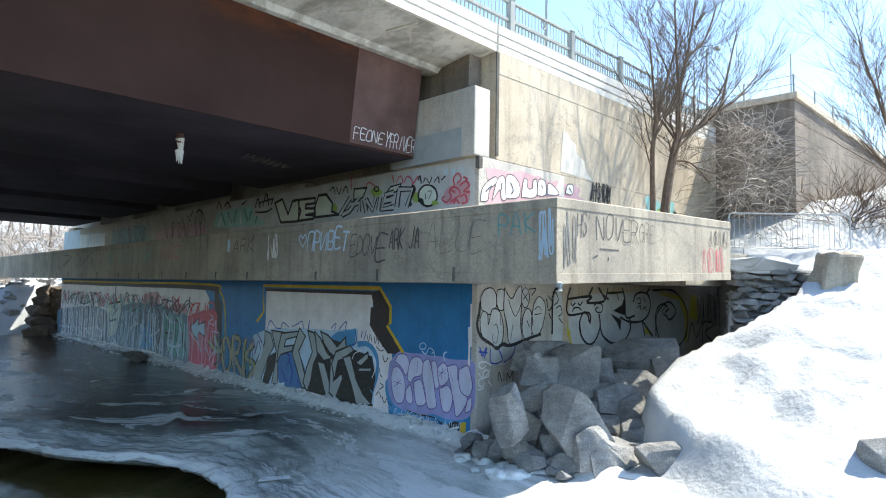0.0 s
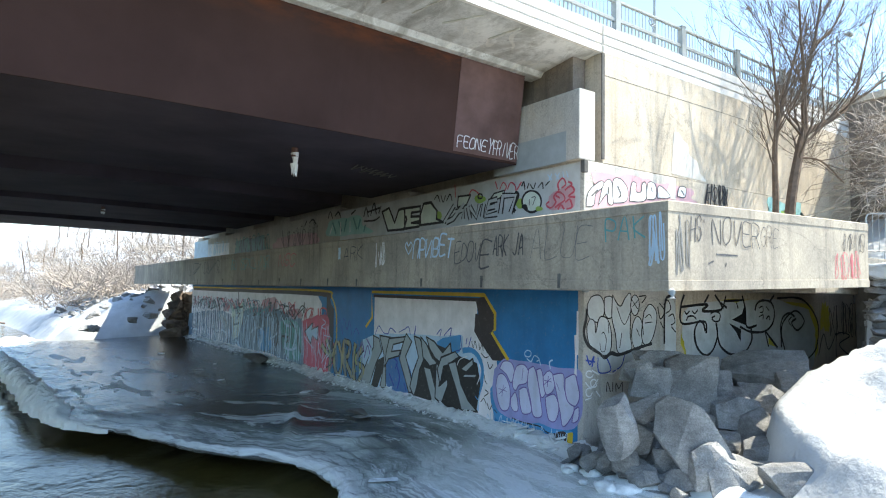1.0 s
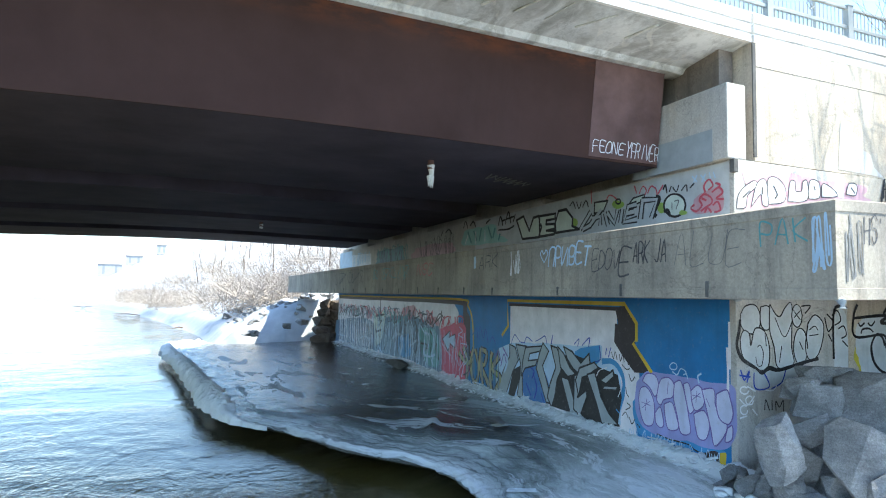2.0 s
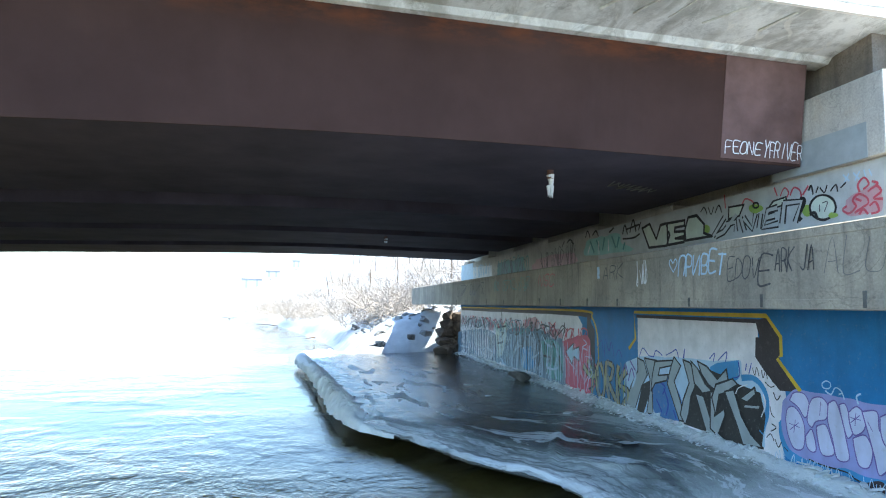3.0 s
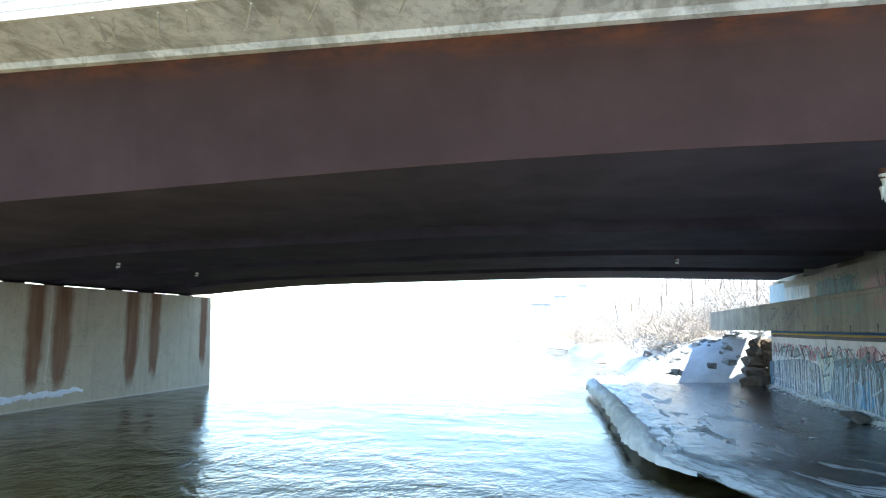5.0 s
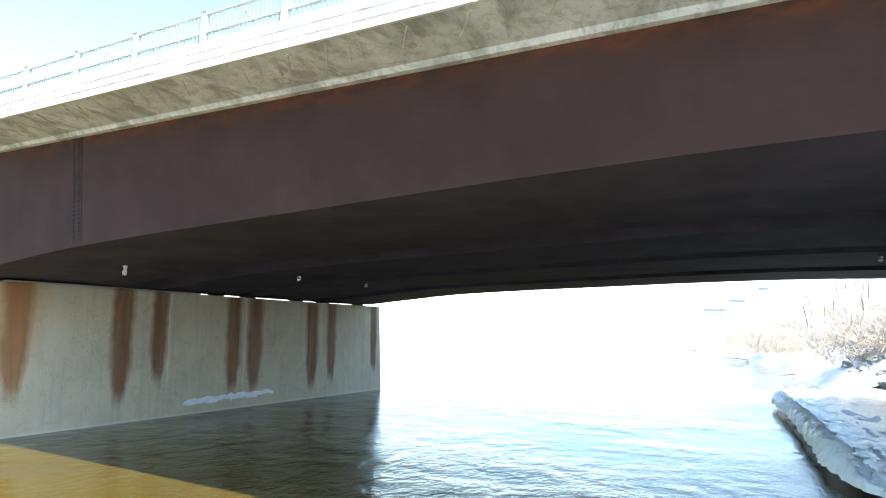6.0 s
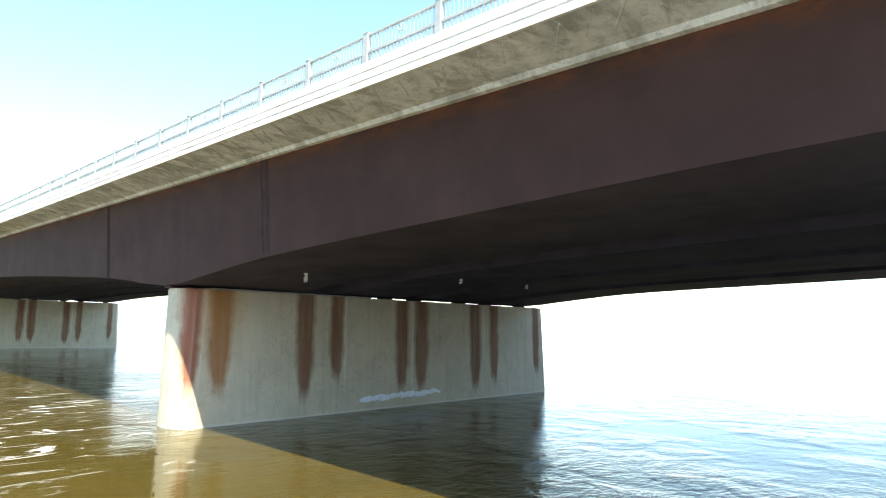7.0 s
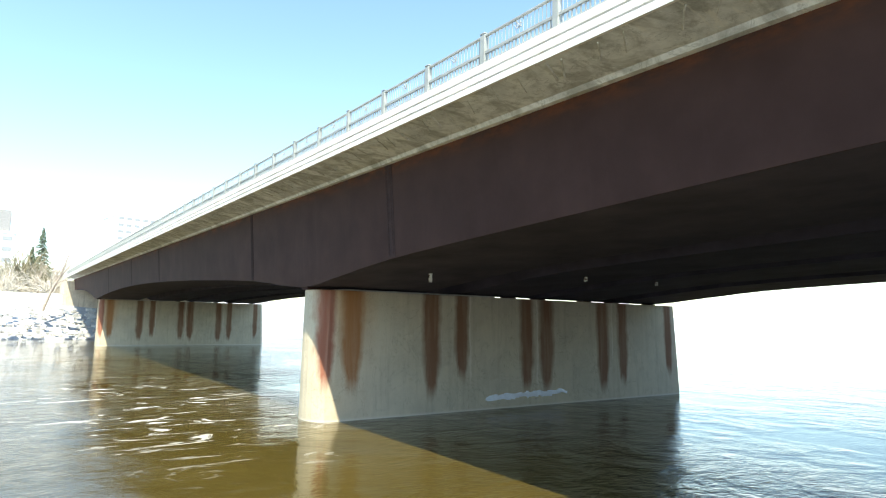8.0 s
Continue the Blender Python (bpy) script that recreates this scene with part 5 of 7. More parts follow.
strokes(mural, [[(-12.27, 2.09), (-11.92, 1.95), (-12.26, 1.80), (-11.86, 1.71)], [(-12.04, 1.50), (-11.46, 1.46), (-11.73, 1.20), (-11.43, 0.99), (-11.80, 0.72)], [(-12.17, 0.52), (-11.71, 0.89), (-11.96, 0.31)], [(-12.40, 0.96), (-12.18, 0.68)], [(-13.81, 1.37), (-13.36, 1.15), (-12.92, 0.98)]], 0.05, "pale", 0.011)
strokes(mural, [[(-11.55, 1.34), (-11.16, 1.10), (-11.32, 0.62), (-11.78, 0.41)], [(-13.87, 2.09), (-13.66, 2.32), (-14.01, 2.48)], [(-11.37, 1.55), (-11.64, 1.29)]], 0.06, "black", 0.0118)
# long slate field with white loops
patch(mural, [(-22.23, 1.81), (-20.10, 2.17), (-17.74, 2.23), (-16.33, 2.21), (-15.03, 1.95), (-14.08, 1.87), (-13.81, 0.51), (-14.18, 0.21), (-17.56, 0.36), (-22.16, 0.38)], "slate", 0.0064)
patch(mural, [(-31.84, 1.46), (-27.29, 1.81), (-24.06, 1.85), (-22.77, 1.42), (-22.34, 0.34), (-27.05, 0.23), (-31.60, 0.08)], "slate", 0.0066)
patch(mural, [(-16.43, 1.76), (-15.03, 1.90), (-14.17, 1.56), (-14.20, 0.47), (-15.66, 0.50)], "teal", 0.007)
patch(mural, [(-31.35, 1.27), (-28.54, 1.53), (-27.84, 0.39), (-31.17, 0.22)], "slate", 0.007)
patch(mural, [(-19.18, 1.23), (-17.66, 1.45), (-17.30, 0.62), (-18.78, 0.44)], "sky", 0.0069)
strokes(mural, [[(-17.84, 0.97), (-17.91, 1.75), (-17.58, 2.07), (-17.12, 1.79), (-17.13, 1.12)], [(-16.32, 2.07), (-15.76, 1.68), (-15.18, 1.58), (-15.26, 0.99), (-15.52, 0.33)], [(-20.27, 0.57), (-19.82, 1.13), (-18.95, 1.39), (-18.38, 1.08), (-18.91, 0.23)], [(-21.16, 0.66), (-21.05, 1.21), (-20.58, 1.78), (-20.08, 1.96)], [(-19.91, 1.91), (-19.53, 1.46), (-20.15, 1.00)], [(-17.54, 0.97), (-16.92, 1.14), (-16.53, 1.35)], [(-15.81, 0.76), (-15.05, 0.74), (-14.47, 0.88)], [(-14.90, 1.84), (-14.62, 1.31), (-14.93, 0.72), (-14.61, 0.43)], [(-22.18, 0.58), (-21.49, 0.30)], [(-17.03, 0.84), (-16.73, 0.53)]], 0.11, "ice", 0.0105)
strokes(mural, [[(-30.79, 1.50), (-29.84, 1.03), (-30.01, 0.34)], [(-29.11, 1.71), (-28.72, 0.93), (-27.85, 0.46)], [(-27.52, 1.64), (-27.63, 0.67), (-26.59, 0.42)], [(-26.29, 1.63), (-26.42, 0.90), (-25.64, 0.43)], [(-25.37, 1.73), (-24.62, 1.17), (-24.96, 0.42)], [(-24.05, 1.73), (-23.52, 0.94), (-24.08, 0.37)], [(-25.69, 0.73), (-24.80, 0.91), (-23.71, 0.75)], [(-31.23, 0.60), (-29.21, 0.63)]], 0.1, "ice", 0.0104)
strokes(mural, [[(-21.64, 1.62), (-20.86, 1.11), (-21.14, 0.50)], [(-18.95, 2.11), (-18.58, 1.57), (-18.24, 1.29)], [(-16.87, 2.10), (-16.40, 1.41), (-16.74, 0.72)], [(-15.67, 2.15), (-15.01, 1.72), (-14.51, 1.49)], [(-16.11, 1.19), (-15.34, 1.16), (-15.82, 0.85)], [(-29.87, 1.20), (-29.19, 0.50)], [(-26.99, 1.47), (-26.16, 0.76)], [(-24.67, 1.58), (-23.12, 1.02)], [(-14.38, 1.32), (-14.10, 0.69)]], 0.1, "black", 0.0092)
poly(mural, [(-23.18, 2.23), (-21.19, 2.43), (-21.28, 1.63), (-21.82, 0.77), (-22.86, 0.52)], "sage", 0.0096)
strokes(mural, [[(-22.85, 2.07), (-21.34, 2.21)], [(-22.66, 1.28), (-21.81, 1.41)], [(-22.10, 3.06), (-22.00, 2.21)], [(-22.30, 1.58), (-21.68, 1.89)]], 0.12, "black", 0.0112, True)
strokes(mural, [[(-29.97, 1.81), (-29.21, 2.31), (-28.15, 2.41)], [(-27.36, 2.30), (-27.06, 1.92), (-25.88, 2.09)], [(-26.89, 2.44), (-27.31, 1.91)], [(-25.67, 2.28), (-25.03, 2.54), (-24.53, 2.13)], [(-20.81, 2.25), (-20.50, 2.64), (-20.11, 2.22)], [(-19.77, 2.18), (-19.48, 2.56), (-18.96, 2.21)], [(-18.34, 2.23), (-18.24, 2.74)], [(-17.78, 2.70), (-17.45, 2.27)], [(-16.92, 2.67), (-17.16, 2.18), (-16.34, 2.31)], [(-15.55, 2.24), (-15.04, 2.04), (-14.69, 2.28)], [(-13.90, 2.61), (-13.88, 2.22)]], 0.09, "black", 0.0098)
for k, (u0, u1, v0, v1, col, n, w) in enumerate(((-23.4, -14.2, 0.2, 1.9, "ice", 26, 0.055), (-23.4, -14.2, 0.3, 1.8, "black", 24, 0.04), (-31.0, -23.2, 0.2, 1.9, "white", 26, 0.055), (-31.0, -23.2, 0.2, 1.9, "black", 22, 0.04), (-30.8, -15.0, 1.9, 2.5, "slate", 26, 0.04), (-14.2, -11.6, 0.3, 1.9, "pale", 9, 0.03), (-11.6, -9.0, 0.2, 1.5, "slate", 12, 0.03), (-2.9, -0.4, 0.12, 0.4, "ice", 14, 0.02))):
    scrawl(mural, u0, u1, v0, v1, col, n, 700 + k, w, 0.0135 + 0.0004 * k, k % 2 == 0)
for k, (u0, u1, v0, v1, col, n) in enumerate(((-31.0, -24.0, 1.9, 2.5, "black", 12), (-30.5, -14.0, 2.0, 2.6, "red", 16), (-22.8, -14.0, 1.9, 2.45, "black", 14), (-29.0, -18.0, 1.9, 2.4, "teal", 12), (-14.0, -12.0, 1.9, 2.4, "red", 5))):
    scrawl(mural, u0, u1, v0, v1, col, n, 760 + k, 0.065, 0.017 + 0.0004 * k, k % 2 == 0)
# upper part of the river face
upper = Face(wall, (0, 0, 0), (0, -1, 0), (-1, 0, 0), "spray_paint")
poly(upper, [(-11.0, 4.4), (-0.1, 4.4), (-0.1, 5.79), (-11.0, 5.79)], "silver", 0.0028)
# broad pale letters with black edges
letter(upper, [(-8.09, 5.52), (-7.68, 5.60), (-7.33, 5.13), (-7.11, 5.49), (-6.83, 5.51), (-6.66, 5.17), (-6.81, 4.90), (-7.72, 4.92)], "sage", "black", 0.085, 0.009)
letter(upper, [(-6.77, 5.50), (-5.96, 5.48), (-5.96, 5.34), (-6.40, 5.34), (-6.42, 5.23), (-5.98, 5.20), (-5.95, 5.07), (-6.39, 5.05), (-5.98, 5.01), (-6.00, 4.92), (-6.75, 4.91)], "sage", "black", 0.085, 0.0102)
letter(upper, [(-5.95, 5.23), (-5.79, 5.53), (-5.43, 5.53), (-5.13, 5.27), (-5.15, 5.06), (-4.84, 4.95), (-5.92, 4.95)], "sage", "black", 0.085, 0.0114)
patch(upper, [(-4.87, 5.14), (-4.90, 5.09), (-4.97, 5.05), (-5.07, 5.04), (-5.18, 5.07), (-5.26, 5.12), (-5.29, 5.18), (-5.26, 5.24), (-5.18, 5.28), (-5.08, 5.28), (-4.98, 5.26), (-4.90, 5.21)], "lime", 0.0086)
letter(upper, [(-4.19, 5.55), (-3.68, 5.53), (-3.84, 5.30), (-4.21, 5.28)], "sage", "black", 0.06, 0.0125)
letter(upper, [(-2.97, 5.29), (-2.77, 5.46), (-2.41, 5.49), (-2.39, 5.36), (-2.69, 5.31)], "sage", "black", 0.05, 0.0126)
strokes(upper, [[(-4.35, 5.34), (-4.79, 4.94)]], 0.21, "black", 0.01, True)
strokes(upper, [[(-4.35, 5.34), (-4.79, 4.94)]], 0.11, "silver", 0.0132, True)
strokes(upper, [[(-3.93, 5.35), (-4.39, 5.00), (-4.69, 4.93)]], 0.21, "black", 0.0106, True)
strokes(upper, [[(-3.93, 5.35), (-4.39, 5.00), (-4.69, 4.93)]], 0.11, "silver", 0.0138, True)
strokes(upper, [[(-4.30, 5.16), (-3.97, 5.18), (-3.97, 4.96)]], 0.21, "black", 0.0112, True)
strokes(upper, [[(-4.30, 5.16), (-3.97, 5.18), (-3.97, 4.96)]], 0.11, "silver", 0.0144, True)
strokes(upper, [[(-3.79, 5.25), (-3.67, 4.93)]], 0.21, "black", 0.0118, True)
strokes(upper, [[(-3.79, 5.25), (-3.67, 4.93)]], 0.11, "silver", 0.015, True)
strokes(upper, [[(-3.70, 5.24), (-3.43, 4.96), (-3.31, 5.28)]], 0.21, "black", 0.0124, True)
strokes(upper, [[(-3.70, 5.24), (-3.43, 4.96), (-3.31, 5.28)]], 0.11, "silver", 0.0156, True)
strokes(upper, [[(-3.14, 5.26), (-3.22, 4.94)]], 0.21, "black", 0.013, True)
strokes(upper, [[(-3.14, 5.26), (-3.22, 4.94)]], 0.11, "silver", 0.0162, True)
strokes(upper, [[(-2.65, 5.31), (-2.93, 5.29), (-3.09, 4.95), (-2.64, 4.97)]], 0.21, "black", 0.0136, True)
strokes(upper, [[(-2.65, 5.31), (-2.93, 5.29), (-3.09, 4.95), (-2.64, 4.97)]], 0.11, "silver", 0.0168, True)
strokes(upper, [[(-2.99, 5.14), (-2.73, 5.16)]], 0.21, "black", 0.0142, True)
strokes(upper, [[(-2.99, 5.14), (-2.73, 5.16)]], 0.11, "silver", 0.0174, True)
strokes(upper, [[(-2.45, 5.39), (-2.53, 4.96)]], 0.21, "black", 0.0148, True)
strokes(upper, [[(-2.45, 5.39), (-2.53, 4.96)]], 0.11, "silver", 0.018, True)
strokes(upper, [[(-2.49, 5.37), (-2.00, 5.33), (-2.18, 4.94)]], 0.21, "black", 0.0154, True)
strokes(upper, [[(-2.49, 5.37), (-2.00, 5.33), (-2.18, 4.94)]], 0.11, "silver", 0.0186, True)
strokes(upper, [[(-2.04, 5.39), (-1.93, 5.32), (-2.07, 5.06), (-2.02, 4.96)]], 0.12, "black", 0.018)
patch(upper, [(-3.07, 5.36), (-3.10, 5.31), (-3.17, 5.28), (-3.26, 5.27), (-3.36, 5.30), (-3.43, 5.35), (-3.46, 5.41), (-3.43, 5.46), (-3.36, 5.49), (-3.27, 5.49), (-3.17, 5.47), (-3.10, 5.42)], "lime", 0.0195)
strokes(upper, [[(-3.20, 5.44), (-3.21, 5.42), (-3.24, 5.40), (-3.29, 5.40), (-3.33, 5.41), (-3.36, 5.44), (-3.37, 5.46), (-3.36, 5.49), (-3.33, 5.51), (-3.29, 5.51), (-3.24, 5.50), (-3.21, 5.47), (-3.20, 5.44)]], 0.05, "black", 0.0205)
letter(upper, [(-1.19, 5.10), (-1.23, 4.99), (-1.34, 4.92), (-1.49, 4.90), (-1.64, 4.95), (-1.76, 5.05), (-1.80, 5.17), (-1.76, 5.28), (-1.64, 5.36), (-1.49, 5.37), (-1.34, 5.32), (-1.23, 5.22)], "sage", "black", 0.06, 0.0115, True)
strokes(upper, [[(-1.56, 5.20), (-1.56, 5.06)], [(-1.49, 5.22), (-1.37, 5.22), (-1.45, 5.05)]], 0.025, "faint", 0.0185)
patch(upper, [(-1.73, 5.10), (-1.75, 5.05), (-1.80, 5.01), (-1.87, 5.01), (-1.94, 5.03), (-2.00, 5.08), (-2.02, 5.13), (-2.00, 5.19), (-1.95, 5.22), (-1.87, 5.23), (-1.80, 5.21), (-1.75, 5.16)], "lime", 0.0088)
patch(upper, [(-1.11, 4.91), (-1.12, 4.89), (-1.17, 4.87), (-1.24, 4.87), (-1.30, 4.88), (-1.35, 4.91), (-1.37, 4.94), (-1.35, 4.97), (-1.30, 4.99), (-1.24, 4.99), (-1.17, 4.97), (-1.12, 4.94)], "lime", 0.0186)
strokes(upper, [[(-1.80, 5.04), (-1.68, 5.06), (-1.61, 4.92)]], 0.08, "black", 0.0188)
patch(upper, [(-1.01, 5.18), (-0.73, 5.31), (-0.35, 5.35), (-0.28, 4.92), (-0.58, 4.88), (-0.98, 4.92)], "blush", 0.006)
strokes(upper, [[(-0.95, 5.08), (-1.04, 5.02), (-0.91, 4.94), (-0.76, 5.04), (-0.82, 5.16), (-0.70, 5.25), (-0.54, 5.17), (-0.51, 5.06), (-0.64, 5.00), (-0.79, 4.93)], [(-0.67, 5.28), (-0.70, 5.42), (-0.57, 5.52), (-0.48, 5.39), (-0.60, 5.32)], [(-0.49, 5.01), (-0.37, 5.06), (-0.31, 4.90), (-0.46, 4.87)], [(-0.51, 5.26), (-0.34, 5.33), (-0.25, 5.22), (-0.40, 5.13), (-0.22, 5.09)], [(-0.70, 4.89), (-0.61, 4.97), (-0.52, 4.87)], [(-0.76, 5.18), (-0.64, 5.12)], [(-0.42, 5.43), (-0.31, 5.37), (-0.40, 5.31)]], 0.055, "red", 0.0145)
strokes(upper, [[(-2.57, 5.53), (-2.45, 5.68), (-2.34, 5.58), (-2.38, 5.48)], [(-2.30, 5.50), (-2.19, 5.64), (-2.04, 5.56), (-2.00, 5.41)], [(-2.73, 5.74), (-2.65, 5.55)], [(-3.75, 5.52), (-3.62, 5.65), (-3.40, 5.56), (-3.31, 5.44)], [(-4.34, 5.87), (-4.31, 5.54)], [(-1.97, 5.45), (-1.82, 5.61)]], 0.045, "red", 0.0118)
strokes(upper, [[(-5.27, 5.59), (-5.12, 5.69), (-5.01, 5.50)], [(-4.96, 5.67), (-4.85, 5.48), (-4.75, 5.65)], [(-4.70, 5.49), (-4.55, 5.65), (-4.45, 5.47)], [(-1.82, 5.51), (-1.75, 5.60), (-1.71, 5.42)], [(-1.64, 5.44), (-1.58, 5.55)], [(-1.54, 5.52), (-1.44, 5.41), (-1.37, 5.54)], [(-1.30, 5.41), (-1.17, 5.51), (-1.14, 5.37)], [(-1.07, 5.43), (-0.95, 5.51)]], 0.045, "black", 0.0119)
strokes(upper, [[(-1.01, 5.66), (-0.88, 5.52)], [(-0.88, 5.66), (-0.98, 5.51)], [(-0.79, 5.65), (-0.67, 5.51)], [(-0.66, 5.65), (-0.76, 5.50)], [(-0.57, 5.66), (-0.54, 5.52)], [(-0.47, 5.65), (-0.42, 5.52)]], 0.04, "ice", 0.0121)
patch(upper, [(-11.99, 5.39), (-11.71, 5.55), (-10.39, 5.54), (-9.48, 5.51), (-9.35, 5.26), (-8.76, 5.03), (-8.87, 4.93), (-11.97, 5.02)], "mint", 0.0085)
strokes(upper, [[(-11.61, 5.48), (-11.30, 5.06)], [(-11.14, 5.48), (-10.85, 5.11)], [(-10.52, 5.51), (-10.67, 5.09)], [(-10.01, 5.50), (-9.74, 5.10)], [(-9.51, 5.42), (-9.66, 5.10)], [(-9.15, 5.21), (-9.26, 4.99)]], 0.1, "teal", 0.0105)
strokes(upper, [[(-11.82, 5.05), (-11.60, 5.36)], [(-10.93, 4.99), (-10.96, 5.43)], [(-10.23, 5.03), (-10.25, 5.41)]], 0.06, "white", 0.0115)
strokes(upper, [[(-12.00, 5.64), (-11.82, 5.87), (-11.62, 5.61)], [(-11.43, 5.67), (-11.16, 5.80), (-10.97, 5.59)], [(-10.18, 5.63), (-9.85, 5.75)], [(-9.28, 5.47), (-9.13, 5.75), (-8.97, 5.44)], [(-8.82, 5.47), (-8.61, 5.84), (-8.45, 5.47)], [(-8.30, 5.49), (-8.17, 5.72)], [(-9.05, 5.60), (-8.24, 5.66)], [(-9.27, 5.33), (-8.59, 5.30), (-8.23, 5.38)], [(-13.67, 5.61), (-13.35, 5.72), (-13.01, 5.52)], [(-14.12, 5.52), (-13.90, 5.72)]], 0.07, "black", 0.0122)
blob(upper, -17.6, -12.7, 4.45, 5.3, "blush", 0.006, 35, 0.14)
scrawl(upper, -16.5, -12.8, 4.6, 5.5, "black", 10, 80, 0.03)
blob(upper, -23.2, -18.4, 4.4, 5.5, "slate", 0.006, 29, 0.2)
scrawl(upper, -23.0, -18.0, 4.5, 5.5, "teal", 10, 81, 0.08)
scrawl(upper, -22.5, -18.6, 4.7, 5.45, "black", 8, 82, 0.05)
poly(upper, [(-28.1, 4.4), (-24.0, 4.4), (-24.0, 5.4), (-28.1, 5.5)], "white", 0.007)
scrawl(upper, -27.8, -24.4, 4.9, 5.5, "ice", 10, 83, 0.06)
poly(upper, [(-31.25, 4.4), (-28.1, 4.4), (-28.1, 5.78), (-31.25, 5.78)], "ice", 0.006)

# ledge, river face
lx = Face(ledge, (-1.978, 0, 0), (0, -1, 0), (-1, 0, 0), "tag")
word(lx, "ПРИВЕТ", -3.14, -1.62, 3.86, 4.28, "ice", 0.05, 0.12, 0.004, 0.08, None, 0, 2, "pale blue spray lettering")
strokes(lx, [[(-3.33, 3.95), (-3.48, 4.13), (-3.42, 4.22), (-3.34, 4.14), (-3.25, 4.22), (-3.19, 4.12), (-3.33, 3.95)]], 0.035, "ice", 0.006)
word(lx, "EDOV", -1.6, -0.75, 3.70, 4.10, "faint", 0.028, 0.1, 0.004)
word(lx, "E", -0.78, -0.42, 3.58, 4.1, "faint", 0.04, 0.1, 0.004)
word(lx, "ARK JA", -0.4, 0.45, 3.8, 4.2, "faint", 0.03, 0.1, 0.0045)
word(lx, "ALUE", 0.56, 2.0, 3.7, 4.25, "ghost", 0.016, 0.1, 0.004)
word(lx, "ARK", -6.6, -5.5, 3.9, 4.25, "faint", 0.028, 0.1, 0.004)
scrawl(lx, -4.86, -4.35, 3.75, 4.25, "white", 4, 90, 0.028, 0.006)
blob(lx, -6.93, -6.78, 3.92, 4.27, "ice", 0.005, 31, 0.3)
word(lx, "NSC", -11.4, -9.9, 3.85, 4.25, "red", 0.035, 0.3, 0.004)
scrawl(lx, -17.0, -12.0, 3.8, 4.2, "teal", 8, 92, 0.03, 0.006)
scrawl(lx, -24.0, -18.0, 3.7, 4.2, "faint", 7, 93, 0.04, 0.006)
word(lx, "PAK", 2.2, 2.94, 3.93, 4.28, "teal", 0.03, 0.0, 0.004)
scrawl(lx, 2.98, 3.22, 3.7, 4.26, "ice", 3, 94, 0.028, 0.007)
scrawl(lx, 2.98, 3.2, 3.6, 3.9, "ice", 2, 95, 0.035, 0.008)
# ledge, sunlit face
ly = Face(ledge, (0, -3.288, RISE * 1.99), (1, 0, RISE), (0, -1, 0), "tag")
word(ly, "HS'", -1.47, -1.05, 3.9, 4.27, "faint", 0.022, 0.05, 0.004)
word(ly, "NOVER", -0.95, 0.38, 3.86, 4.27, "faint", 0.022, 0.05, 0.004)
word(ly, "GRE", 0.4, 0.95, 3.88, 4.22, "faint", 0.012, 0.1, 0.004)
scrawl(ly, -1.8, -1.52, 3.5, 4.2, "ghost", 3, 96, 0.03, 0.006)
strokes(ly, [[(-0.84, 3.74), (-0.27, 3.73)], [(-1.05, 3.6), (-0.9, 3.64)], [(-0.6, 3.56), (-0.58, 3.62)]], 0.03, "faint", 0.006, True)
scrawl(ly, 2.95, 4.05, 3.4, 3.85, "red", 7, 97, 0.015, 0.006)
scrawl(ly, 3.3, 4.2, 3.9, 4.2, "faint", 6, 98, 0.015, 0.006)
# wing wall and side wall
for x0, x1, z0, z1 in ((0.6, 11.9, 7.66, 7.665), (6.2, 6.208, 7.62, 8.1)):
    part("form_joint", boxed(x0, x1, -0.003, 0.01, z0, z1), M_RUBBLE, wing, "dark form joint")
part("expansion_joint", boxed(0.52, 0.6, -0.006, 0.02, 5.9, 8.12), M_RUBBLE, wing, "dark open expansion joint")
wy = Face(wing, (0, 0, 0), (1, 0, 0), (0, -1, 0), "spray_paint")
sy = Face(lower, (0, 0, 0), (1, 0, 0), (0, -1, 0), "spray_paint")
ay = Face(wall, (0, 0, 0), (1, 0, 0), (0, -1, 0), "spray_paint")
blob(ay, 0.05, 3.9, 4.6, 5.7, "blush", 0.004, 41, 0.2)
letter(ay, [(0.05, 4.89), (0.10, 5.15), (0.28, 5.33), (0.51, 5.45), (0.57, 5.35), (0.33, 5.16), (0.27, 4.93)], "white", "faint", 0.03, 0.0085, True)
letter(ay, [(0.41, 4.94), (0.57, 5.40), (0.80, 5.48), (0.86, 5.03), (0.71, 5.01), (0.66, 5.20)], "white", "faint", 0.03, 0.0096, True)
letter(ay, [(0.86, 5.03), (0.85, 5.49), (1.08, 5.56), (1.31, 5.38), (1.27, 5.11)], "white", "faint", 0.03, 0.0107, True)
letter(ay, [(1.38, 5.12), (1.45, 5.51), (1.59, 5.52), (1.59, 5.35), (1.76, 5.36), (1.80, 5.54), (1.92, 5.56), (1.90, 5.19)], "white", "faint", 0.03, 0.0118, True)
letter(ay, [(1.95, 5.22), (2.00, 5.58), (2.25, 5.57), (2.26, 5.27)], "white", "faint", 0.03, 0.0129, True)
letter(ay, [(2.32, 5.28), (2.36, 5.55), (2.60, 5.50), (2.78, 5.34)], "white", "faint", 0.03, 0.014, True)
letter(ay, [(3.05, 5.40), (3.14, 5.62), (3.37, 5.62), (3.33, 5.40)], "white", "faint", 0.03, 0.0151, True)
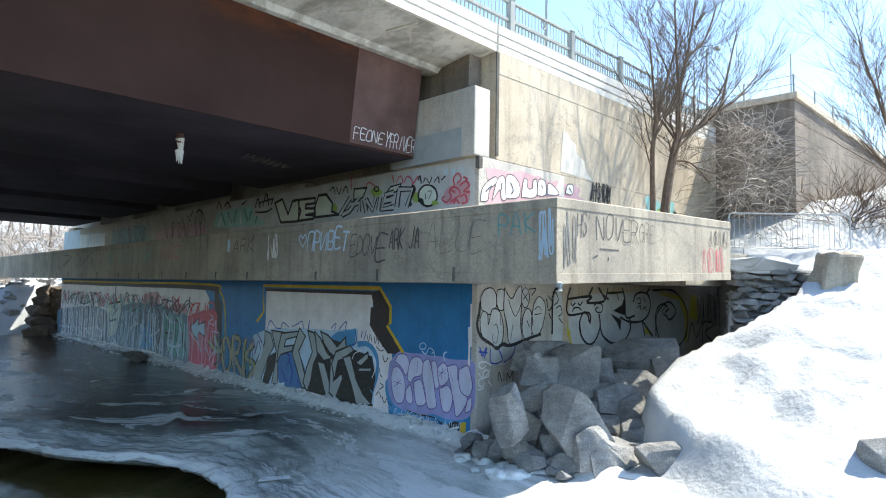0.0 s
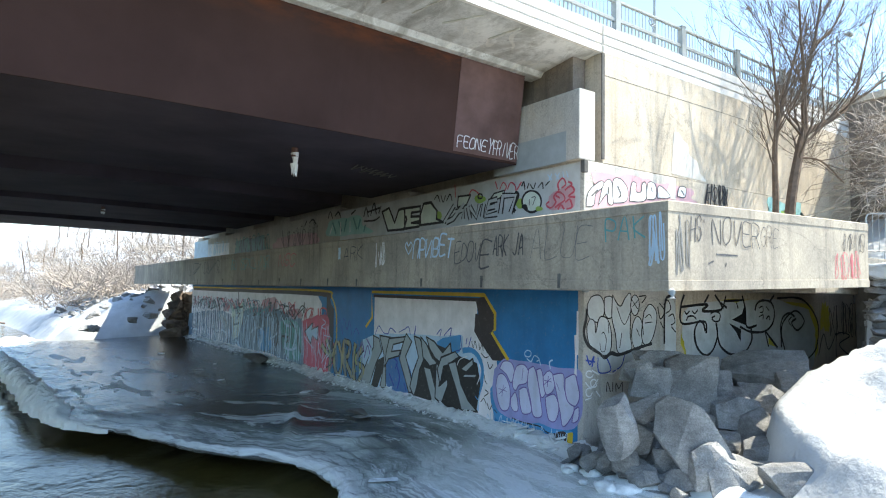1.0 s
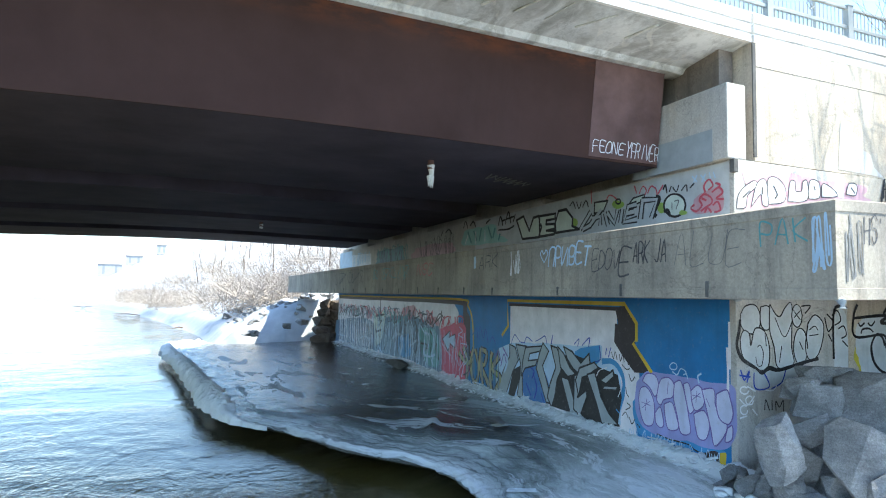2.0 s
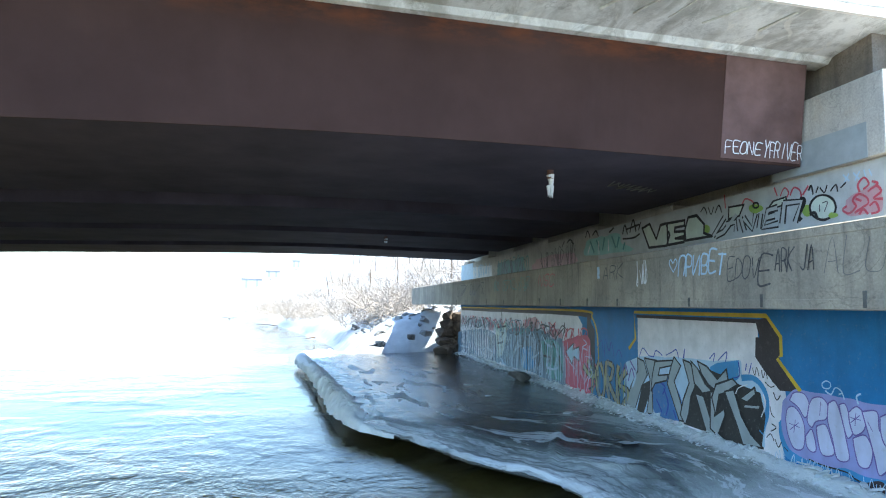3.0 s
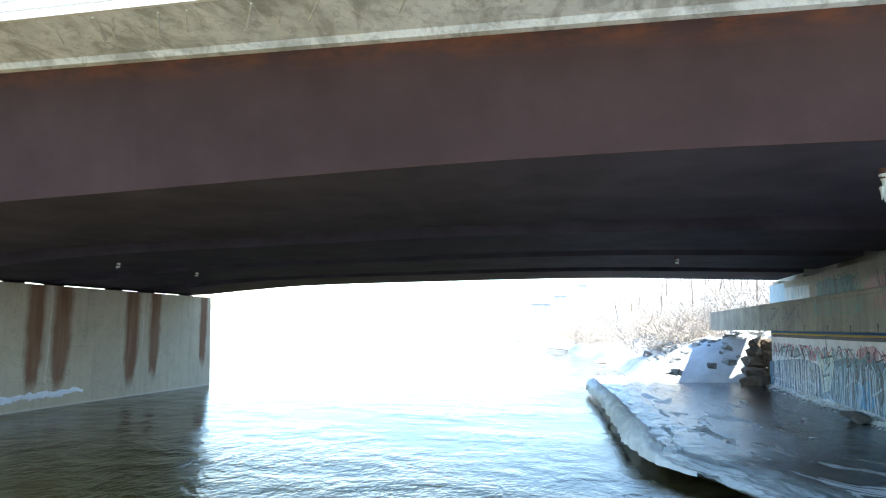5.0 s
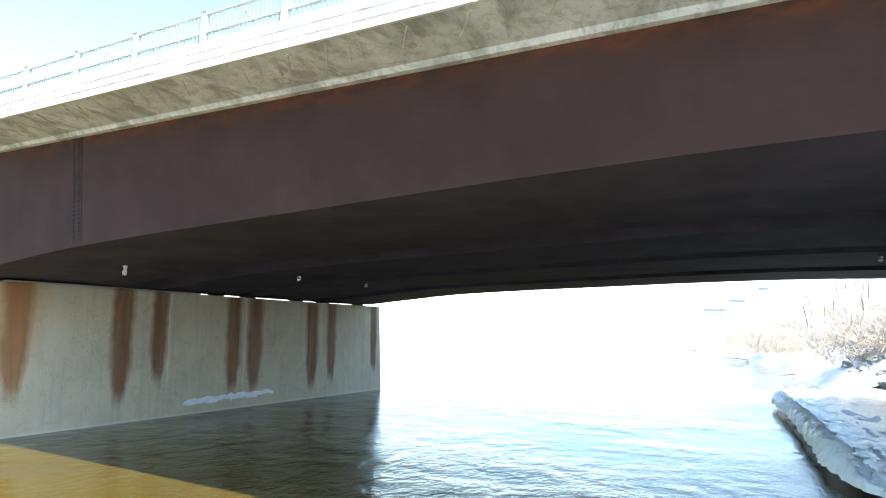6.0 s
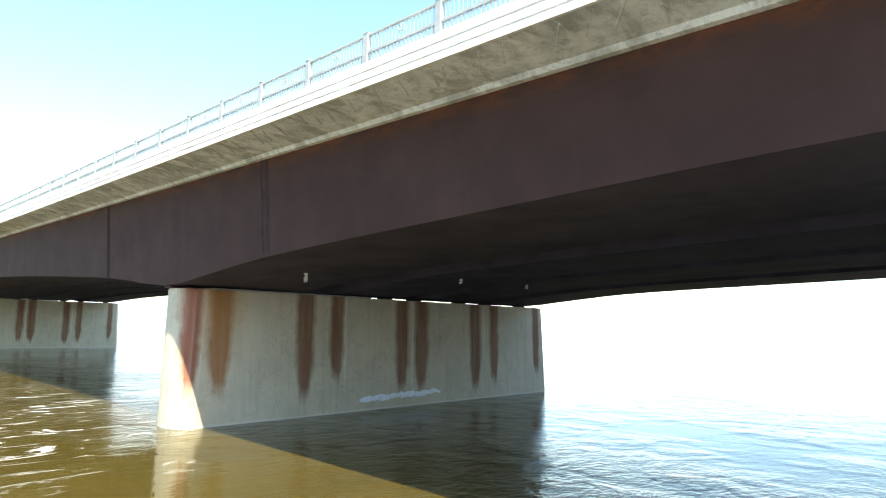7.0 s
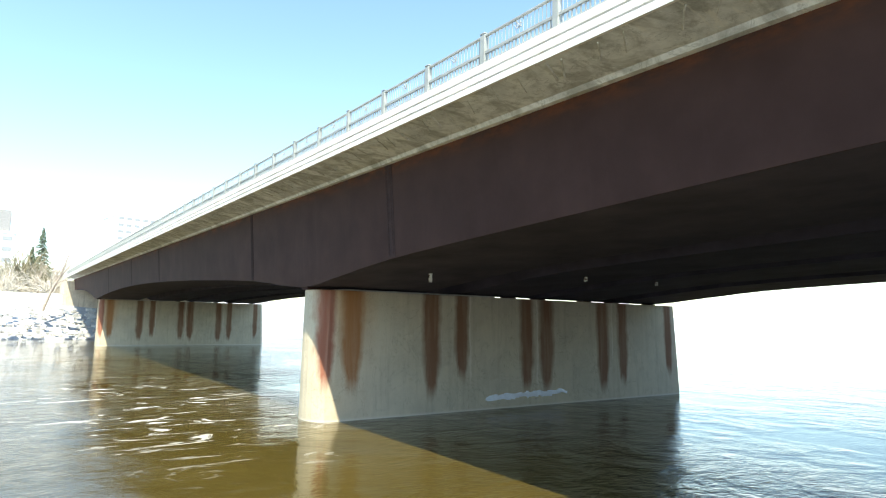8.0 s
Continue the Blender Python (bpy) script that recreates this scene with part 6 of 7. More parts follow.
strokes(ay, [[(0.71, 5.35), (0.70, 5.20)], [(0.99, 5.40), (1.09, 5.24), (1.02, 5.15)], [(2.10, 5.49), (2.14, 5.40)], [(3.19, 5.55), (3.31, 5.44)], [(0.19, 5.10), (0.38, 5.25)]], 0.04, "faint", 0.0175)
scrawl(sy, 4.2, 5.1, 5.3, 5.8, "black", 6, 102, 0.04)
word(sy, "HOIM", 4.2, 5.1, 5.38, 5.78, "black", 0.04, 0.1, 0.015)
blob(sy, 7.0, 9.0, 4.6, 5.8, "mint", 0.006, 43, 0.35)
blob(sy, 7.6, 8.5, 4.6, 5.7, "lime", 0.008, 44, 0.4)
poly(wy, [(2.85, 5.9), (2.95, 6.85), (3.12, 6.88), (3.3, 6.72), (3.48, 6.66), (3.55, 6.4), (3.85, 6.3), (3.95, 6.05), (4.25, 5.86)], "patch", 0.004)
poly(ay, [(2.6, 5.35), (2.85, 5.78), (3.0, 5.79), (3.0, 5.3)], "patch", 0.0045)
# under the ledge
# bubble letters under the ledge
letter(ay, [(0.10, 2.95), (0.22, 3.10), (0.45, 3.13), (0.58, 2.98), (0.58, 2.75), (0.42, 2.60), (0.22, 2.64), (0.11, 2.75)], "silver", "black", 0.03, 0.008, True)
letter(ay, [(0.08, 2.52), (0.17, 2.66), (0.31, 2.60), (0.34, 2.38), (0.45, 2.69), (0.69, 2.65), (0.81, 2.35), (0.78, 2.02), (0.60, 1.93), (0.26, 2.05), (0.11, 2.26)], "silver", "black", 0.03, 0.0091, True)
letter(ay, [(0.60, 3.09), (0.80, 3.11), (0.90, 2.92), (0.85, 2.72), (0.70, 2.67), (0.59, 2.81)], "silver", "black", 0.03, 0.0102, True)
letter(ay, [(0.84, 3.15), (0.97, 2.98), (1.10, 2.92), (1.25, 3.10), (1.42, 3.14), (1.39, 2.36), (1.43, 2.03), (1.02, 1.97), (0.93, 2.35), (0.82, 2.68)], "silver", "black", 0.03, 0.0113, True)
letter(ay, [(1.69, 2.94), (1.67, 2.83), (1.62, 2.75), (1.55, 2.72), (1.48, 2.75), (1.43, 2.83), (1.41, 2.94), (1.43, 3.04), (1.48, 3.12), (1.55, 3.15), (1.62, 3.12), (1.67, 3.05)], "silver", "black", 0.03, 0.0124, True)
letter(ay, [(1.82, 2.34), (1.79, 2.17), (1.72, 2.04), (1.62, 2.00), (1.53, 2.05), (1.46, 2.18), (1.44, 2.35), (1.47, 2.52), (1.54, 2.65), (1.63, 2.70), (1.73, 2.65), (1.79, 2.52)], "silver", "black", 0.03, 0.0135, True)
letter(ay, [(1.84, 2.79), (2.04, 2.96), (2.27, 2.79), (2.24, 2.46), (2.08, 2.17), (1.86, 2.11), (1.76, 2.33)], "silver", "black", 0.03, 0.0146, True)
strokes(ay, [[(0.08, 2.86), (0.05, 2.65), (-0.01, 2.39), (0.12, 2.15), (0.45, 1.98), (0.60, 1.89), (0.79, 1.97), (1.05, 1.93), (1.62, 2.04), (2.11, 2.12)]], 0.085, "black", 0.0175)
strokes(ay, [[(0.50, 2.36), (0.57, 2.39), (0.64, 2.25), (0.60, 2.03), (0.49, 2.03), (0.45, 2.19)], [(0.96, 2.90), (1.19, 2.54), (1.40, 2.81)], [(0.69, 2.64), (0.72, 2.37)], [(1.12, 2.37), (1.05, 2.06)], [(1.59, 2.45), (1.69, 2.29)], [(1.87, 2.67), (2.02, 2.74), (2.12, 2.65)], [(1.87, 2.56), (2.12, 2.58)], [(1.40, 3.09), (1.63, 2.86)], [(1.46, 2.90), (1.64, 3.04)]], 0.024, "black", 0.0182)
strokes(ay, [[(2.32, 2.91), (2.41, 2.64), (2.56, 2.81), (2.38, 2.98)], [(2.53, 2.95), (2.68, 3.05), (2.78, 2.86), (2.60, 2.76)], [(2.70, 2.69), (2.86, 2.74), (2.93, 2.57), (2.78, 2.50)], [(2.41, 2.58), (2.51, 2.44)], [(1.67, 3.12), (1.92, 3.13), (1.77, 2.98)], [(2.81, 2.46), (2.96, 2.34)]], 0.035, "black", 0.0125)
patch(ay, [(0.41, 1.90), (1.25, 1.92), (1.62, 1.93), (1.55, 1.66), (1.16, 1.66), (0.84, 1.59), (0.44, 1.61)], "silver", 0.006)
strokes(ay, [[(0.41, 1.90), (0.44, 1.61), (0.79, 1.63), (0.66, 1.89)], [(0.84, 1.59), (1.11, 1.70), (1.22, 1.92)]], 0.035, "ultra", 0.0095)
strokes(ay, [[(1.25, 1.68), (1.45, 1.71), (1.59, 1.91), (1.45, 1.96)], [(0.69, 1.57), (0.88, 1.56), (0.98, 1.64)]], 0.03, "white", 0.0098)
strokes(ay, [[(0.08, 1.96), (0.17, 1.77), (0.29, 1.93), (0.23, 1.72)], [(0.05, 1.86), (0.32, 1.82)]], 0.04, "ultra", 0.01)
strokes(ay, [[(0.27, 1.58), (0.24, 1.54), (0.17, 1.52), (0.09, 1.55), (0.06, 1.59), (0.09, 1.64), (0.17, 1.65), (0.24, 1.63)], [(0.38, 1.40), (0.35, 1.34), (0.29, 1.33), (0.22, 1.35), (0.19, 1.41), (0.22, 1.46), (0.29, 1.48), (0.35, 1.45)], [(0.24, 1.23), (0.21, 1.18), (0.15, 1.16), (0.08, 1.19), (0.06, 1.25), (0.08, 1.30), (0.15, 1.32), (0.21, 1.30)], [(0.04, 1.44), (0.22, 1.32), (0.41, 1.48)], [(0.23, 1.66), (0.44, 1.56)], [(0.35, 1.25), (0.47, 1.13)], [(0.04, 1.10), (0.22, 1.13)]], 0.035, "white", 0.0105)
strokes(ay, [[(0.66, 1.21), (0.69, 1.40), (0.78, 1.20)], [(0.85, 1.39), (0.85, 1.20)], [(0.95, 1.19), (0.95, 1.36), (1.04, 1.25), (1.14, 1.37), (1.14, 1.15)]], 0.028, "black", 0.01)
blob(ay, 2.55, 3.0, 1.3, 3.1, "silver", 0.0045, 45, 0.1)
blob(sy, 3.01, 9.9, 1.0, 3.15, "lemon", 0.0045, 46, 0.05)
blob(sy, 3.01, 9.75, 0.9, 3.15, "silver", 0.006, 47, 0.10)
strokes(ay, [[(2.55, 2.1), (2.6, 3.05), (2.98, 3.1)]], 0.07, "black", 0.012)
# yellow and silver piece with faces
strokes(sy, [[(3.29, 3.18), (3.16, 2.90), (3.21, 2.53), (4.07, 2.56), (4.14, 2.29)], [(3.16, 2.90), (4.19, 2.96), (4.00, 2.81), (4.80, 2.85), (4.51, 3.19)], [(4.26, 3.19), (4.08, 2.99)], [(4.89, 3.04), (5.72, 3.07)], [(4.84, 2.86), (4.98, 3.17)], [(4.76, 3.00), (5.01, 2.88)]], 0.075, "black", 0.011)
strokes(sy, [[(4.10, 2.34), (4.03, 2.51), (3.85, 2.57), (3.68, 2.35), (3.73, 2.05), (3.93, 1.85), (4.17, 1.78), (4.42, 1.91), (4.60, 2.21), (4.55, 2.52)], [(4.60, 2.23), (4.72, 1.98), (5.06, 1.79), (5.42, 1.74), (5.83, 1.81), (6.12, 2.08), (6.09, 2.39)], [(5.70, 3.18), (5.83, 2.88), (5.90, 2.41), (6.37, 2.44)], [(6.29, 2.81), (6.40, 2.99), (6.69, 3.07), (7.09, 3.02), (7.25, 2.77), (7.14, 2.47), (6.75, 2.28), (6.08, 2.28), (5.58, 2.42)], [(6.99, 3.02), (7.25, 3.21)], [(6.76, 2.30), (6.93, 1.88)], [(6.76, 2.30), (7.38, 1.84)], [(7.77, 1.75), (7.56, 2.25), (7.66, 2.60), (8.01, 2.74), (8.32, 2.64)]], 0.075, "black", 0.0115)
poly(sy, [(5.09, 2.52), (5.64, 2.35), (5.61, 2.05), (5.41, 2.29)], "black", 0.0122)
poly(sy, [(5.23, 2.59), (5.68, 2.73), (5.81, 2.94), (5.90, 2.44)], "black", 0.0124)
poly(sy, [(6.95, 2.21), (7.33, 1.86), (6.94, 1.94)], "lemon", 0.0104)
strokes(sy, [[(3.30, 2.81), (3.37, 2.74), (3.49, 2.81)], [(3.59, 2.81), (3.69, 2.75), (3.81, 2.84)], [(3.37, 2.59), (3.43, 2.68), (3.63, 2.69), (3.75, 2.62)], [(4.32, 2.74), (4.49, 2.79), (4.71, 2.74), (4.68, 2.58), (4.49, 2.56), (4.38, 2.64), (4.51, 2.69)], [(6.49, 2.87), (6.66, 2.92), (6.68, 2.78), (6.53, 2.76)], [(6.83, 2.92), (6.98, 2.81)], [(6.48, 2.65), (6.68, 2.70), (6.67, 2.59)], [(6.82, 2.59), (6.97, 2.67), (7.02, 2.56)], [(5.44, 3.01), (5.51, 2.86)], [(8.15, 2.38), (7.99, 2.53), (8.16, 2.64)]], 0.045, "black", 0.0118)
strokes(sy, [[(7.59, 1.84), (7.67, 2.46), (8.37, 2.8), (8.86, 2.52), (8.47, 2.27), (8.16, 2.47), (8.41, 2.59)], [(7.39, 3.13), (8.76, 3.11), (9.62, 2.51), (9.53, 1.76), (8.87, 1.41)]], 0.07, "black", 0.0126)
strokes(sy, [[(9.67, 1.54), (9.99, 2.13), (10.29, 1.68), (10.78, 2.15)], [(10.76, 1.45), (10.86, 2.11), (11.69, 2.03), (10.97, 1.79), (11.84, 1.36)]], 0.05, "black", 0.012)
blob(sy, 9.8, 10.4, 2.2, 3.0, "lemon", 0.007, 48, 0.4)
scrawl(sy, 10.5, 12.2, 2.1, 2.95, "black", 7, 108, 0.035)
# tags on the steel
g0 = [o for o in bpy.data.objects if o.name == "box_girder"][0]
gw = Face(g0, (0, 1.735, 0), (1, 0, 0), (0, -1, -0.13), "tag")
word(gw, "FEONE", -1.88, -1.1, 6.10, 6.36, "steel", 0.024, 0.15, 0.016)
fs = bmesh.new()
for k in range(7):
    w_ = noise.noise(Vector((k * 1.7, 3.3, 0)))
    a, b = Vector((-2.9 + 0.19 * k + 0.2 * w_, 4.05 + 0.085 * k, 5.955)), Vector((-2.85 + 0.21 * k - 0.2 * w_, 4.65 + 0.25 * w_ + 0.06 * k, 5.955))
    bar(fs, a, b, 0.012, 4)
    bar(fs, b, a + Vector((0.2, 0.1, 0)), 0.012, 4)
ob = tagged(put("tag", fs, P["ghost"], g0, "faint grey scrawl"), kind="stuff")
ob.matrix_parent_inverse = g0.matrix_basis.inverted()
word(gw, "YFRIVER", -1.06, -0.22, 6.07, 6.40, "steel", 0.024, 0.15, 0.016)

# ---- rocks under the ledge ----
LARGE = [  # x, y, z, width, height, lean
    (4.33, -1.20, 1.58, 1.66, 0.87, 4),
    (1.48, -1.30, 1.49, 0.92, 1.09, 12),
    (-0.01, -2.20, 0.86, 0.81, 1.35, -24),
    (-0.95, -1.60, 0.99, 0.58, 0.85, -15),
    (1.47, -0.70, 1.80, 1.02, 0.51, 0),
    (1.82, -2.00, 0.99, 0.90, 0.61, 10),
    (1.83, -2.40, 0.72, 0.68, 0.77, -30),
    (0.25, -2.90, 0.37, 0.91, 0.60, -5),
    (0.64, -3.70, 0.49, 1.02, 0.46, -12),
    (4.48, -1.80, 1.32, 0.92, 0.70, -10),
    (3.66, -1.60, 1.07, 0.89, 0.62, 0),
]
SMALLER = [
    (0.74, -1.00, 1.54, 0.73, 0.55, 5),
    (-0.04, -1.40, 1.12, 0.66, 0.41, -20),
    (1.30, -2.90, 0.58, 0.84, 0.49, -10),
    (-0.08, -2.65, 0.53, 0.59, 0.67, -10),
    (1.44, -1.75, 0.80, 0.56, 0.42, 0),
    (2.72, -1.20, 1.38, 0.46, 0.56, 0),
    (2.95, -1.35, 1.10, 0.60, 0.47, 0),
    (-0.64, -1.50, 0.41, 0.46, 0.46, 0),
    (1.04, -2.20, 0.58, 0.67, 0.43, 10),
    (1.38, -3.40, 0.52, 0.54, 0.33, 0),
    (-0.17, -1.40, 0.67, 0.47, 0.49, 20),
    (0.56, -0.80, 1.72, 0.52, 0.39, 0),
    (0.01, -1.90, 0.35, 0.53, 0.53, 0),
    (0.90, -3.10, 0.30, 0.64, 0.46, 0),
]


def block_rock(rng, w, d, h_):
    """A blasted block: a skewed slab split by flat cuts, with crisp chipped edges."""
    bm = bmesh.new()
    bmesh.ops.create_cube(bm, size=1.0)
    sk = [rng.uniform(-0.22, 0.22) for _ in range(4)]
    for v in bm.verts:
        x, y, z = v.co
        v.co = ((x + sk[0] * z) * w, (y + sk[1] * z + sk[2] * x) * d, (z + sk[3] * x) * h_)
    for k in range(9):
        n = Vector((rng.choice((-1, 1)) * rng.uniform(0.15, 1) / w, rng.choice((-1, 1)) * rng.uniform(0.15, 1) / d, rng.choice((-1, 1, 1)) * rng.uniform(0.1, 1) / h_)).normalized()
        far = max(v.co.dot(n) for v in bm.verts)
        r = bmesh.ops.bisect_plane(bm, geom=bm.verts[:] + bm.edges[:] + bm.faces[:], plane_co=n * far * rng.uniform(0.58, 0.84), plane_no=n, clear_outer=True)
        edge = [e for e in r["geom_cut"] if isinstance(e, bmesh.types.BMEdge)]
        if len(edge) > 2:
            bmesh.ops.contextual_create(bm, geom=edge)
    bmesh.ops.bevel(bm, geom=bm.edges[:], offset=0.008, segments=1, affect="EDGES")
    bmesh.ops.triangulate(bm, faces=bm.faces[:])
    for _ in range(2):
        bmesh.ops.subdivide_edges(bm, edges=[e for e in bm.edges if e.calc_length() > 0.13], cuts=1)
        bmesh.ops.triangulate(bm, faces=bm.faces[:])
    bmesh.ops.recalc_face_normals(bm, faces=bm.faces[:])
    bm.normal_update()
    off = Vector((rng.uniform(0, 50), 0, 0))
    for v in bm.verts:
        q = v.co * 3 + off
        v.co += v.normal * (0.014 * noise.fractal(q * 2.6, 0.9, 2.0, 4) - 0.018 * max(0.0, noise.noise(q * 1.6) - 0.2))
    return bm


rng = random.Random(64)
for x, y, z, w, h_, lean in LARGE + SMALLER:
    lab = "large angular grey rock in the heap below the ledge" if w * h_ > 0.42 else "angular broken grey rock in the heap below the ledge"
    r = tagged(put("boulder", block_rock(rng, w * 0.98, (w + h_) * 0.34, h_ * 0.98), M_ROCK), lab, "rock", "rock heap")
    r.matrix_world = pose(x, y, z, rng.uniform(-12, 6), lean, -40 + rng.uniform(-12, 12))
for i in range(210):
    x, y = rng.uniform(-0.7, 5.2), rng.uniform(-2.6, -0.25)
    if x > 5.0 + 2.4 * (y + 2.8):
        x = rng.uniform(-1.0, 2.5)
    s = rng.uniform(0.14, 0.46)
    r = tagged(put("stone", block_rock(rng, s * 1.15, s * rng.uniform(0.6, 1.1), s * rng.uniform(0.5, 0.9)), M_ROCK), "small broken grey rock between the boulders", "rock", "rock heap")
    r.matrix_world = pose(x, y, 0.02 + 0.13 * (x + 1.0) + 0.12 * ss(-2.4, -0.6, y) + s * 0.2, rng.uniform(0, 40), rng.uniform(0, 40), rng.uniform(0, 180))
for x, y, z, s in ((0.9, -6.5, 0.95, 0.75), (1.1, -4.1, 0.55, 0.3), (2.4, -5.4, 1.55, 0.12)):
    r = tagged(put("boulder", hull(rng, s, s * 0.8, s, 14), M_ROCK), "grey rock half buried in snow", "rock", "rocks in the snow")
    r.matrix_world = pose(x, y, z, 10, 5, rng.uniform(0, 180))
# shaded ice lumps at the foot of the rocks
for i in range(22):
    x, y, s = rng.uniform(-1.2, -0.3), rng.uniform(-2.1, -0.3), rng.uniform(0.07, 0.24)
    bm = bmesh.new()
    bmesh.ops.create_icosphere(bm, subdivisions=3, radius=1)
    for v in bm.verts:
        k = 1 + 0.35 * noise.fractal(v.co * 1.6 + Vector((i * 7.0, 0, 0)), 0.8, 2.0, 4)
        v.co = Vector((v.co.x * s * 1.3, v.co.y * s, v.co.z * s * 0.6)) * k
    for f in bm.faces:
        f.smooth = True
    r = tagged(put("ice_lump", bm, M_CRUST), "low mound of crusted ice at the water edge", "ice lump", "ice lumps")
    r.matrix_world = pose(x, y, 0.02, 0, 0, rng.uniform(0, 180))
# thin broken ice plates lying on the shelf
for k in range(7):
    y = rng.uniform(1.0, 26.0)
    x = -0.9 - 2.6 * rng.random() ** 1.5
    s_ = rng.uniform(0.12, 0.4)
    r = tagged(put("ice_plate", hull(rng, s_, s_ * rng.uniform(1.2, 2.4), 0.05, 14), M_CRUST), "thin broken plate of pale ice on the shelf", "ice plate", "ice plates")
    r.matrix_world = pose(x, y, 0.06 - 0.5 * ss(0, 1, (x - 0.05) / (ice_edge(y) - 0.05)) + 0.02, rng.uniform(-4, 4), rng.uniform(-4, 4), rng.uniform(60, 120))
# dark rock frozen into the ice by the wall
for x, y, s, h_ in ((-0.5, 17.4, 1.1, 0.6), (-1.9, 5.7, 0.5, 0.16), (-1.4, 8.9, 0.45, 0.16)):
    r = tagged(put("boulder", hull(rng, s * 0.7, s * 1.3, h_, 14), M_RUBBLE), "dark wet rock frozen into the ice", "rock", "rocks in the ice")
    r.matrix_world = pose(x, y, 0.12, 0, 0, 20)

# rubble masonry end below the path, and a concrete block
mason = tagged(empty("rubble_masonry", (6.45, -3.35, 2.0)), "dark layered rubble masonry holding the path edge", "stone wall")
part("core", boxed(-0.72, 0.62, -0.1, 0.9, -0.6, 1.72, bevel=0.05), M_RUBBLE, mason).rotation_euler.z = radians(-42)
for row in range(15):
    d = 0.0
    hh = rng.uniform(0.11, 0.18)
    while d < 1.8:
        w = rng.uniform(0.25, 0.75)
        f = d + w / 2
        ob = put("stone", hull(rng, w * 1.08, 0.5, hh * 1.2, 16), M_ROCK, mason)
        ob.matrix_basis = pose(-0.75 + f * 0.74 + rng.uniform(-0.04, 0.04), 0.6 - f * 0.67 + rng.uniform(-0.05, 0.05), -0.4 + row * 0.145, rng.uniform(-4, 4), rng.uniform(-4, 4), -42)
        d += w * 0.93
part("snow_cap", hull(rng, 2.2, 1.7, 0.45, 26, 0.05), M_SNOW, mason, "snow lying on the masonry").location = (0.1, 0.25, 1.78)
bm = boxed(-0.37, 0.37, -0.34, 0.34, -0.95, 0.66, bevel=0.07)
bmesh.ops.subdivide_edges(bm, edges=bm.edges[:], cuts=3, use_grid_fill=True)
for v in bm.verts:
    v.co += Vector((0.2 * v.co.z, 0, 0)) * (0.6 if v.co.x < 0 else 0.15) + 0.13 * Vector(noise.noise_vector(v.co * 1.8)) + 0.05 * Vector(noise.noise_vector(v.co * 6))
blk = tagged(put("concrete_block", bm, M_LEDGE), "weathered concrete block set in the snow", "concrete block")
blk.matrix_world = pose(6.72, -4.62, 3.38, 4, 9, -42)

# crowd barrier on the path
M_GALV = plain("galvanised steel", (0.42, 0.43, 0.43), 0.4, 0.6, 0.15)
barrier = tagged(empty("crowd_barrier", (8.15, -1.85, 4.2)), "galvanised steel crowd barrier standing in the snow", "barrier")
L = 3.32
bm = bmesh.new()
corner = [Vector((0, 0, 0)), Vector((0, 0, 0.95)), Vector((0.03, 0, 1.03)), Vector((0.1, 0, 1.06)), Vector((L - 0.1, 0, 1.06)), Vector((L - 0.03, 0, 1.03)), Vector((L, 0, 0.95)), Vector((L, 0, 0))]
tube(bm, corner, [0.02] * 8, 8)
part("frame", bm, M_GALV, barrier)
bm = bmesh.new()
bar(bm, (0, 0, 0.12), (L, 0, 0.12), 0.015)
part("bottom_rail", bm, M_GALV, barrier)
for k in range(22):
    bm = bmesh.new()
    bar(bm, (L * (k + 1) / 23, 0, 0.12), (L * (k + 1) / 23, 0, 1.06), 0.008, 5)
    part("upright_bar", bm, M_GALV, barrier)
for x in (0.4, L - 0.4):
    bm = bmesh.new()
    bar(bm, (x, -0.3, -0.1), (x, 0.3, -0.1), 0.018)
    bar(bm, (x, 0, -0.1), (x, 0, 0.12), 0.018)
    part("foot", bm, M_GALV, barrier)
barrier.matrix_basis = pose(8.15, -1.85, 4.22, 0, 0, -44.5)

# pipes at the wall corner and the ledge corner
for pts, r_, lab in (([(-0.05, -0.08, 3.2), (-0.1, -0.12, 3.42), (-0.3, -0.12, 3.5)], 0.07, "grey drain elbow at the wall corner"), ([(-1.85, -3.2, 3.26), (-1.97, -3.34, 3.2), (-1.98, -3.35, 3.12)], 0.045, "white plastic pipe stub under the ledge corner")):
    bm = bmesh.new()
    tube(bm, [Vector(p) for p in pts], [r_] * 3, 10)
    tagged(put("drain_elbow", bm, M_GREYPAINT), lab, "pipe")
bm = bmesh.new()
box(bm, -0.09, 0.02, -0.09, 0.02, 5.55, 5.8, 0.015)
tagged(put("junction_box", bm, M_RUBBLE), "small dark junction box on the abutment corner", "junction box")
jr = random.Random(8)
for k in range(16):
    y = -1.0 + k * 2.1 + jr.uniform(-0.5, 0.5)
    bm = bmesh.new()
    box(bm, -1.998, -1.98, y - 0.03, y + 0.03, 3.24, 3.40 + jr.uniform(0, 0.08), 0.008)
    part("weep_stain", bm, M_RUBBLE, ledge, "dark weep mark")

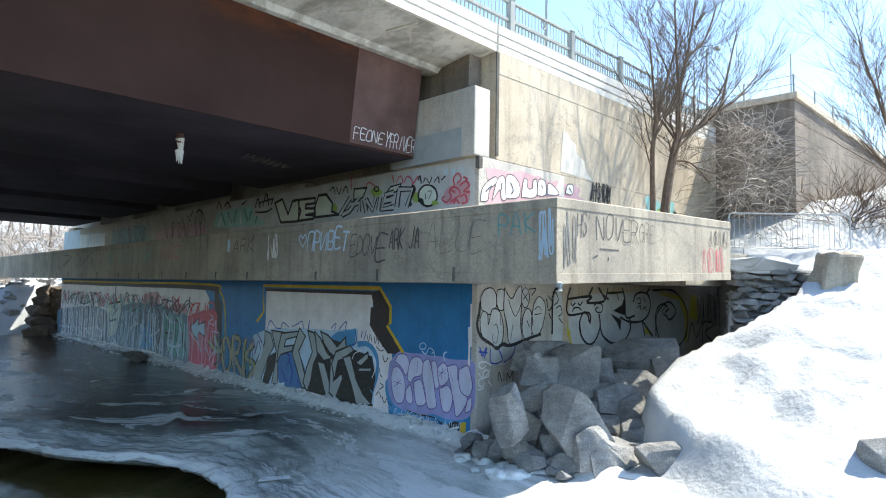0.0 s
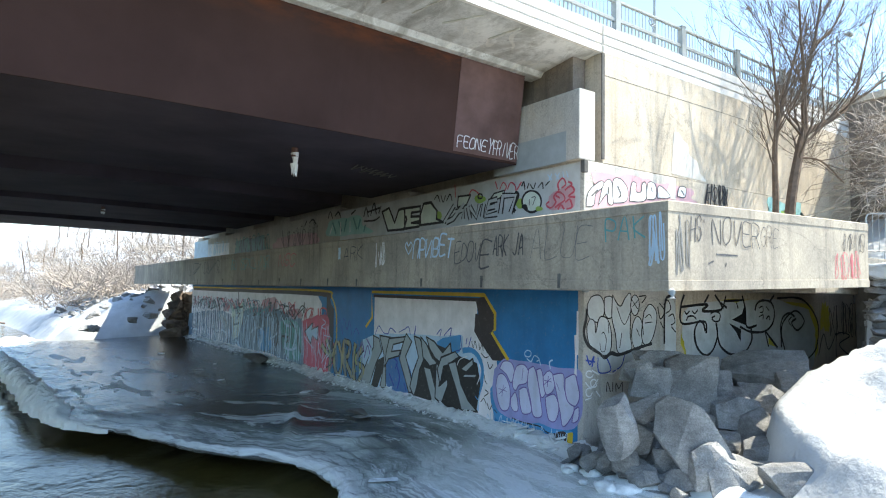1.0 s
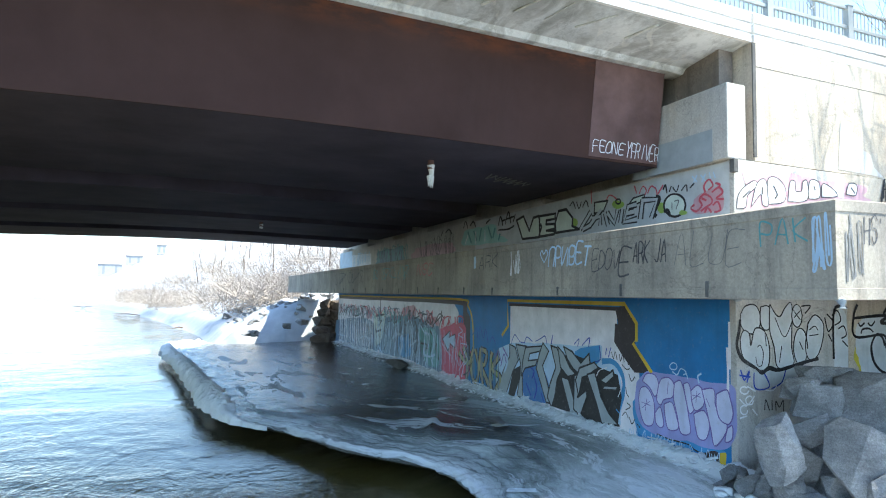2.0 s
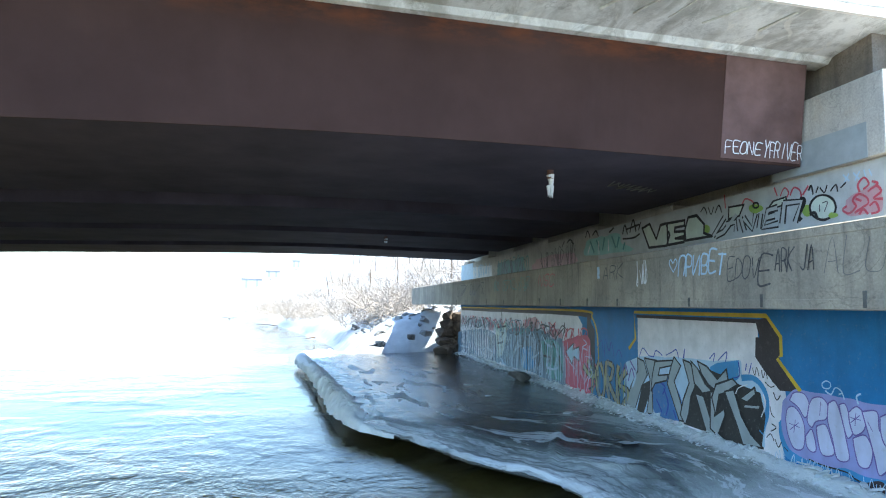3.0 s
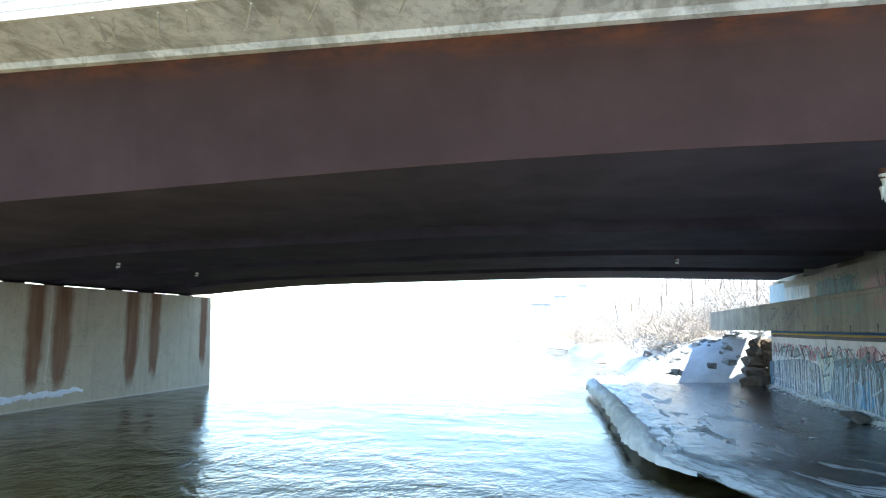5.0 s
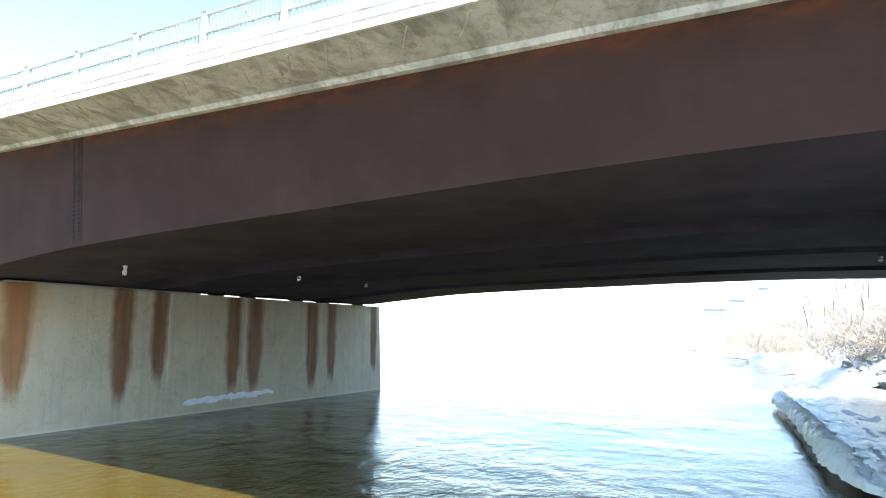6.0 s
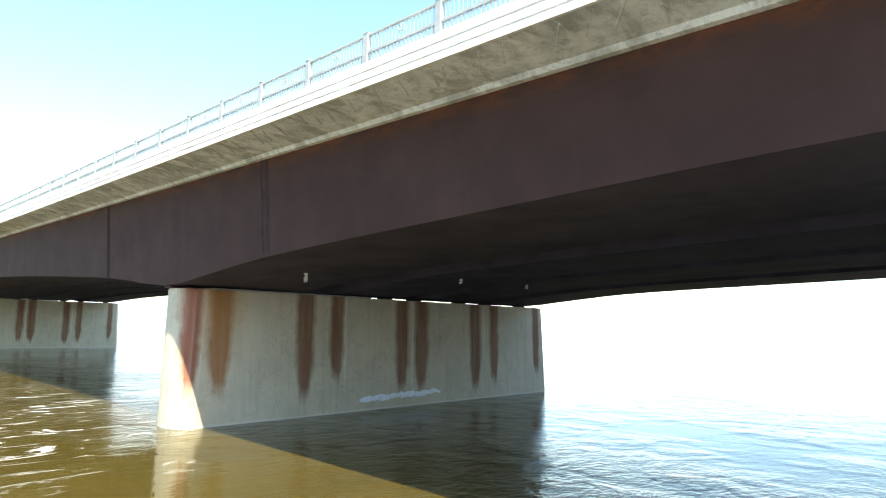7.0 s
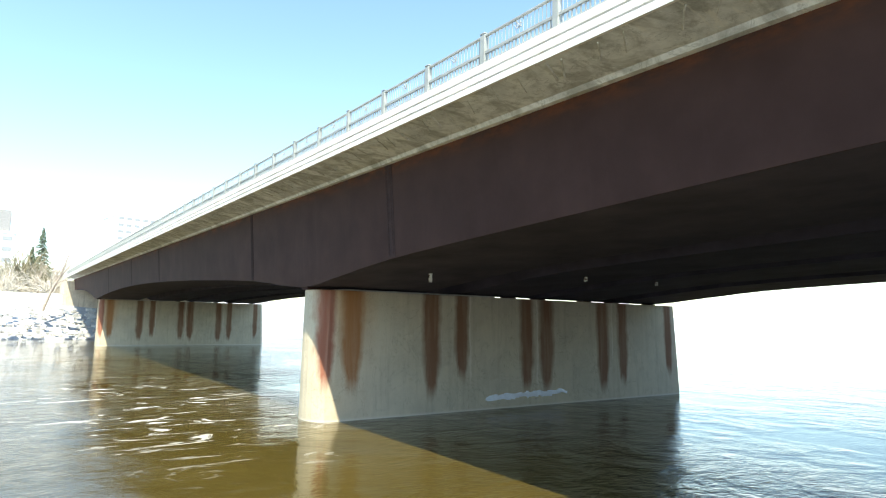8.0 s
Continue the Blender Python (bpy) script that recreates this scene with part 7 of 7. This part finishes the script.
# ---- dark retaining wall beyond the wing wall ----
dark = tagged(put("wall_dark", boxed(12.0, 34, -2.45, 0.9, 3.0, 9.2, bevel=0.03), M_DARKWALL), "dark weathered concrete retaining wall", "retaining wall", kind="structure")
tagged(put("coping_dark", boxed(11.9, 34, -2.55, 0.9, 9.202, 9.42, bevel=0.02), M_WING), "pale concrete coping of the dark wall", "coping", kind="structure")
fence = tagged(empty("fence", (12.1, -2.4, 9.42)), "thin steel post and wire fence on the wall", "fence")
for x, y in ((12.1, -0.9), (12.1, -2.4), (14.4, -2.4), (16.7, -2.4), (19.0, -2.4), (21.5, -2.4), (24, -2.4)):
    bm = bmesh.new()
    bar(bm, (x - 12.1, y + 2.4, 0), (x - 12.1, y + 2.4, 0.62), 0.03)
    part("post", bm, M_RAIL, fence)
for h_ in (0.58, 0.3):
    bm = bmesh.new()
    bar(bm, (0, 2.4, h_), (0, 0, h_), 0.012, 5)
    bar(bm, (0, 0, h_), (12, 0, h_), 0.012, 5)
    part("wire", bm, M_RAIL, fence)
bm = bmesh.new()
bar(bm, (12.2, -2.3, 9.42), (12.2, -2.3, 10.7), 0.022)
tagged(put("marker_pole", bm, M_GALV), "thin steel marker pole on the wall corner", "pole")
for (x, y, z0, h_, arm) in ((16.0, 10.0, 8.6, 9.6, 1.2), (30.2, 7.7, 8.0, 10.7, 0.6)):
    lamp = tagged(empty("street_lamp", (x, y, z0)), "slim green-grey street lamp on the bridge", "street lamp", "street lamps")
    bm = bmesh.new()
    tube(bm, [Vector((0, 0, 0)), Vector((0, 0, h_))], [0.11, 0.06], 8)
    part("pole", bm, M_RAIL, lamp)
    bm = bmesh.new()
    tube(bm, [Vector((0, 0, h_ - 0.3)), Vector((arm * 0.5, -arm * 0.4, h_ + 0.1)), Vector((arm, -arm * 0.7, h_ + 0.1))], [0.04, 0.04, 0.03], 6)
    arm_ = part("arm", bm, M_RAIL, lamp)
    part("lantern", boxed(arm - 0.15, arm + 0.35, -arm * 0.7 - 0.15, -arm * 0.7 + 0.15, h_ + 0.02, h_ + 0.2, bevel=0.04), M_RAIL, arm_)

# ---- bare trees and brush ----
def grow(rng, wood, twig, p, d, length, radius, depth, spread=0.6, up=0.12, wander=0.18):
    n = 5 if depth > 1 else 3
    pts, q = [p.copy()], d.normalized()
    for _ in range(n):
        q = (q + Vector((rng.uniform(-1, 1), rng.uniform(-1, 1), rng.uniform(-1, 1))) * wander + Vector((0, 0, up))).normalized()
        pts.append(pts[-1] + q * (length / n))
    end = max(radius * (0.6 if depth else 0.4), 0.003)
    radii = [radius + (end - radius) * k / n for k in range(n + 1)]
    tube(wood if depth >= 4 else twig, pts, radii, 7 if depth >= 4 else (4 if depth > 1 else 3))
    if depth == 0:
        return
    for k in range(4 if depth > 3 else (5 if depth > 1 else 6)):
        f = rng.uniform(0.3, 1.0)
        i = min(int(f * n), n - 1)
        at = pts[i].lerp(pts[i + 1], f * n - i)
        side = Vector((rng.uniform(-1, 1), rng.uniform(-1, 1), rng.uniform(-0.2, 0.5)))
        grow(rng, wood, twig, at, q + side * spread * 1.3, length * rng.uniform(0.48, 0.74), max(end * rng.uniform(0.45, 0.75), 0.0034), depth - 1, spread, up, wander)


def bare_tree(at, height, radius, seed, lean=(0, 0), depth=5, label="bare grey-brown tree with fine twigs", stems=1, up=0.14, mat=None, spread=0.55):
    rng = random.Random(seed)
    t = tagged(empty("tree", at), label, "tree")
    wood, twig = bmesh.new(), bmesh.new()
    for s in range(stems):
        d = Vector((lean[0] + rng.uniform(-0.1, 0.1) * stems, lean[1] + rng.uniform(-0.1, 0.1) * stems, 1))
        grow(rng, wood, twig, Vector((0.12 * s, 0, -0.15)), d, height * 0.36, radius, depth, spread, up)
    part("trunk", wood, M_BARK, t)
    part("crown", twig, mat or M_TWIG, t)
    return t


def brush(at, sx, sy, sz, n, seed, label, mat=None, droop=0.0):
    """A tangle of dry arching stems."""
    rng = random.Random(seed)
    bm = bmesh.new()
    for _ in range(n):
        p = Vector((rng.uniform(-sx, sx) / 2, rng.uniform(-sy, sy) / 2, rng.uniform(0, 0.25 if not droop else 0.9) * sz))
        d = Vector((rng.uniform(-1, 1), rng.uniform(-1, 1), rng.uniform(0.3, 1.3)))
        pts = [p]
        l = sz * rng.uniform(0.4, 0.9) / 4
        for k in range(4):
            d = (d.normalized() + Vector((rng.uniform(-0.5, 0.5), rng.uniform(-0.5, 0.5), rng.uniform(-0.4, 0.2) - droop * 0.5)))
            pts.append(pts[-1] + d.normalized() * l)
        r = (sz * rng.uniform(0.0025, 0.005)) * (1 if at[1] < 20 and at[0] > -100 else 2.2)
        tube(bm, pts, [r, r, r * 0.8, r * 0.6, r * 0.4], 3)
    b = tagged(put("brush", bm, mat or M_TWIG), label, "brush", kind="stuff")
    b.location = at
    return b


def limbed_tree(at, limbs, seed, label, twigs=9, reach=1.5, mat=None):
    """A tree grown from a few main limbs, each a bent path with its start and end radius."""
    rng = random.Random(seed)
    t = tagged(empty("tree", at), label, "tree")
    wood, twig = bmesh.new(), bmesh.new()
    for r0, r1, skip, pts in limbs:
        p = spline3([Vector(q) - Vector(at) for q in pts])
        tube(wood, p, [r0 + (r1 - r0) * k / (len(p) - 1) for k in range(len(p))], 7)
        for k in range(twigs):
            f = skip + (1 - skip) * (k + rng.random()) / twigs
            i = min(int(f * (len(p) - 1)), len(p) - 2)
            d = (p[i + 1] - p[i]).normalized()
            side = Vector((rng.uniform(-1, 1), rng.uniform(-0.7, 0.7), rng.uniform(-0.1, 0.5)))
            grow(rng, wood, twig, p[i], d * 0.5 + side, reach * rng.uniform(0.7, 1.25) * (1.15 - 0.4 * f), max((r0 + (r1 - r0) * f) * 0.35, 0.010), 2, 0.7, 0.07, 0.14)
    part("trunk", wood, mat or M_BARK, t)
    part("crown", twig, mat or M_TWIG, t)
    return t


def spline3(pts, steps=5):
    out = []
    for i in range(len(pts) - 1):
        p0, p1, p2, p3 = pts[max(i - 1, 0)], pts[i], pts[i + 1], pts[min(i + 2, len(pts) - 1)]
        for k in range(steps):
            u = k / steps
            out.append(0.5 * (2 * p1 + (p2 - p0) * u + (2 * p0 - 5 * p1 + 4 * p2 - p3) * u * u + (3 * p1 - p0 - 3 * p2 + p3) * u**3))
    return out + [pts[-1]]


limbed_tree((5.2, -1.1, 4.1), [
    (0.085, 0.05, 0.55, [(5.2, -1.1, 4.1), (5.25, -1.1, 5.4), (5.26, -1.1, 6.7), (5.6, -1.1, 7.7)]),
    (0.05, 0.012, 0.05, [(5.6, -1.1, 7.7), (6.2, -1.1, 8.9), (6.8, -1.2, 10.4)]),
    (0.045, 0.012, 0.05, [(5.45, -1.1, 7.4), (5.1, -1.2, 8.3), (4.7, -1.3, 9.3)]),
], 4, "slim bare tree stem beside the wing wall", 11, 1.5)
limbed_tree((6.0, -1.0, 4.1), [
    (0.13, 0.10, 0.6, [(6.0, -1.0, 4.1), (6.15, -1.0, 5.4), (6.6, -1.0, 6.7), (6.95, -1.0, 7.35)]),
    (0.085, 0.015, 0.1, [(6.95, -1.0, 7.35), (6.88, -1.05, 8.5), (7.4, -1.1, 9.9), (7.95, -1.1, 11.6)]),
    (0.085, 0.015, 0.1, [(6.95, -1.0, 7.3), (8.3, -1.2, 7.95), (9.1, -1.3, 8.6), (9.6, -1.3, 9.6), (10.2, -1.4, 11.2)]),
    (0.05, 0.012, 0.1, [(8.6, -1.2, 8.2), (9.8, -1.5, 8.9), (11.0, -1.7, 9.9)]),
    (0.035, 0.012, 0.1, [(6.55, -1.0, 6.6), (7.3, -1.2, 6.6), (8.1, -1.4, 6.1)]),
    (0.05, 0.012, 0.1, [(6.9, -1.05, 8.4), (6.4, -1.2, 9.6), (6.1, -1.3, 11.0)]),
    (0.05, 0.012, 0.1, [(7.3, -1.1, 9.6), (8.3, -1.2, 10.4), (8.9, -1.3, 11.6)]),
], 9, "bare forked tree rising beside the wing wall", 10, 1.75)
M_PALETWIG = plain("pale dry brush", (0.40, 0.35, 0.30), 0.9, 0, 0.3, 4)
brush((10.2, -1.7, 5.4), 3.6, 1.4, 3.0, 420, 31, "dry tangled vines hanging on the dark wall", M_PALETWIG, 0.55)
brush((10.4, -2.6, 4.3), 3.4, 1.0, 1.6, 45, 32, "dry leafless brush behind the barrier", M_BARK)
brush((14.2, -3.3, 4.6), 3.6, 1.4, 3.4, 420, 33, "leafless shrub against the lit wall", M_BARK)
brush((13.4, -4.4, 4.7), 2.4, 1.4, 2.2, 240, 34, "dark leafless shrub in the snow", M_BARK)
bare_tree((13.8, -3.8, 4.6), 3.6, 0.04, 17, (-0.1, -0.2), 3, "small leafless shrub in the snow", 3, 0.05, M_BARK)
limbed_tree((12.2, -5.3, 4.5), [
    (0.07, 0.03, 0.2, [(12.2, -5.3, 4.5), (12.0, -5.2, 6.0), (11.6, -5.0, 7.4), (11.2, -4.7, 8.8)]),
    (0.05, 0.012, 0.1, [(12.0, -5.2, 6.0), (11.2, -4.8, 6.8), (10.4, -4.5, 7.3)]),
    (0.04, 0.012, 0.1, [(11.6, -5.0, 7.4), (12.2, -4.7, 8.6), (12.4, -4.5, 9.8)]),
    (0.04, 0.012, 0.1, [(11.3, -4.8, 8.6), (10.6, -4.6, 9.4), (10.3, -4.5, 10.2)]),
], 23, "leafless tree at the top of the snow bank", 14, 1.7)

# ---- downstream bank beyond the abutment ----
SHORE = [(31.0, -7.4), (40, -8.6), (50, -8.2), (67, -10.5), (100, -16), (165, -33), (230, -54), (300, -62), (420, 0)]


def shore_x(y):
    return smooth_lerp(y, SHORE)


def down_z(u, y):
    """Height u metres inland of the shore."""
    return -1.2 + 1.5 * ss(0, 2.5, u) + (7.0 + 12 * ss(60, 220, y)) * ss(380, 280, y) * ss(2.5, 26 + 30 * ss(80, 200, y), u) + 0.02 * u + 1.35 * ss(1.2, 5.6, u) * ss(31.4, 37.5, y) * ss(95, 60, y)


bm = bmesh.new()
us = [0.3 * i for i in range(31)] + [9.5, 11, 13, 15, 18, 22, 27, 35, 50, 80, 150, 400, 1200]
yy = [31.32 + 0.35 * i for i in range(60)] + [53 + 3 * i for i in range(25)] + [130 + 10 * i for i in range(22)]
grid = []
for y in yy:
    row = []
    for u in us:
        x = shore_x(y) + u
        row.append(bm.verts.new((x, y, down_z(u, y) - 1.9 * ss(36.5, 31.8, y) + min(1, u / 2) * ((0.3 + 0.15 * ss(50, 36, y)) * noise.fractal(Vector((x * 0.33, y * 0.33, 2)), 1.0, 2.0, 4) + 0.16 * ss(70, 45, y) * noise.fractal(Vector((x * 1.3, y * 1.3, 7)), 0.8, 2.0, 3)))))
    grid.append(row)
for a, b in zip(grid, grid[1:]):
    for i in range(len(us) - 1):
        bm.faces.new((a[i], a[i + 1], b[i + 1], b[i]))
for f in bm.faces:
    f.smooth = True
tagged(put("ground_downstream", bm, M_SNOW), "snowy downstream river bank", "snowy bank", kind="structure")
rng = random.Random(77)
for i in range(110):
    y = 33.5 + 26 * rng.random() ** 1.5
    u = rng.uniform(2.6, 10.5)
    s = rng.uniform(0.3, 0.95)
    r = tagged(put("riprap_stone", hull(rng, s, s * 0.8, s * 0.6, 11), M_ROCK), "dark riprap stone on the snowy bank", "rock", "riprap")
    r.matrix_world = pose(shore_x(y) + u, y, down_z(u, y) + 0.05, rng.uniform(0, 40), 0, rng.uniform(0, 180))
M_HEAP = plain("brown weathered rock", (0.12, 0.095, 0.075), 0.9, 0, 0.5, 2.0, 0.10)
for lev in range(5):
    for k in range(4):
        s = rng.uniform(0.75, 1.15)
        r = tagged(put("boulder", hull(rng, s, s * 1.1, s * 0.75, 18, 0.05), M_HEAP), "dark brown rock piled against the wall end", "rock", "rocks by the wall end")
        r.matrix_world = pose(-1.05 + 0.1 * lev + 0.42 * k + rng.uniform(-0.12, 0.12), 32.4 + 0.12 * lev + rng.uniform(-0.3, 0.3), 0.22 + 0.55 * lev, rng.uniform(-25, 25), rng.uniform(-25, 25), rng.uniform(0, 180))
# driftwood and ice logs at the far water edge
for a_, b_ in (((-31.5, 148, -0.75), (-27.5, 147, -0.7)), ((-19.5, 106, -0.8), (-10.6, 95, -0.7)), ((-10.2, 63.0, -0.8), (-7.6, 66.0, -0.72))):
    bm = bmesh.new()
    a_, b_ = Vector(a_), Vector(b_)
    tube(bm, [a_.lerp(b_, f) + Vector((0, 0, 0.12 * math.sin(f * 9))) for f in (0, 0.25, 0.5, 0.75, 1)], [0.04, 0.08, 0.09, 0.07, 0.03], 6)
    tagged(put("driftwood_log", bm, M_BARK), "dark driftwood log lying at the water edge", "log", "driftwood")
for i in range(100):
    y = 44 + 110 * rng.random() ** 1.3
    u = rng.uniform(4, 34) if i < 60 else rng.uniform(3, 12)
    brush((shore_x(y) + u, y, down_z(u, y) - 0.2), 6, 6, rng.uniform(2.0, 5.0), 110, 200 + i, "pale leafless brush on the far snowy bank", M_PALETWIG)
src = None
for i in range(44):
    y = 50 + 130 * rng.random()
    u = rng.uniform(14, 45)
    at = (shore_x(y) + u, y, down_z(u, y))
    if i < 5:
        src = src or []
        src.append(bare_tree(at, rng.uniform(10, 14), 0.12, 300 + i, (0, 0), 4, "bare tree on the far snowy bank", 1, 0.14, M_PALETWIG))
    else:
        copy_thing(src[i % 5], pose(*at, 0, 0, rng.uniform(0, 360)))


# ---- houses, far shores ----
M_SIDING = plain("grey house siding", (0.36, 0.365, 0.375), 0.7, 0, 0.1)
M_ROOF = plain("grey shingle roof", (0.27, 0.27, 0.275), 0.8, 0, 0.2)


def house(at, w, d, h_, turn, label):
    h0 = tagged(empty("house", at), label, "house")
    part("wall", boxed(-w / 2, w / 2, -d / 2, d / 2, 0, h_), M_SIDING, h0)
    part("roof", loft([[(x, -d / 2 - 0.3, h_), (x, 0, h_ + d * 0.35), (x, d / 2 + 0.3, h_)] for x in (-w / 2 - 0.3, w / 2 + 0.3)]), M_ROOF, h0, "grey shingle roof")
    for k in range(2):
        part("window", boxed(-w / 2 + w * (k + 0.5) / 2 - 0.4, -w / 2 + w * (k + 0.5) / 2 + 0.4, -d / 2 - 0.05, -d / 2 + 0.05, 0.8, h_ - 0.5), M_PALEPANE, h0)
    h0.matrix_basis = pose(*at, 0, 0, turn)


# pale base colour paints the sky's reflection into the panes
M_PALEPANE = plain("window glass tinted as sky reflection", (0.27, 0.29, 0.31), 0.15, 0, 0.1)
M_PALEWALL = plain("pale house siding", (0.62, 0.64, 0.66), 0.7, 0, 0.08)
for y, off, w, h_ in ((262.0, -36.0, 8.5, 4.6), (265.0, -28.0, 6.0, 3.6), (268.0, -18.5, 3.5, 3.8)):
    house((off, y, down_z(off - shore_x(y), y) - 0.3), w, 5, h_, 4, "small pale house on the far snowy bank")

# opposite shore, a long snowy rise past the last pier and round to downstream
bm = bmesh.new()
ring = []
for i in range(90):
    f = i / 89
    a = radians(200 - 120 * f)
    # shore distance from the near abutment
    r = 137 + 420 * ss(0.22, 0.75, f) + 40 * f
    if f < 0.05:
        r += 60 * (0.05 - f)
    row = []
    for k, (dr, z) in enumerate(((0, -1.4), (3, 0.3), (9, 3.5), (16, 7.5), (26, 8.3), (60, 10), (200, 14), (900, 20))):
        x, y = (r + dr) * math.cos(a), (r + dr) * math.sin(a) * 1.0
        row.append(bm.verts.new((x, y, z + 0.5 * noise.noise(Vector((x * 0.1, y * 0.1, 0))) * (k > 0))))
    ring.append(row)
for a, b in zip(ring, ring[1:]):
    for k in range(7):
        bm.faces.new((a[k], a[k + 1], b[k + 1], b[k]))
for f in bm.faces:
    f.smooth = True
tagged(put("ground_opposite", bm, M_SNOW), "snowy opposite river bank", "snowy bank", kind="structure")
tagged(put("wall_far_abutment", boxed(-168, -155.8, -0.2, 29, -1, 10.4, bevel=0.05), M_WING), "far concrete bridge abutment", "abutment wall", kind="structure")
bm = bmesh.new()
for i in range(700):
    a = radians(rng.uniform(170, 197))
    r = 137.5 + 13 * rng.random() ** 1.3
    w, h_ = rng.uniform(0.4, 1.1), rng.uniform(0.2, 0.5)
    x, y, z = r * math.cos(a), r * math.sin(a), (r - 137) * 0.40 - 0.6
    q = [bm.verts.new((x + dx * w * rng.uniform(0.6, 1), y + dy * w * rng.uniform(0.6, 1.2), z + dz * h_)) for dx in (-0.5, 0.5) for dy in (-0.5, 0.5) for dz in (-0.5, 0.6)]
    for f in ((0, 1, 3, 2), (4, 6, 7, 5), (0, 4, 5, 1), (2, 3, 7, 6), (1, 5, 7, 3)):
        bm.faces.new([q[k] for k in f])
M_FARROCK = plain("pale dry riprap", (0.46, 0.455, 0.44), 0.9, 0, 0.4, 0.8)
tagged(put("riprap", bm, M_FARROCK), "pale grey riprap stones along the far shore", "riprap", kind="stuff")


def conifer(at, h_, seed):
    rng = random.Random(seed)
    t = tagged(empty("tree", at), "dark green conifer on the far shore", "tree")
    bm = bmesh.new()
    tube(bm, [Vector((0, 0, 0)), Vector((0, 0, h_))], [0.2, 0.03], 6)
    part("trunk", bm, M_BARK, t)
    bm = bmesh.new()
    for k in range(260):
        z = h_ * (0.08 + 0.9 * (k / 260))
        a, l = rng.uniform(0, 6.28), (h_ - z) * 0.28 * rng.uniform(0.5, 1.1) + 0.15
        tip = Vector((math.cos(a) * l, math.sin(a) * l, z - l * 0.25))
        tube(bm, [Vector((0, 0, z)), Vector((tip.x * 0.6, tip.y * 0.6, z)), tip], [0.05, 0.16, 0.02], 3)
    part("crown", bm, M_NEEDLE, t)
    return t


M_NEEDLE = plain("conifer needles", (0.09, 0.12, 0.075), 0.8, 0, 0.4)
conifer((-188, -3.6, 9.5), 15.5, 1)
for i, (x, y) in enumerate(((-170, -4), (-172, 1), (-180, -9), (-178, -14), (-186, -1))):
    copy_thing(src[i % 5], pose(x, y, 7.0, 0, 0, 70 * i))
conifer((-187, -5.5, 9.5), 10.5, 4)
limbed_tree((-148, -3.72, 4.2), [
    (0.30, 0.18, 0.5, [(-148, -3.72, 4.2), (-148, -2.5, 8.3), (-148, -1.48, 10.5)]),
    (0.16, 0.05, 0.1, [(-148, -1.9, 9.7), (-148, -2.5, 11.8), (-148, -2.35, 13.8)]),
    (0.2, 0.04, 0.1, [(-148, -1.48, 10.5), (-148, -0.55, 13.8), (-148, 0.05, 16.3)]),
    (0.08, 0.02, 0.1, [(-148, -0.1, 15.6), (-148, 0.9, 16.9), (-148, 2.0, 17.8)]),
    (0.16, 0.04, 0.1, [(-148, -1.48, 10.4), (-148, -0.4, 12.2), (-148, 0.6, 13.6)]),
], 55, "leaning bare pale-barked tree on the far shore", 7, 2.4, M_PALETWIG)
M_DRYLEAF = plain("olive-brown withered leaves", (0.27, 0.245, 0.165), 0.9, 0, 0.3, 4)
for i, (x, y, h_) in enumerate(((-184, -8.2, 13.0), (-185, -6.4, 12.0), (-181, -5.0, 8.0), (-180, -2.0, 7.5), (-182, -7.3, 9.0), (-179, -3.6, 6.0))):
    brush((x, y, 8.0), 4, 3, h_, 260, 700 + i, "tall olive-brown shrub beside the conifers", M_DRYLEAF)
M_STRAW = plain("straw-coloured dry brush", (0.52, 0.48, 0.41), 0.9, 0, 0.3, 4)
for i in range(22):
    brush((-170 - rng.uniform(0, 16), -20 + i * 0.95, 7.0), 4, 4, rng.uniform(4.0, 9.0), 160, 500 + i, "pale leafless brush on the far shore", M_STRAW)


def tower(at, w, d, storeys, turn, label, attic=False):
    b = tagged(empty("apartment_building", at), label, "building")
    part("wall", boxed(-w / 2, w / 2, -d / 2, d / 2, 0, storeys * 3.0), M_PALEWALL, b)
    part("roof", boxed(-w / 2 - 0.2, w / 2 + 0.2, -d / 2 - 0.2, d / 2 + 0.2, storeys * 3.0, storeys * 3.0 + 0.6), M_COPE, b)
    for lev in range(storeys):
        n = int(d / 3.3)
        for k in range(n):
            y = -d / 2 + d * (k + 0.5) / n
            part("window", boxed(w / 2 - 0.1, w / 2 + 0.06, y - 1.1, y + 1.1, lev * 3 + 1.0, lev * 3 + 2.2), M_PALEPANE, b)
    if attic:
        part("attic_storey", boxed(-w / 2 + 1, w / 2 - 1, -d / 2 + 1, d / 2 - 1.4, storeys * 3.0 + 0.6, storeys * 3.0 + 6.6), M_ROOF, b, "grey set-back attic storey")
    b.matrix_basis = pose(*at, 0, 0, turn)


tower((-226, -19.4, 8), 14, 20, 6, 0, "pale apartment building with a set-back attic", True)
tower((-330, 42, 10), 20, 34, 13, 10, "distant pale apartment block")
tower((-350, 62, 10), 20, 20, 15, 0, "distant pale apartment block")
house((-300, 330, 10), 30, 12, 6, 20, "long low building on the far shore")
